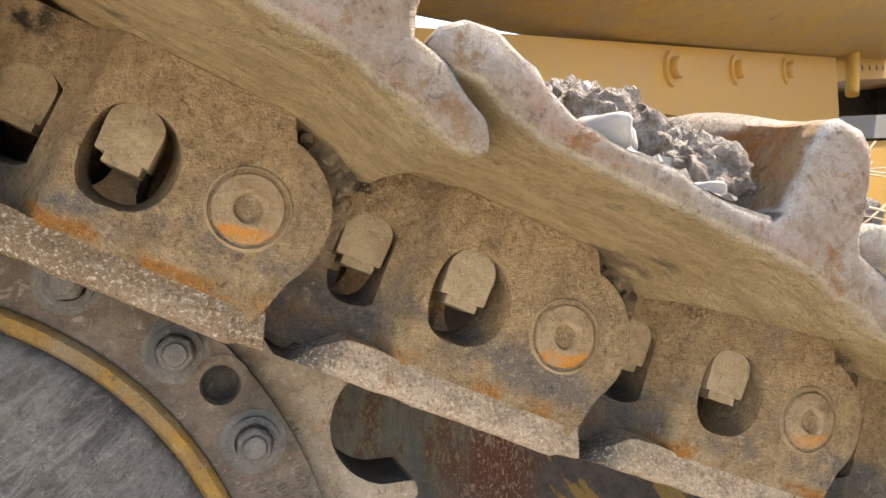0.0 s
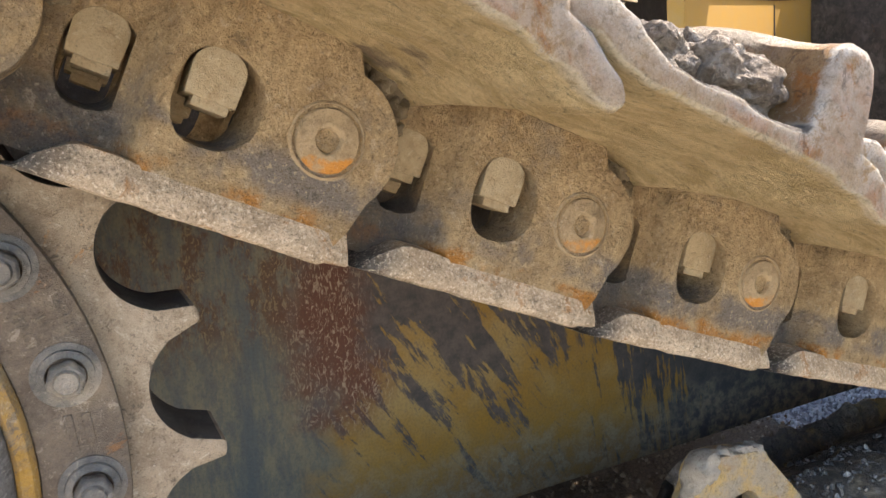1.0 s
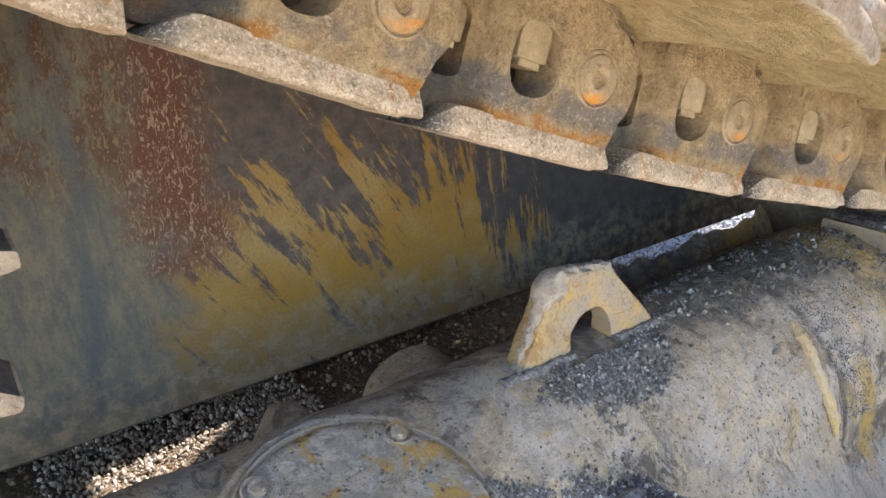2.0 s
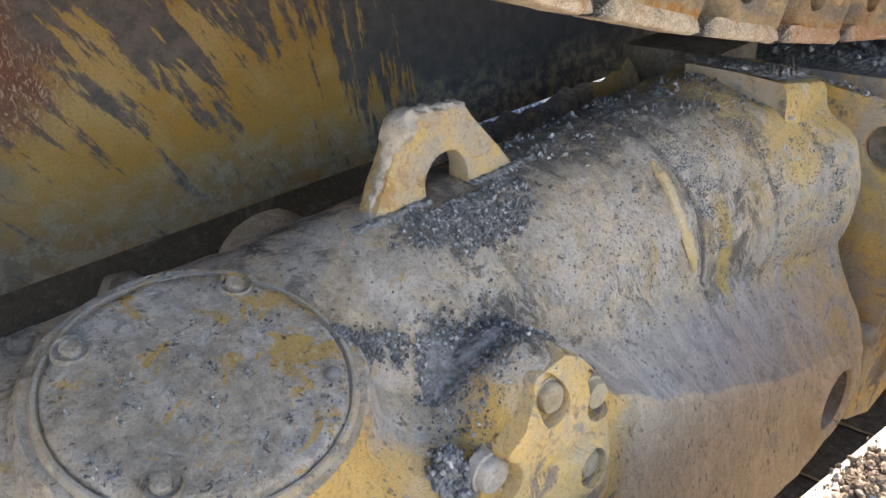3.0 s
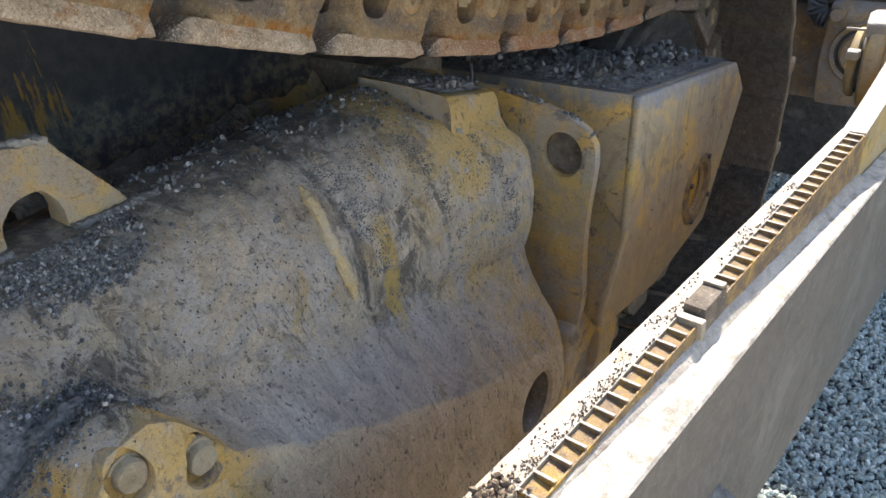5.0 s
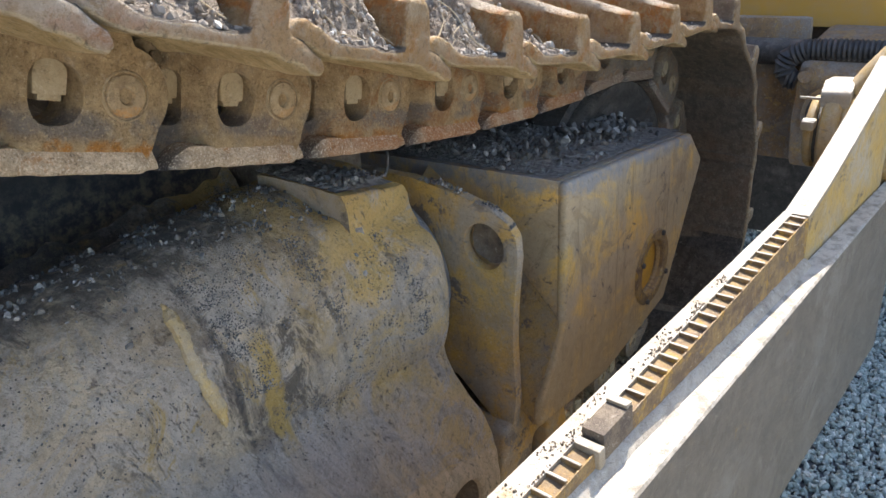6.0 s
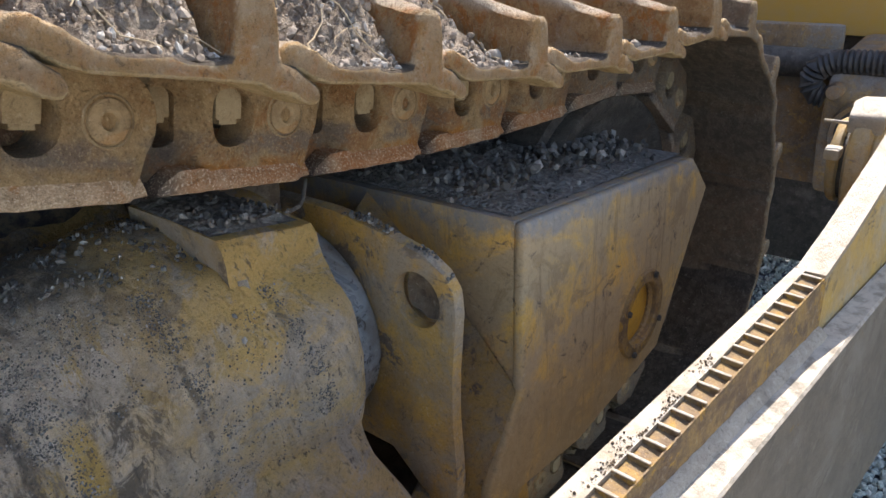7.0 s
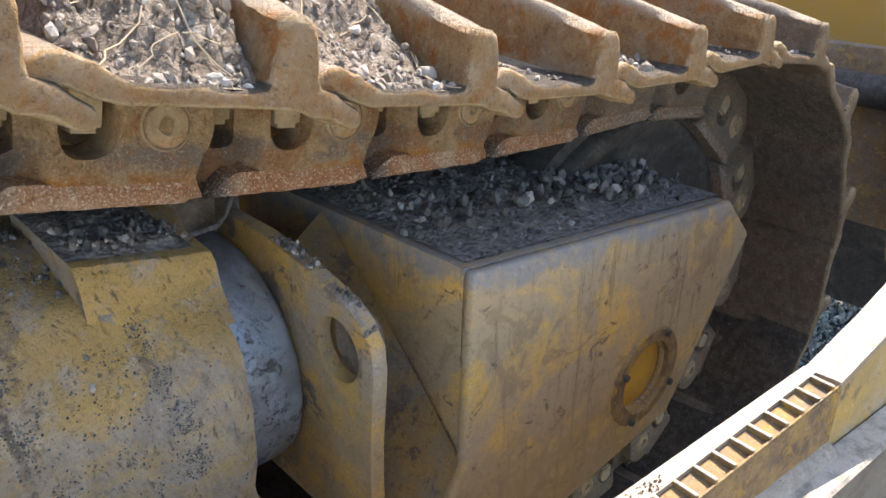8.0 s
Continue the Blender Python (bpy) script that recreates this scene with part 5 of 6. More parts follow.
for x0, x1 in ((1.062, 1.198), (1.282, 1.415)):      # dirt packed along the feet
    pts = [(x0 + (x1 - x0) * i / 16, 0.992 + 0.004 * noise.noise((i * 0.7, x0, 0)), 1.004 + 0.003 * noise.noise((i * 0.9, 3.0, x0))) for i in range(17)]
    bm = tube_along(pts, 0.0095, 10)
    rough(bm, 0.004, 70, x0)
    framepart("mud_crust", bm, GRIT_BED, "dark dirt packed along the eye's foot", lug)

# round cover with its bolts
cap_m = Matrix.Translation((0.785, 0.872, 0.994)) @ Euler((radians(20), radians(3), 0)).to_matrix().to_4x4()
flare = [(0.46, -0.300), (0.42, -0.235), (0.375, -0.182), (0.335, -0.148), (0.30, -0.124), (0.27, -0.108), (0.245, -0.096), (0.225, -0.086), (0.207, -0.074), (0.194, -0.062), (0.186, -0.049), (0.1815, -0.036), (0.178, -0.026), (0.172, -0.019), (0.163, -0.020), (0.160, -0.03)]
bm = lathe(flare, 96, "z")
for v in bm.verts:      # the flare runs out towards the back
    q = math.hypot(v.co.x, v.co.y)
    if q > 0.183:
        keep = 1.0 - 0.95 * smooth(v.co.y / q, -0.05, 0.45)
        s = (0.183 + (q - 0.183) * keep) / q
        v.co.x, v.co.y = v.co.x * s, v.co.y * s
rough(bm, 0.003, 12, 5)
rough(bm, 0.001, 45, 2)
boss = framepart("cover_boss", move(bm, cap_m), TUBE, "scraped yellow boss flaring out below the cover")
framepart("cover_lip", move(lathe([(0.1650, -0.026), (0.1625, -0.0165), (0.159, -0.0125), (0.1555, -0.0125), (0.1535, -0.0155), (0.1515, -0.0175), (0.150, -0.024)], 90, "z"), cap_m), LIP, "ochre lip round the cover")
bm = lathe([(0.1535, -0.03), (0.1522, -0.015), (0.149, -0.009)] + [(0.140 - 0.01 * i, -0.005 + 0.0004 * i) for i in range(14)] + [(0.0, 0.0)], 90, "z")
rough(bm, 0.0022, 25)
rough(bm, 0.0012, 70, 3)
cap = framepart("round_cover", move(bm, cap_m), COVER, "dust-grey round cover plate")
for a in (47, 137, 227, -32):
    p = Vector((0.133 * math.cos(radians(a)), 0.133 * math.sin(radians(a)), 0))
    bm = lathe([(0.0, 0.005), (0.006, 0.004), (0.009, 0.001), (0.009, -0.006)] if a < 0 else [(0.0, 0.004), (0.009, 0.004), (0.011, 0.001), (0.011, -0.003), (0.016, -0.003), (0.018, 0.001), (0.020, -0.006)], 16, "z", p)
    framepart("cover_bolt", move(bm, cap_m), BOLT if a < 0 else COVER, "", cap)

# bolted flange at the frame's side: upright face, bolts sunk in pockets, one pocket open at its edge
pockets = [(1.108, 0.868), (1.192, 0.825), (1.180, 0.720)]
outline = [(1.246, 0.50), (1.244, 0.62), (1.240, 0.72), (1.238, 0.78), (1.228, 0.818), (1.210, 0.852), (1.184, 0.884), (1.152, 0.902), (1.120, 0.900), (1.085, 0.884), (1.055, 0.858), (1.030, 0.838)]
outline += [(1.022 + 0.027 * math.cos(radians(a)), 0.800 + 0.030 * math.sin(radians(a))) for a in range(70, -100, -20)] + [(1.000, 0.765), (0.990, 0.72), (0.985, 0.62), (0.985, 0.50)]
holes = [ellipse(px, pz, 0.026, 0.031, 20) for px, pz in pockets]


def flange_bow(x, z):
    top = 0.908 - 1.15 * max(0.0, x - 1.155)
    return 0.022 * smooth(x, 1.200, 1.246) + 0.026 * smooth(z - top, -0.05, 0.0) + 0.008 * smooth(1.06 - x, 0.0, 0.07)


bm = prism(outline, 0.6775, 0.706, holes, None, flange_bow)
soften(bm, 0.007, 3, 50)
rough(bm, 0.002, 30, 4)
flange = framepart("bolted_flange", bm, FLANGE, "worn yellow flange with bolts sunk in pockets")
back = [(x + (1.12 - x) * 0.03, z - 0.006) for x, z in outline if not (1.0 < x < 1.052 and 0.765 < z < 0.832)]
bm = prism(back, 0.7065, 0.84)
soften(bm, 0.012, 3, 50)
rough(bm, 0.003, 25, 2)
framepart("flange_back", bm, GRIME, "dirt-caked flange edge", flange)
pts = [(x - 0.001, 0.748 - 0.02 * smooth(x, 1.08, 1.19), z + 0.001) for x, z in dense([p for p in back if p[1] > 0.80 and p[0] < 1.19], 0.012)]
framepart("casting_seam", tube_along(pts, 0.0026, 7), LIP, "thin raised seam round the flange", flange)
for px, pz, big, y in [(px + 0.006, pz - 0.002, 1.08, 0.698) for px, pz in pockets] + [(1.022, 0.803, 1.25, 0.706)]:
    bm = lathe([(0.0, -0.012), (0.012 * big, -0.012), (0.0165 * big, -0.011), (0.0180 * big, -0.008), (0.0185 * big, 0.0), (0.0215 * big, 0.001), (0.0215 * big, 0.016)], 20, "y", (px, y, pz))
    rough(bm, 0.0012, 90, px * 9)
    framepart("flange_bolt", bm, CRUST if big > 1.2 else NUT, "dirty round bolt head", flange)
# stop block at the tube's front
prof = [(0.850, 0.880), (0.816, 0.898), (0.829, 0.932), (0.839, 0.962), (0.844, 0.988), (0.847, 1.010), (0.856, 1.022), (0.90, 1.028), (0.95, 1.032), (1.06, 1.034), (1.06, 0.9)]
rows = []
for i in range(13):
    x = 1.948 + 0.172 * i / 12
    rows.append([(x, y + 0.014 * smooth(1.99 - x, 0.0, 0.04) * smooth(z, 1.0, 0.92), z - 0.034 * (x - 1.945) / 0.17 * smooth(z, 0.90, 1.0)) for y, z in prof])
bm = loft(rows, True, None, True)
soften(bm, 0.005, 2, 55)
rough(bm, 0.0025, 26, 3)
rough(bm, 0.001, 70, 1)
bm2 = box(2.06, 2.24, 1.062, 1.30, 0.88, 1.024, 0.008)
rough(bm2, 0.003, 22)
framepart("block_back", bm2, GRIME, "dirt-caked back of the stop block")
stop_ob = framepart("stop_block", bm, TUBE, "chipped dusty yellow stop block")
# faces turned from the sun get a darker paint, shade put in
stop_ob.data.materials.append(LIP)
for f in stop_ob.data.polygons:
    f.material_index = 1 if f.normal.x < -0.35 else 0
# bore and flange low on the skirt
bm = move(lathe([(0.092, 0.034), (0.086, 0.010), (0.076, -0.004), (0.066, -0.008), (0.060, -0.006), (0.057, 0.004)], 36, "y"), BORE)
framepart("bore_lip", bm, TUBE)
framepart("bore", move(lathe([(0.0572, 0.003), (0.056, 0.03), (0.054, 0.085), (0.0, 0.088)], 36, "y"), BORE), GRIME, "dark open bore")
bm = prism([(2.15, 0.20), (2.30, 0.13), (2.44, 0.16), (2.50, 0.26), (2.475, 0.36), (2.40, 0.42), (2.29, 0.455), (2.21, 0.40)], 0.70, 0.80, [ellipse(2.36, 0.27, 0.045, 0.060, 18)])
soften(bm, 0.014, 3, 30)
rough(bm, 0.004, 22, 2)
framepart("link_bracket", bm, BRACKET, "yellow cast bracket under the frame")
# smaller lugs behind the tube
bm = lathe([(0.0, -0.07), (0.10, -0.07), (0.105, -0.06), (0.105, 0.06), (0.0, 0.07)], 36, "y", (1.10, 1.27, 0.822))
rough(bm, 0.003, 20)
framepart("rear_boss", bm, TUBE, "dust-covered round boss behind the tube")
bm = prism([(0.72, 0.80), (0.93, 0.80), (0.90, 0.88), (0.86, 0.935), (0.82, 0.94), (0.78, 0.88)], 1.22, 1.29)
soften(bm, 0.012, 2, 30)
framepart("rear_lug", bm, TUBE)
rows = []
for i in range(61):
    x = 1.33 + 0.71 * i / 60
    top = 0.962 + 0.015 * smooth(x, 1.5, 1.95) + 0.035 * noise.noise((x * 9, 1.0, 0)) + 0.014 * noise.noise((x * 26, 4.0, 0))
    rows.append([(x, 1.19 + 0.010 * k, TZ + (top - TZ) * math.sin(math.pi * min(1.0, (k + 1) / 9) * 0.5) * (1.0 if k < 9 else 1.0 - 0.12 * (k - 8)) + 0.012 * noise.noise((x * 30, k * 0.6, 7.0))) for k in range(14)])
bm = loft(rows)
framepart("rear_rib", bm, TUBE)

# added floor: keeps lit ground from showing in the dark gap
rows = [[(x, y, 0.36 + 0.05 * smooth(y, 0.85, 1.2) + 0.02 * noise.noise((x * 7, y * 7, 0))) for y in (0.76, 0.85, 0.95, 1.05, 1.15, 1.3)] for x in (1.95, 2.05, 2.15, 2.25, 2.35, 2.45)]
bm = loft(rows)
bmesh.ops.solidify(bm, geom=bm.faces[:], thickness=0.03)
framepart("frame_floor", bm, GRIME, "added dark floor closing the gap below the rod")

# ---- recoil rod, bracket plate and box at the frame's front ----
rod = thing("recoil_rod", pose(2.2, TY, 0.73), "bare grey recoil rod between tube and bracket", "rod")
part("rod_barrel", lathe([(0.200, -0.16), (0.200, 0.010), (0.196, 0.022), (0.186, 0.030), (0.0, 0.034)], 72, "x"), CHROME, rod)

front = thing("front_frame_box", pose(2.8, 0.95, 0.4), "scratched yellow steel box of the track frame's front", "frame box")
binv = pose(-2.8, -0.95, -0.4)


def boxpart(name, bm, material, label="", parent=None):
    return part(name, move(bm, binv), material, parent or front, label)


SL = -0.128     # fall of the box towards the front


def on_box(x, y, z):
    return (x, y, z + SL * (x - 2.40))


rows = []
side_prof = [(2.400, 0.930), (3.175, 0.925), (3.285, 0.835), (3.02, 0.455), (2.62, 0.375), (2.27, 0.385), (2.28, 0.44), (2.386, 0.60)]
body_prof = [(2.400, 0.930), (3.175, 0.925), (3.285, 0.835), (3.02, 0.455), (2.62, 0.375), (2.46, 0.40), (2.392, 0.60)]
rows = [[on_box(x, y, z) for x, z in body_prof] for y in (0.672, 1.28)]
bm = loft(rows, True, None, True)
soften(bm, 0.014, 3, 30)
body_ob = boxpart("box_body", bm, BOX, "scratched yellow box with dust-grey top")
bm = prism([on_box(x, 0, z)[::2] for x, z in side_prof], 0.65, 0.674, [ellipse(2.905, 0.525, 0.080, 0.074, 32)])
soften(bm, 0.019, 4, 50)
boxpart("side_plate", bm, BOX, "scratched yellow side plate with a round port")
bm = lathe([(0.116, 0.01), (0.116, -0.004), (0.111, -0.009), (0.086, -0.010), (0.081, -0.006), (0.080, 0.020)], 48, "y")
for v in bm.verts:
    v.co.z *= 0.92
port = boxpart("port_flange", move(bm, pose(2.905, 0.6525, 0.525)), RACK, "brown round inspection port flange", body_ob)
boxpart("port_cover", move(lathe([(0.0, -0.006), (0.045, -0.004), (0.066, 0.001), (0.080, 0.003)], 40), pose(2.905, 0.668, 0.525)), PORT, "bright yellow recessed port cover")
for a in (60, 155, 240, 330):
    boxpart("port_bolt", lathe([(0, -0.006), (0.007, -0.006), (0.008, 0.0)], 10, "y", (2.905 + 0.098 * math.cos(radians(a)), 0.640, 0.525 + 0.097 * math.sin(radians(a)))), DARK)
# sloping gusset between box and bracket plate
rows = [[(2.388, 0.662, 0.605), (2.388, 0.75, 0.705), (2.392, 0.85, 0.80), (2.396, 1.0, 0.925)], [(2.338, 0.662, 0.535), (2.33, 0.755, 0.625), (2.33, 0.85, 0.73), (2.33, 1.0, 0.88)],
        [(2.290, 0.664, 0.462), (2.272, 0.76, 0.55), (2.272, 0.85, 0.67), (2.272, 1.0, 0.84)], [(2.272, 0.668, 0.40), (2.268, 0.76, 0.50), (2.268, 0.85, 0.64), (2.268, 1.0, 0.82)]]
bm = loft(rows)
bmesh.ops.solidify(bm, geom=bm.faces[:], thickness=0.012)
boxpart("gusset", bm, FLANGE, "dusty yellow sloping gusset")

plate = thing("bracket_plate", pose(2.25, 0.85, 0.65), "upright yellow bracket plate with a round hole", "bracket")
plate_out = [(-1.2, 0.96), (-0.93, 0.955), (-0.80, 0.932), (-0.735, 0.915), (-0.70, 0.893), (-0.680, 0.862), (-0.677, 0.82), (-0.690, 0.70), (-0.694, 0.62), (-0.690, 0.48), (-0.70, 0.41), (-0.745, 0.405), (-0.80, 0.46), (-0.84, 0.50), (-1.2, 0.52)]
bm = prism([(-x, z) for x, z in plate_out], 0.0, 0.026, [ellipse(0.757, 0.831, 0.047, 0.050, 26)])
soften(bm, 0.004, 2, 40)
# the plate stands across the machine: local x becomes y
part("plate", move(bm, pose(-2.25, -0.85, -0.65) @ Matrix.Translation((2.262, 0, 0)) @ Matrix(((0, -1, 0, 0), (1, 0, 0, 0), (0, 0, 1, 0), (0, 0, 0, 1)))), BRACKET, plate)

fill = lathe([(0.0, 0.006), (0.025, 0.008), (0.044, 0.002), (0.0465, 0.0), (0.0465, 0.02)], 26, "x")
rough(fill, 0.004, 60)
part("hole_dirt", move(fill, pose(0.018, -0.093, 0.181) @ Matrix.Diagonal((1, 1, 1.05, 1))), GRIME, plate, "dirt filling the plate's hole")

# ---- push arm ----
arm = thing("push_arm", pose(1.8, 0.28, 0.4), "cream and yellow steel push arm beside the track", "push arm")
ainv = pose(-1.8, -0.28, -0.4)


def rack_y(x):
    return 0.325 - 0.115 * (x - 1.8)


def arm_z(x):
    return 0.775 + 0.081 * (x - 1.765)


def armpart(name, bm, material, label="", parent=None):
    return part(name, move(bm, ainv), material, parent or arm, label)


def strip(x):
    return 0.077 - 0.026 * (x - 1.4) / 1.2


def along(prof, xs, caps=True):
    """A bar along the arm: prof gives offsets across it from the rack's outer edge and down from the top."""
    return loft([[(x, rack_y(x) + o, arm_z(x) + d) for o, d in prof] for x in xs], True, None, caps)


RACK_W = 0.033
XS = [0.35 + 0.16 * i for i in range(15)] + [2.64]
bm = loft([[(x, rack_y(x) + o, arm_z(x) + d) for o, d in ((RACK_W, -0.04), (RACK_W, 0.0), (strip(x), 0.0), (strip(x), -0.05), (strip(x) - 0.008, -0.40), (RACK_W, -0.40))] for x in XS], True, None, True)
soften(bm, 0.003, 2, 40)
armpart("inner_web", bm, ARM, "cream inner web, sun put into its bright top edge")
bm = along([(0.0, -0.010), (RACK_W - 0.0005, -0.007), (RACK_W - 0.0005, -0.39), (0.0, -0.39)], XS)
soften(bm, 0.002, 1, 40)
armpart("rack_bar", bm, RACK, "rusty brown bar under the rack")
LEDGE = 0.735


def beam_row(x):
    y, out = rack_y(x), 0.288 - 0.094 * (x - 1.51)
    top = min(LEDGE, arm_z(x) - 0.016)
    return [(x, y - 0.0005, top), (x, out + 0.004, top), (x, out, top - 0.004), (x, out, 0.22), (x, out + 0.02, 0.20), (x, y - 0.0005, 0.20)]


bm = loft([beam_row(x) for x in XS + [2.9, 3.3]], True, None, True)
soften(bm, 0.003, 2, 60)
armpart("outer_beam", bm, ARM_SHADED, "outer box beam, sides painted as shaded, flat ledge as sunlit")
rows = []
for i in range(300):
    x = 1.2 + 1.44 * i / 299
    y, top = rack_y(x), min(LEDGE, arm_z(x) - 0.016)
    h = min(0.016, max(0.004, (arm_z(x) - top) * 0.35)) * (1 + 0.12 * noise.noise((x * 40, 0, 0)))
    rows.append([(x, y, top - 0.002), (x, y - h * 1.1, top - 0.001), (x, y - h * 0.75, top + h * 0.45), (x, y - h * 0.3, top + h * 0.85), (x, y, top + h)])
bm = loft(rows, True, None, True)
rough(bm, 0.0016, 38, 2)
armpart("weld_seam", bm, CRUST, "rough weld seam caked with pale flaking mud")
bm = along([(0.0005, -0.036), (0.003, -0.036), (0.003, -0.004), (0.0005, -0.004)], XS)
rack = armpart("rack_bed", bm, RACK, "thin outer wall of the rack with ridges")
ridge = None
x = 1.0
while x < 2.632:
    if not 1.80 < x < 1.935:
        m = Matrix.Translation((x, rack_y(x), arm_z(x))) @ Euler((0, -math.atan(0.081), -math.atan(0.115))).to_matrix().to_4x4()
        if ridge is None:
            bm = box(-0.0028, 0.0028, 0.002, RACK_W + 0.001, -0.020, 0.0006, 0.001, 1)
            ridge = part("ridge", bm, RACK, rack)
            # ridge tops get the pale arm material as painted sun
            ridge.data.materials.append(ARM)
            for f in ridge.data.polygons:
                f.material_index = 1 if f.normal.z > 0.5 else 0
            ridge.matrix_basis = ainv @ m
        else:
            o = ridge.copy()
            scene.collection.objects.link(o)
            o.matrix_basis = ainv @ m
    x += 0.0345
# front piece of the arm, rising to the pivot
rows = []
for x, rise in ((2.635, 0.0), (2.75, 0.025), (2.95, 0.085), (3.2, 0.17)):
    y, z = rack_y(x), arm_z(x) + rise
    rows.append([(x, y + 0.0, z), (x, y + 0.048, z), (x, y + 0.048, z - 0.35), (x, y, z - 0.35)])
tops = [[r[0], r[1], (r[1][0], r[1][1], r[1][2] - 0.012), (r[0][0], r[0][1], r[0][2] - 0.012)] for r in rows]
rows = [[(x, y + 0.002, z - 0.0125) if i < 2 else (x, y + 0.002, z) for i, (x, y, z) in enumerate(r)] for r in rows]
bm = loft(rows, True, None, True)
soften(bm, 0.004, 2, 30)
web = armpart("front_web", bm, WEB, "worn cream and ochre web rising to the pivot")
# separate pale top piece carries the painted sun
bm = loft(tops, True, None, True)
soften(bm, 0.003, 2, 30)
armpart("web_top", bm, ARM, "top flange, pale as if sunlit", web)
bm = along([(-0.050, -0.306), (-0.168, -0.382), (-0.168, -0.62), (-0.050, -0.62)], (1.58, 1.66, 1.76, 1.84))
soften(bm, 0.010, 2, 30)
step_ob = armpart("step_bracket", bm, BRACKET, "scraped yellow bracket at the arm's outer side")
bm = along([(-0.048, -0.297), (-0.176, -0.372), (-0.176, -0.380), (-0.048, -0.305)], (1.575, 1.66, 1.76, 1.845))
soften(bm, 0.003, 2, 30)
rough(bm, 0.002, 30, 2)
armpart("bracket_top", bm, HUB, "grey scuffed sloping top plate", step_ob)
xc = 1.875
m = Matrix.Translation((xc, rack_y(xc), arm_z(xc))) @ Euler((0, -math.atan(0.081), -math.atan(0.115))).to_matrix().to_4x4()
block = tagged(new("stop_lug"), "small rusty stop lug set on the arm's rack", "stop lug")
block.matrix_basis = m
part("lug_body", box(-0.030, 0.050, -0.002, 0.034, -0.034, 0.014, 0.003), GRIME, block, "dark rusty block")
part("lug_cap", box(0.034, 0.049, -0.001, 0.033, 0.0142, 0.020, 0.001, 1), ARM, block, "pale top")
part("lug_pin", box(-0.052, -0.036, -0.008, 0.034, -0.030, 0.003, 0.003), ARM, block, "cream cross bar")

# ---- pivot, hose and blade at the front ----
pivot = thing("pivot_trunnion", pose(3.33, 0.30, 0.825), "worn yellow pivot trunnion at the arm's end", "trunnion")
for name, prof, material, label in (
        ("end_disc", [(0.0, 0.078), (0.070, 0.076), (0.092, 0.070), (0.098, 0.062), (0.098, 0.052), (0.090, 0.047)], TRUNNION, ""),
        ("groove", [(0.088, 0.052), (0.084, 0.046), (0.086, 0.030)], DARK, "dark greasy groove"),
        ("clamp_ring", [(0.088, 0.036), (0.116, 0.034), (0.126, 0.027), (0.128, 0.014), (0.127, -0.006), (0.120, -0.014), (0.112, -0.016)], TRUNNION, "ochre clamp ring with scuffed rims"),
        ("drum", [(0.114, -0.012), (0.121, -0.020), (0.122, -0.046), (0.112, -0.054), (0.112, -0.064), (0.124, -0.070), (0.124, -0.15), (0.0, -0.155)], TRUNNION, "")):
    bm = lathe(prof, 56, "y")
    rough(bm, 0.0015, 30, 2)
    part(name, bm, material, pivot, label)
bm = box(-0.125, -0.082, 0.040, 0.076, 0.030, 0.058, 0.008)
rough(bm, 0.003, 30)
part("disc_lug", bm, ARM, pivot, "pale lug")
bm = prism([(-0.085, 0.086), (-0.070, 0.126), (-0.020, 0.146), (0.070, 0.140), (0.080, 0.10)], -0.030, 0.046)
soften(bm, 0.009, 2, 30)
rough(bm, 0.004, 24, 5)
# pale arm material here stands for sun on the lug
part("top_lug", bm, ARM, pivot, "chipped lug on the clamp ring, paled for sun")
part("lug_bolt", lathe([(0.0, -0.02), (0.004, -0.02), (0.004, 0.03)], 8, "y", (-0.075, 0.062, 0.108)), ARM, pivot)
bm = tube_along([(0.0, -0.045, 0.10), (0.012, -0.075, 0.145), (0.03, -0.115, 0.20), (0.05, -0.17, 0.27)], 0.050, 16)
rough(bm, 0.005, 14, 4)
part("yoke", bm, TRUNNION, pivot, "cream yoke rising from the ring")

bm = prism([(4.15, 0.44), (4.7, 0.40), (4.7, 0.90), (4.35, 0.88), (4.20, 0.84), (4.13, 0.78), (4.12, 0.62)], 0.20, 0.585)
soften(bm, 0.03, 2, 30)
rough(bm, 0.010, 14)
gear = bodypart("blade_linkage", bm, OCHRE_RUST, "oily rusty linkage casting behind the blade")
bodypart("ring_boss", lathe([(0.0, -0.045), (0.070, -0.045), (0.080, -0.030), (0.084, -0.012), (0.096, -0.014), (0.112, -0.020), (0.118, 0.0), (0.118, 0.05)], 40, "x", (4.125, 0.435, 0.665)), OCHRE_RUST, "", gear)
bodypart("boss_groove", lathe([(0.0835, -0.013), (0.0965, -0.0155), (0.0965, -0.008), (0.0835, -0.008)], 40, "x", (4.1245, 0.435, 0.665)), DARK, "near-black sheet for the shade in the gap round the boss", gear)
bodypart("hose_fitting", lathe([(0.0, -0.03), (0.022, -0.03), (0.026, -0.02), (0.026, 0.03)], 16, "x", (4.11, 0.545, 0.805)), OCHRE_RUST, "", gear)
bm = box(4.30, 4.36, 0.585, 0.98, 0.42, 0.98, 0.02)
rough(bm, 0.012, 12)
bodypart("side_link", bm, OCHRE_RUST, "mottled rusty upright", gear)
bodypart("cross_tube", lathe([(0.05, -0.5), (0.05, 0.5)], 24, "y", (4.25, 0.45, 0.86)), DARK, "", gear)
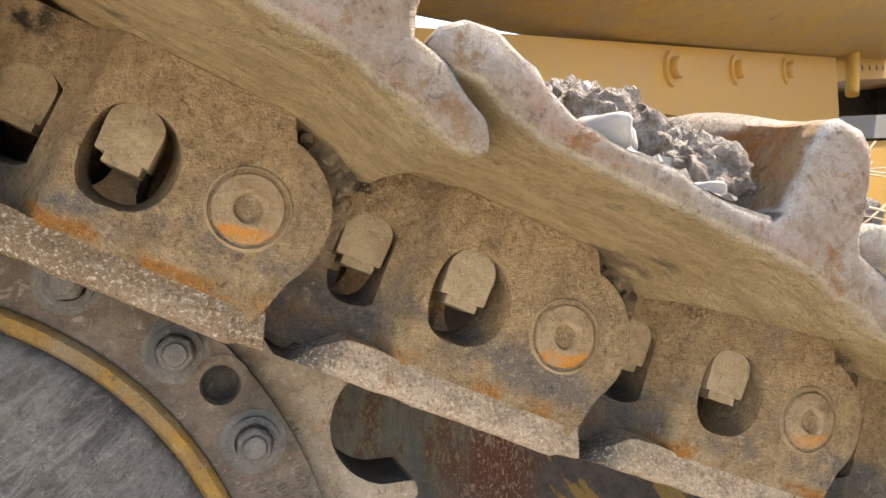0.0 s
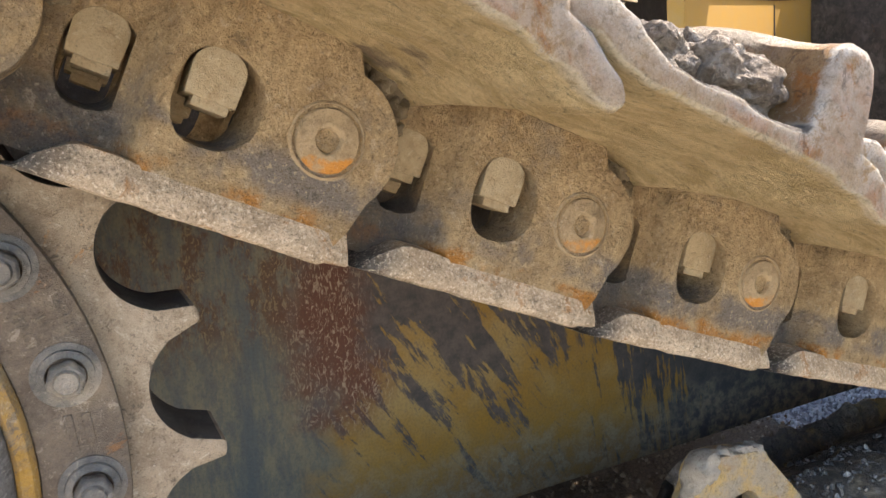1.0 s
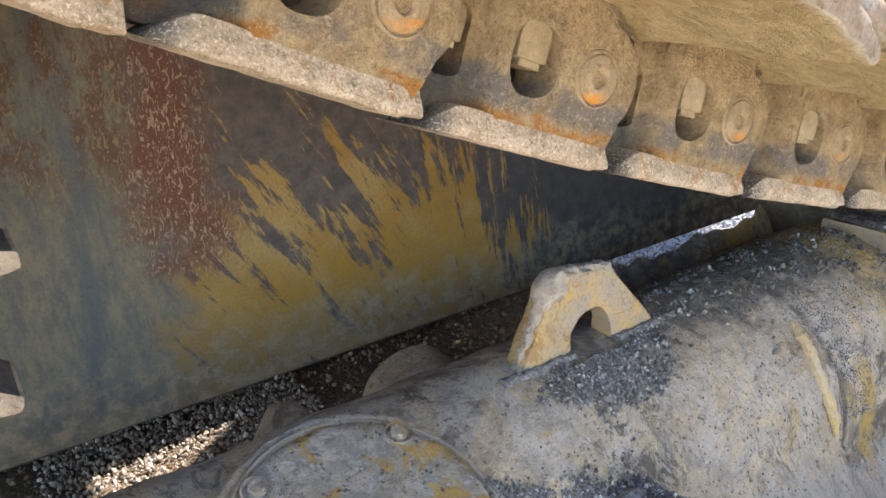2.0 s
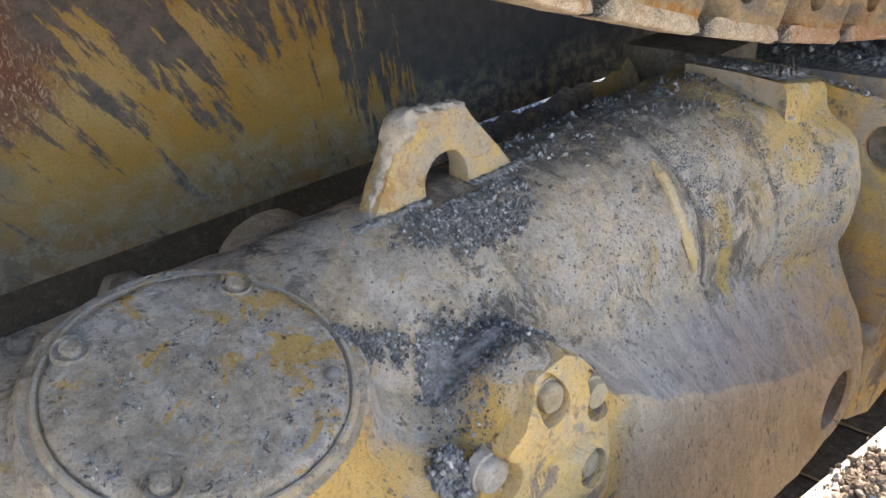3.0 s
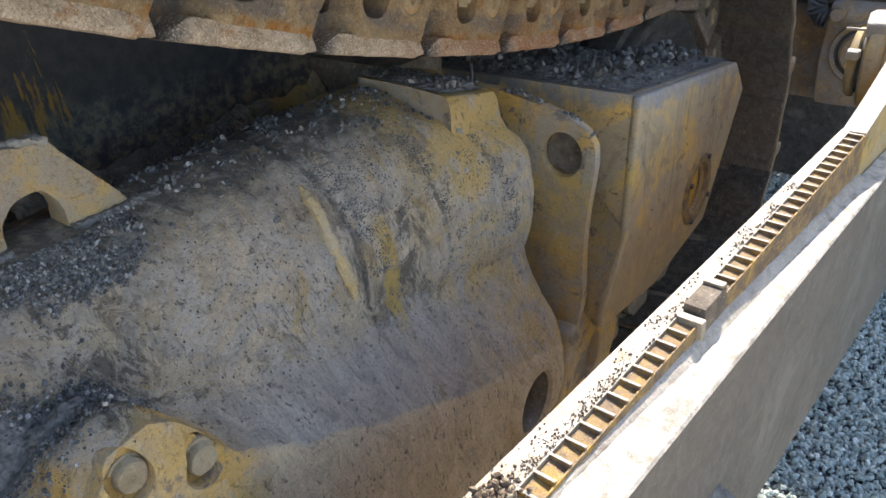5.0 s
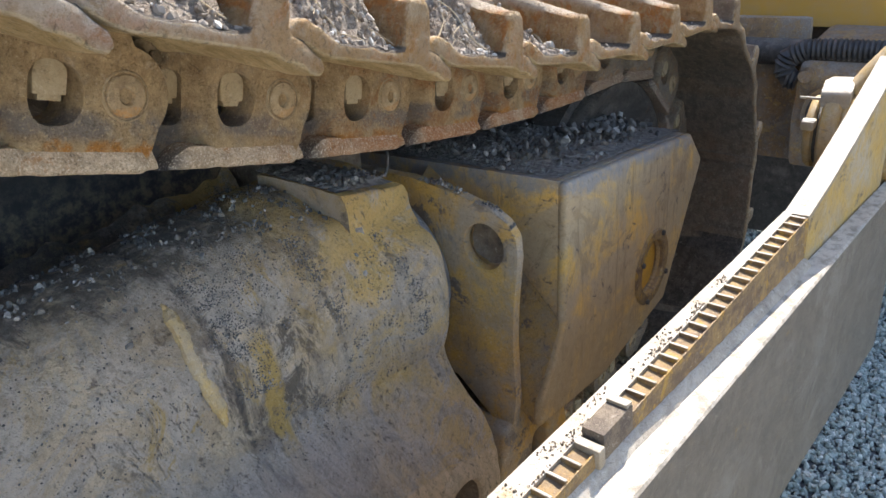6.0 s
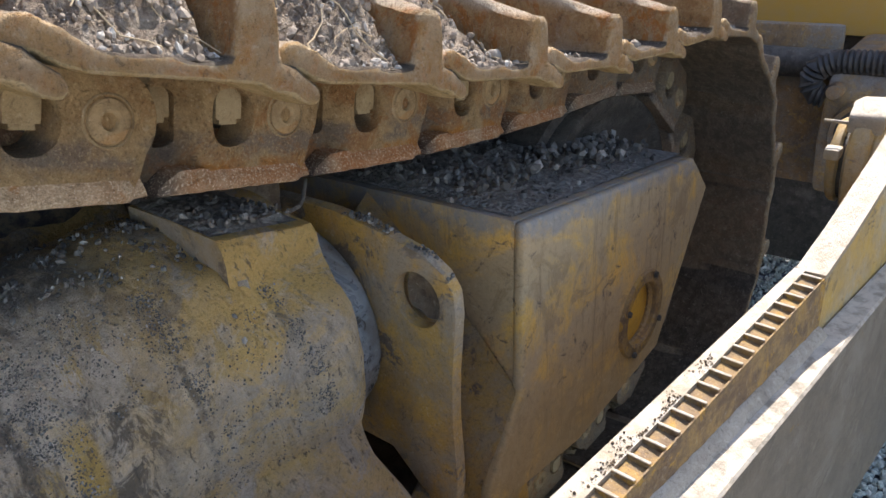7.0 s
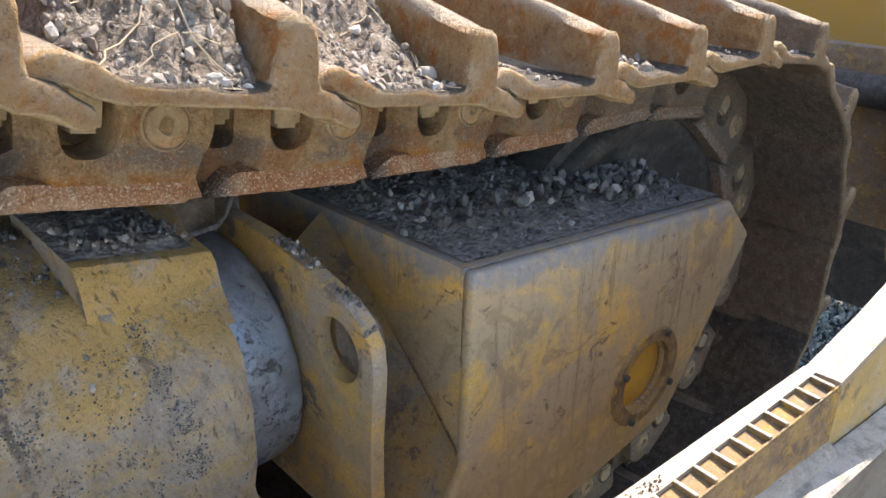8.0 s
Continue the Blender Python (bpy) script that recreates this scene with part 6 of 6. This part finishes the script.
way = [Vector(p) for p in ((4.10, -0.35, 0.935), (4.10, 0.0, 0.915), (4.10, 0.30, 0.905), (4.10, 0.46, 0.905), (4.10, 0.55, 0.900), (4.10, 0.605, 0.875), (4.10, 0.622, 0.835), (4.10, 0.605, 0.795), (4.10, 0.565, 0.785))]
rings = []
for a, b in zip(way, way[1:]):
    count = max(2, int((b - a).length / 0.008))
    for i in range(count):
        p, d = a.lerp(b, i / count), (b - a).normalized()
        r = 0.040 if len(rings) % 2 else 0.033
        w = Vector((1, 0, 0)).cross(d)
        rings.append([p + Vector((1, 0, 0)) * (r * math.cos(q)) + w * (r * math.sin(q)) for q in [radians(j * 30) for j in range(12)]])
tagged(part("hydraulic_hose", loft(rings, True, None, True), RUBBER), "black corrugated hydraulic hose behind the blade", "hose")

# top is out of view, raised so its shadow reaches the gravel
rows = []
for y in (-1.3, 0.0, 1.5, 3.2):
    rows.append([(4.85 + o, y, z) for o, z in ((0.0, 0.86), (0.02, 1.1), (0.06, 1.7), (0.20, 2.95), (0.26, 2.95), (0.16, 1.6), (0.12, 1.0), (0.10, 0.86))])
bm = loft(rows, True, None, True)
soften(bm, 0.01, 2, 40)
blade = bodypart("blade", bm, BODY_YELLOW, "yellow back of the raised blade")
# shadow below the blade put in as a near-black plate
bodypart("lower_blade", box(4.98, 5.05, -1.2, 3.195, -0.20, 0.95, 0.01), DARK, "lower blade, dark colour standing for shade", blade)
# added panel, only there to shade the rubble
bodypart("blade_wing", box(4.975, 5.055, 3.20, 4.9, 0.25, 2.90, 0.01), DARK, "added outer panel keeping sun off the rubble", blade)
for z in (1.5, 1.95):
    bodypart("stiffener", box(4.76, 5.0, -1.25, 3.18, z - 0.05, z + 0.05, 0.01), BODY_YELLOW, "", blade)

pts = [(2.228, 0.979, 1.003), (2.215, 0.968, 1.0), (2.196, 0.955, 0.985), (2.176, 0.944, 0.979), (2.150, 0.930, 0.985), (2.120, 0.925, 0.986)]
tagged(part("bent_wire", tube_along(pts, 0.0035, 8), HUB), "short bent strip of muddy wire above the rod", "wire")

# ---- mud and debris ----


def mud_height(u, y, fill, seed, reach):
    steep, lift = (0.17, 0.7) if seed in (7, 8, 9) else (0.30, 0.8)
    p = Vector((u * 14 + seed * 3.1, y * 14, seed * 1.3))
    clod, lump = noise.voronoi(p * 1.6)[0], noise.voronoi(p * 4.2)[0]
    n1 = 0.8 * noise.noise(p) + 1.1 * (0.45 - clod[0] ** 2) + 0.55 * (0.4 - lump[0]) + 0.42 * noise.noise(p * 2.7) + 0.28 * (0.4 - abs(noise.noise(p * 5.1))) + 0.15 * noise.noise(p * 12) + 0.08 * noise.noise(p * 27)
    s, t = (u + 0.205) / 0.183, (y - SHOE_OUT - reach) / (SHOE_IN - SHOE_OUT - reach)
    ragged = 0.012 + 0.02 * (noise.noise(Vector((u * 25, seed, 0))) + 0.5)
    edge = smooth(s, 0.0, 0.2) * (0.5 + 0.5 * smooth(1 - s, 0.0, 0.1)) * smooth(t, ragged, ragged + steep) ** lift * smooth(1 - t, 0.0, 0.08)
    return max(0.0, fill * edge * (0.030 + 0.026 * s + 0.026 * n1)) + 0.0935 - droop(y) + 0.012 * max(0.0, 0.15 - s) / 0.15


def mud_clump(k, fill, seed, reach=0.0):
    """Dried mud lying on the shoe of section k."""
    w, d = (96, 260) if k in (1, 2, 6, 7) else (48, 160)
    rows = []
    for j in range(d + 1):
        y = SHOE_OUT + 0.004 + reach + (SHOE_IN - 0.03 - SHOE_OUT - 0.004 - reach) * (j / d) ** 1.3
        row = []
        for i in range(w + 1):
            u = -0.205 + 0.183 * i / w
            p = Vector((u * 60, y * 60, seed))
            h = mud_height(u, y, fill, seed, reach)
            raised = smooth(h - 0.0935 + droop(y), 0.004, 0.02)
            q = Vector((u * 150, y * 150, h * 150 + seed))
            crumb = (2.0 if k in (6, 7) else 1.0) * 0.006 * (0.35 - noise.voronoi(q * 0.42)[0][0]) + 0.0025 * (0.35 - noise.voronoi(q * 1.1)[0][0]) + 0.002 * noise.noise(q * 2.1)
            row.append((u + 0.005 * raised * noise.noise(p), y + 0.006 * raised * noise.noise(p + Vector((5, 0, 0))), h + raised * crumb))
        rows.append(row)
    ob = part("mud_clump", loft(rows), MUD)
    ob.matrix_basis = section_pose(k)
    return tagged(ob, "dried grey-brown mud clump packed on a track shoe", "mud clump", "mud on the track shoes")


def on_shoe(k, count, seed, low, high, reach=0.0, fill=0.0):
    r = random.Random(seed)
    m = section_pose(k)
    out = []
    for i in range(count):
        u, y = r.uniform(-0.19, -0.03), SHOE_OUT + 0.012 + reach + 0.62 * r.random() ** 1.7
        out.append(m @ Vector((u, y, mud_height(u, y, fill, seed, reach) if fill else 0.0945 - droop(y))))
    return pebbles("shoe_pebbles", out, low, high, EARTH_STONE, "pebbles and crumbs of earth on a track shoe", "pebbles", seed, 5.0)


def straws(k, count, seed, fill):
    r = random.Random(seed + 70)
    m = section_pose(k)
    for i in range(count):
        u, y = r.uniform(-0.18, -0.04), SHOE_OUT + 0.03 + 0.3 * r.random() ** 1.5
        a, ln = r.uniform(0, 6.3), r.uniform(0.03, 0.10)
        pts = []
        for q in range(6):
            t = q / 5 - 0.5
            uu, yy = u + math.cos(a) * ln * t + 0.006 * math.sin(q * 1.7), y + math.sin(a) * ln * t
            pts.append(m @ Vector((uu, yy, mud_height(uu, yy, fill, seed, 0.0) + 0.004 + 0.02 * t * t * r.random())))
        tagged(part("straw", tube_along(pts, r.uniform(0.0005, 0.0009), 5), STRAW), "thin dry straw stuck in the mud", "straw", "straws in the mud")


for k, fill, seed, reach in ((-1, 0.7, 1, 0.02), (0, 1.7, 2, 0.0), (1, 1.5, 3, 0.0), (2, 1.4, 4, 0.01), (3, 1.3, 5, 0.0), (4, 1.3, 6, 0.0), (5, 2.3, 7, 0.0), (6, 2.5, 8, 0.0), (7, 2.4, 9, 0.0), (8, 1.5, 10, 0.0)):
    mud_clump(k, fill, seed, reach)
    on_shoe(k, 1500, seed, 0.0009, 0.0085, reach, fill)
    straws(k, 12, seed, fill)
for k in (9, 10, 11, 12):
    on_shoe(k, 220, 40 + k, 0.001, 0.007 + (0.008 if k == 10 else 0), 0.02)


r = random.Random(91)
m = section_pose(1)
for i in range(40):
    base = Vector((0.026 + 0.02 * r.random(), SHOE_OUT + 0.02 + 0.16 * r.random() ** 1.5, 0.085 + 0.055 * r.random()))
    d = Vector((r.uniform(0.35, 1.0), r.uniform(-0.25, 0.25), r.uniform(-0.15, 1.0))).normalized()
    ln, bend = r.uniform(0.02, 0.065), r.uniform(-0.25, 0.25)
    pts = [m @ (base + d * ln * q / 5 + Vector((0, 0.4, 1)) * bend * ln * (q / 5) ** 2) for q in range(6)]
    tagged(part("straw", tube_along(pts, r.uniform(0.0005, 0.0011), 5, None, 0.6), STRAW), "dry straw caught behind the grouser", "straw", "straws in the mud")


def clod(k, u, y, v, size, seed):
    """A lumpy clod of dried mud, rough at three scales."""
    bm = bmesh.new()
    bmesh.ops.create_icosphere(bm, subdivisions=5, radius=1.0)
    for w in bm.verts:
        p = w.co + Vector((seed * 3.7, 0, seed))
        cell = noise.voronoi(p * 2.2)[0]
        f = 0.9 + 0.35 * noise.noise(p * 1.3) + 0.16 * (cell[1] - cell[0]) + 0.20 * noise.noise(p * 3.5) + 0.08 * noise.noise(p * 8) + 0.03 * noise.noise(p * 19)
        w.co = Vector((w.co.x * size[0], w.co.y * size[1], w.co.z * size[2])) * f
    ob = part("mud_clump", bm, MUD)
    ob.matrix_basis = section_pose(k) @ pose(u, y, v, 0, 0, 40 * seed)
    return tagged(ob, "crumbly clod of dried mud against the grouser", "mud clump", "mud on the track shoes")


for k, u, y, v, size, seed in ((1, 0.040, SHOE_OUT + 0.065, 0.098, (0.020, 0.055, 0.034), 1), (1, -0.044, SHOE_OUT + 0.050, 0.096, (0.022, 0.030, 0.026), 2), (1, -0.050, SHOE_OUT + 0.10, 0.112, (0.028, 0.040, 0.030), 3),
                               (1, -0.10, SHOE_OUT + 0.10, 0.108, (0.034, 0.036, 0.028), 4), (2, -0.060, SHOE_OUT + 0.070, 0.105, (0.040, 0.045, 0.034), 5), (2, -0.125, SHOE_OUT + 0.060, 0.096, (0.034, 0.034, 0.024), 6),
                               (6, -0.055, SHOE_OUT + 0.09, 0.112, (0.034, 0.040, 0.030), 7), (6, -0.115, SHOE_OUT + 0.08, 0.102, (0.034, 0.036, 0.024), 8), (7, -0.060, SHOE_OUT + 0.10, 0.110, (0.036, 0.045, 0.030), 9),
                               (7, -0.125, SHOE_OUT + 0.085, 0.102, (0.036, 0.036, 0.026), 10), (5, -0.07, SHOE_OUT + 0.09, 0.110, (0.042, 0.045, 0.032), 11), (3, -0.06, SHOE_OUT + 0.08, 0.104, (0.034, 0.040, 0.028), 12)):
    clod(k, u, y, v, size, seed)


def stone(k, u, y, size, fill, seed, up=0.4):
    bm = bmesh.new()
    bmesh.ops.create_icosphere(bm, subdivisions=3, radius=1.0)
    for v in bm.verts:
        v.co *= 1 + 0.22 * noise.noise(v.co * 1.3 + Vector((seed, 0, 0))) + 0.05 * noise.noise(v.co * 4 + Vector((0, seed, 0)))
        v.co = Vector((v.co.x * size[0], v.co.y * size[1], v.co.z * size[2]))
    ob = part("stone", bm, PALE_STONE)
    ob.matrix_basis = section_pose(k) @ pose(u, y, mud_height(u, y, fill, seed, 0.0) + up * size[2], 10 * seed % 25, 15, 37 * seed % 180)
    return tagged(ob, "pale smooth stone stuck in the mud", "stone", "stones in the mud")


for k, u, y, size, fill, seed in ((1, -0.128, SHOE_OUT + 0.028, (0.026, 0.011, 0.012), 1.5, 3), (1, -0.058, SHOE_OUT + 0.028, (0.017, 0.009, 0.007), 1.5, 3), (1, -0.095, SHOE_OUT + 0.07, (0.012, 0.011, 0.009), 1.5, 3),
                                  (6, -0.05, SHOE_OUT + 0.12, (0.020, 0.014, 0.012), 2.5, 8), (7, -0.045, SHOE_OUT + 0.10, (0.026, 0.016, 0.014), 2.4, 9), (7, -0.15, SHOE_OUT + 0.18, (0.016, 0.014, 0.011), 2.4, 9),
                                  (7, -0.10, SHOE_OUT + 0.26, (0.018, 0.013, 0.011), 2.4, 9), (8, -0.04, SHOE_OUT + 0.05, (0.012, 0.010, 0.009), 1.5, 10), (8, -0.14, SHOE_OUT + 0.20, (0.013, 0.011, 0.009), 1.5, 10)):
    stone(k, u, y, size, fill, seed)


def surface_of(names):
    """What lies on the roller frame: a tree of its upper meshes, in the world."""
    verts, faces = [], []
    for ob in frame_ob.children_recursive:
        if ob.name.split(".")[0] in names:
            base = len(verts)
            verts += [v.co + Vector((1.4, TY, 0.3)) for v in ob.data.vertices]
            faces += [[base + q for q in f.vertices] for f in ob.data.polygons]
    return BVHTree.FromPolygons(verts, faces)


TREE = surface_of(("tube_casting", "cover_boss", "round_cover", "bolted_flange", "flange_back", "cover_lip"))


def resting(x, y):
    hit = TREE.ray_cast(Vector((x, y, 1.3)), Vector((0, 0, -1)))
    return hit[0] if hit[0] is not None and hit[1].z > 0.15 else None


def drift(x, y, seed):
    return noise.noise((x * 26, y * 26, seed)) + 0.6 * noise.noise((x * 70, y * 70, seed + 3.0))


rng = random.Random(21)
# grit round the lifting eye: a dense fine carpet with a ragged edge
spots = []
for i in range(34000):
    x, y = rng.gauss(1.235, 0.085), rng.gauss(0.955, 0.045)
    if 1.17 < x < 1.31 and y > 0.972:
        continue
    far = ((x - 1.235) / 0.13) ** 2 + ((y - 0.958) / 0.075) ** 2
    if far + 1.25 * drift(x, y, 4.0) + 0.7 * rng.random() < 1.0 and abs(TY - y) < 0.2:
        p = resting(x, y)
        if p is not None:
            spots.append((p.x, p.y, p.z + 0.0005))
pebbles("frame_grit", spots, 0.0007, 0.0044, GRIT, "dark gravel grit heaped round the lifting eye", "grit", 22, 6.0)
# loose grit along the crown of the tube
spots = []
for i in range(22000):
    x = rng.uniform(1.34, 1.95)
    y = rng.gauss(1.03 - 0.05 * smooth(x, 1.6, 1.95), 0.055)
    if drift(x, y, 9.0) + 0.3 * rng.random() > 0.30 or rng.random() < 0.03:
        p = resting(x, y)
        if p is not None:
            spots.append((p.x, p.y, p.z + 0.0005))
pebbles("frame_grit", spots, 0.0006, 0.0068, GRIT, "loose grit and small stones along the tube's crown", "grit", 29, 16.0)
# crumbs caught along the ring seams and in the pits of the tube's side
spots = []
for at, wide, low, high, count in ((1.655, 0.018, 30, 84, 3200), (1.74, 0.05, 28, 66, 2600), (1.838, 0.010, 34, 92, 2200), (1.992, 0.009, 40, 96, 2000), (1.93, 0.05, 55, 98, 1100), (1.45, 0.12, 35, 95, 1800), (1.80, 0.12, 92, 112, 1000), (1.15, 0.12, 30, 72, 900)):
    for i in range(count):
        a = radians(rng.uniform(low, high))
        x = rng.gauss(at + 0.018 * smooth(math.degrees(a), 55, 86), wide)
        d = Vector((0, math.sin(a), -math.cos(a)))
        if noise.noise((x * 30, math.degrees(a) * 0.22, at * 9)) + 0.35 * rng.random() < 0.05:
            continue
        hit = TREE.ray_cast(Vector((x, TY, TZ)) - d * 0.5, d)
        if hit[0] is not None:
            spots.append(hit[0])
pebbles("tube_crumbs", spots, 0.0005, 0.0024, GRIT, "dark crumbs caught in the tube's ring seams", "grit", 30, 3.0, 0.5)
# a drift of dark grit in the trough between tube, cover and flange
spots, rows = [], []
for i in range(15000):
    t = rng.random() ** 0.62
    x = 0.945 + 0.225 * t + rng.gauss(0, 0.012)
    y = 0.868 - 0.085 * t + rng.gauss(0, 0.006 + 0.017 * t)
    if drift(x, y, 2.0) * 0.8 + 0.3 * rng.random() > 0.12 - 0.35 * smooth(t, 0.35, 0.7):
        p = resting(x, y)
        if p is not None:
            spots.append((p.x, p.y, p.z + 0.001 + 0.008 * smooth(t, 0.4, 0.8) * rng.random()))
for i in range(900):
    x, y = rng.gauss(1.05, 0.035), rng.uniform(0.72, 0.80)
    p = resting(x, y)
    if p is not None:
        spots.append((p.x, p.y, p.z))
pebbles("shelf_grit", spots, 0.0007, 0.0044, GRIT, "drift of dark grit on the frame's shoulder", "grit", 23, 6.0)
for j in range(49):
    x = 0.99 + 0.19 * j / 48
    row = []
    for i in range(33):
        y = 0.735 + 0.125 * i / 32
        p = resting(x, y)
        mid = 0.805 - 0.02 * (x - 1.10) / 0.1
        h = math.exp(-((y - mid) / 0.026) ** 2) * smooth(j, 2, 18) * smooth(48 - j, 0, 14)
        row.append((x, y, (p.z if p is not None else 0.80) - 0.006 + h * (0.020 + 0.006 * noise.noise((x * 55, y * 55, 0)) + 0.003 * noise.noise((x * 170, y * 170, 3)))))
    rows.append(row)
tagged(part("grit_heap", loft(rows), GRIT_BED), "dark fine grit drifted on the frame's shoulder", "debris", kind="stuff")
# crumbs and crusts on the round cover
spots = []
for i in range(5200):
    a, q = rng.uniform(0, 6.283), 0.158 * math.sqrt(rng.random())
    x, y = 0.785 + q * math.cos(a), 0.872 + q * math.sin(a) * 0.94
    edge = smooth(q, 0.10, 0.15) * 0.25 * smooth(-math.sin(a), -0.2, 0.6)
    if drift(x, y, 6.0) + edge > 0.38:
        p = resting(x, y)
        if p is not None:
            spots.append(p)
pebbles("cover_crumbs", spots, 0.0006, 0.0036, GRIT, "crumbs of dirt scattered on the round cover", "grit", 31, 5.0, 0.5)
bm = bmesh.new()
bmesh.ops.create_icosphere(bm, subdivisions=5, radius=1.0)
for v in bm.verts:
    p = v.co.copy()
    f = 0.85 + 0.3 * noise.noise(p * 1.5) + 0.3 * (0.5 - noise.voronoi(p * 4)[0][0]) + 0.12 * noise.noise(p * 9)
    v.co = Vector((p.x * 0.034, p.y * 0.030, p.z * 0.062)) * f
heap = part("grit_heap", bm, GRIT_BED)
heap.matrix_basis = pose(0.978, 0.735, 0.790)
tagged(heap, "caked heap of dark grit beside the bolted flange", "debris", kind="stuff")
spots = []
for i in range(900):
    a, b = rng.uniform(0, 6.283), rng.uniform(-1, 1)
    c = math.sqrt(1 - b * b)
    spots.append((0.978 + 0.032 * c * math.cos(a), 0.735 - 0.028 * c * math.sin(a), 0.790 + 0.057 * b))
pebbles("flange_grit", spots, 0.001, 0.006, GRIT, "grit caught beside the bolted flange", "grit", 24, 4.0)
spots = []
for i in range(4200):
    x, y = rng.uniform(2.42, 3.15), 0.675 + 0.5 * rng.random() ** 0.6
    z = 0.931 + SL * (x - 2.4) + 0.03 * smooth(y, 0.80, 1.05) * rng.random()
    spots.append((x, y, z))
bm = bmesh.new()
rows = []
for j in range(61):
    x = 2.42 + 0.76 * j / 60
    row = []
    for i in range(45):
        y = 0.685 + 0.56 * i / 44
        p = Vector((x * 22, y * 22, 0))
        h = smooth(i, 0, 12) * smooth(j, 0, 5) * smooth(60 - j, 0, 5) * (0.010 + 0.018 * smooth(i, 8, 36) + 0.014 * noise.noise(p) + 0.008 * noise.noise(p * 3.1))
        row.append((x, y, 0.9315 + SL * (x - 2.4) + max(-0.002, h)))
    rows.append(row)
tagged(part("grit_heap", loft(rows), GRIT_BED), "dark heap of dirt and grit on the box top", "debris", kind="stuff")
spots = [(x, y, z + 0.008 * smooth(y, 0.72, 0.95)) for x, y, z in spots]
chunks = []
for i in range(420):
    x, y = rng.gauss(3.0, 0.09) if i % 3 else rng.uniform(2.45, 3.15), rng.gauss(0.84, 0.06)
    if 2.44 < x < 3.15 and 0.73 < y < 1.15:
        chunks.append((x, y, 0.945 + SL * (x - 2.4) + 0.012 * rng.random()))
pebbles("box_debris", chunks, 0.003, 0.017, GRIT, "grey lumps of stone and dry earth on the box top", "debris", 33, 2.5)
pebbles("box_debris", spots, 0.001, 0.012, GRIT, "dark stones and grit heaped on the box top", "debris", 25, 11.0)
spots = [(x, rng.uniform(0.875, 1.05), 1.034 - 0.19 * (x - 1.945) + 0.008 * rng.random()) for x in [rng.uniform(1.96, 2.1) for i in range(700)]]
rows = []
for j in range(21):
    x = 1.945 + 0.155 * j / 20
    rows.append([(x, 0.862 + 0.20 * i / 30, 1.0285 - 0.19 * (x - 1.945) + 0.013 * i / 30 + smooth(i, 0, 4) * smooth(j, 0, 3) * smooth(20 - j, 0, 3) * (0.007 + 0.008 * noise.noise((x * 40, i * 0.45, 2.0)))) for i in range(31)])
tagged(part("grit_heap", loft(rows), GRIT_BED), "dark grit heaped on the stop block", "debris", kind="stuff")
plate_spots = []
for i in range(420):
    t = rng.random()
    y = 0.69 + 0.24 * t
    z = 0.955 - 0.03 * smooth(0.86 - y, 0.0, 0.09) - 0.035 * smooth(0.745 - y, 0.0, 0.05)
    plate_spots.append((rng.uniform(2.239, 2.260), y, z - 0.008 + 0.003 * rng.random()))
pebbles("plate_grit", plate_spots, 0.001, 0.0055, GRIT, "grit lying along the bracket plate's top edge", "grit", 32, 3.0)
pebbles("stop_debris", spots, 0.001, 0.008, GRIT, "grit on the stop block", "debris", 26, 4.0)
spots = []
for i in range(3600):
    x = 1.15 + 1.25 * rng.random() ** 1.5
    o = RACK_W + 0.002 + (strip(x) - RACK_W - 0.006) * rng.random() ** 1.7
    if 1.5 * noise.noise((x * 14, o * 40, 2.0)) + 0.4 * rng.random() + 0.35 * (1 - smooth(x, 1.5, 2.1)) - 9 * (o - RACK_W) > 0.22:
        spots.append((x, rack_y(x) + o, arm_z(x) + 0.0005))
pebbles("arm_grit", spots, 0.0006, 0.0028, BROWN_EARTH, "crumbs of earth on the arm's top edge", "grit", 27, 3.0)
spots = [(1.37 + rng.gauss(0, 0.030), rack_y(1.37) + 0.046 + rng.gauss(0, 0.011), arm_z(1.37) + 0.010 * rng.random()) for i in range(520)]
pebbles("arm_mud", spots, 0.0015, 0.007, BROWN_EARTH, "small heap of brown earth on the arm", "earth", 28)
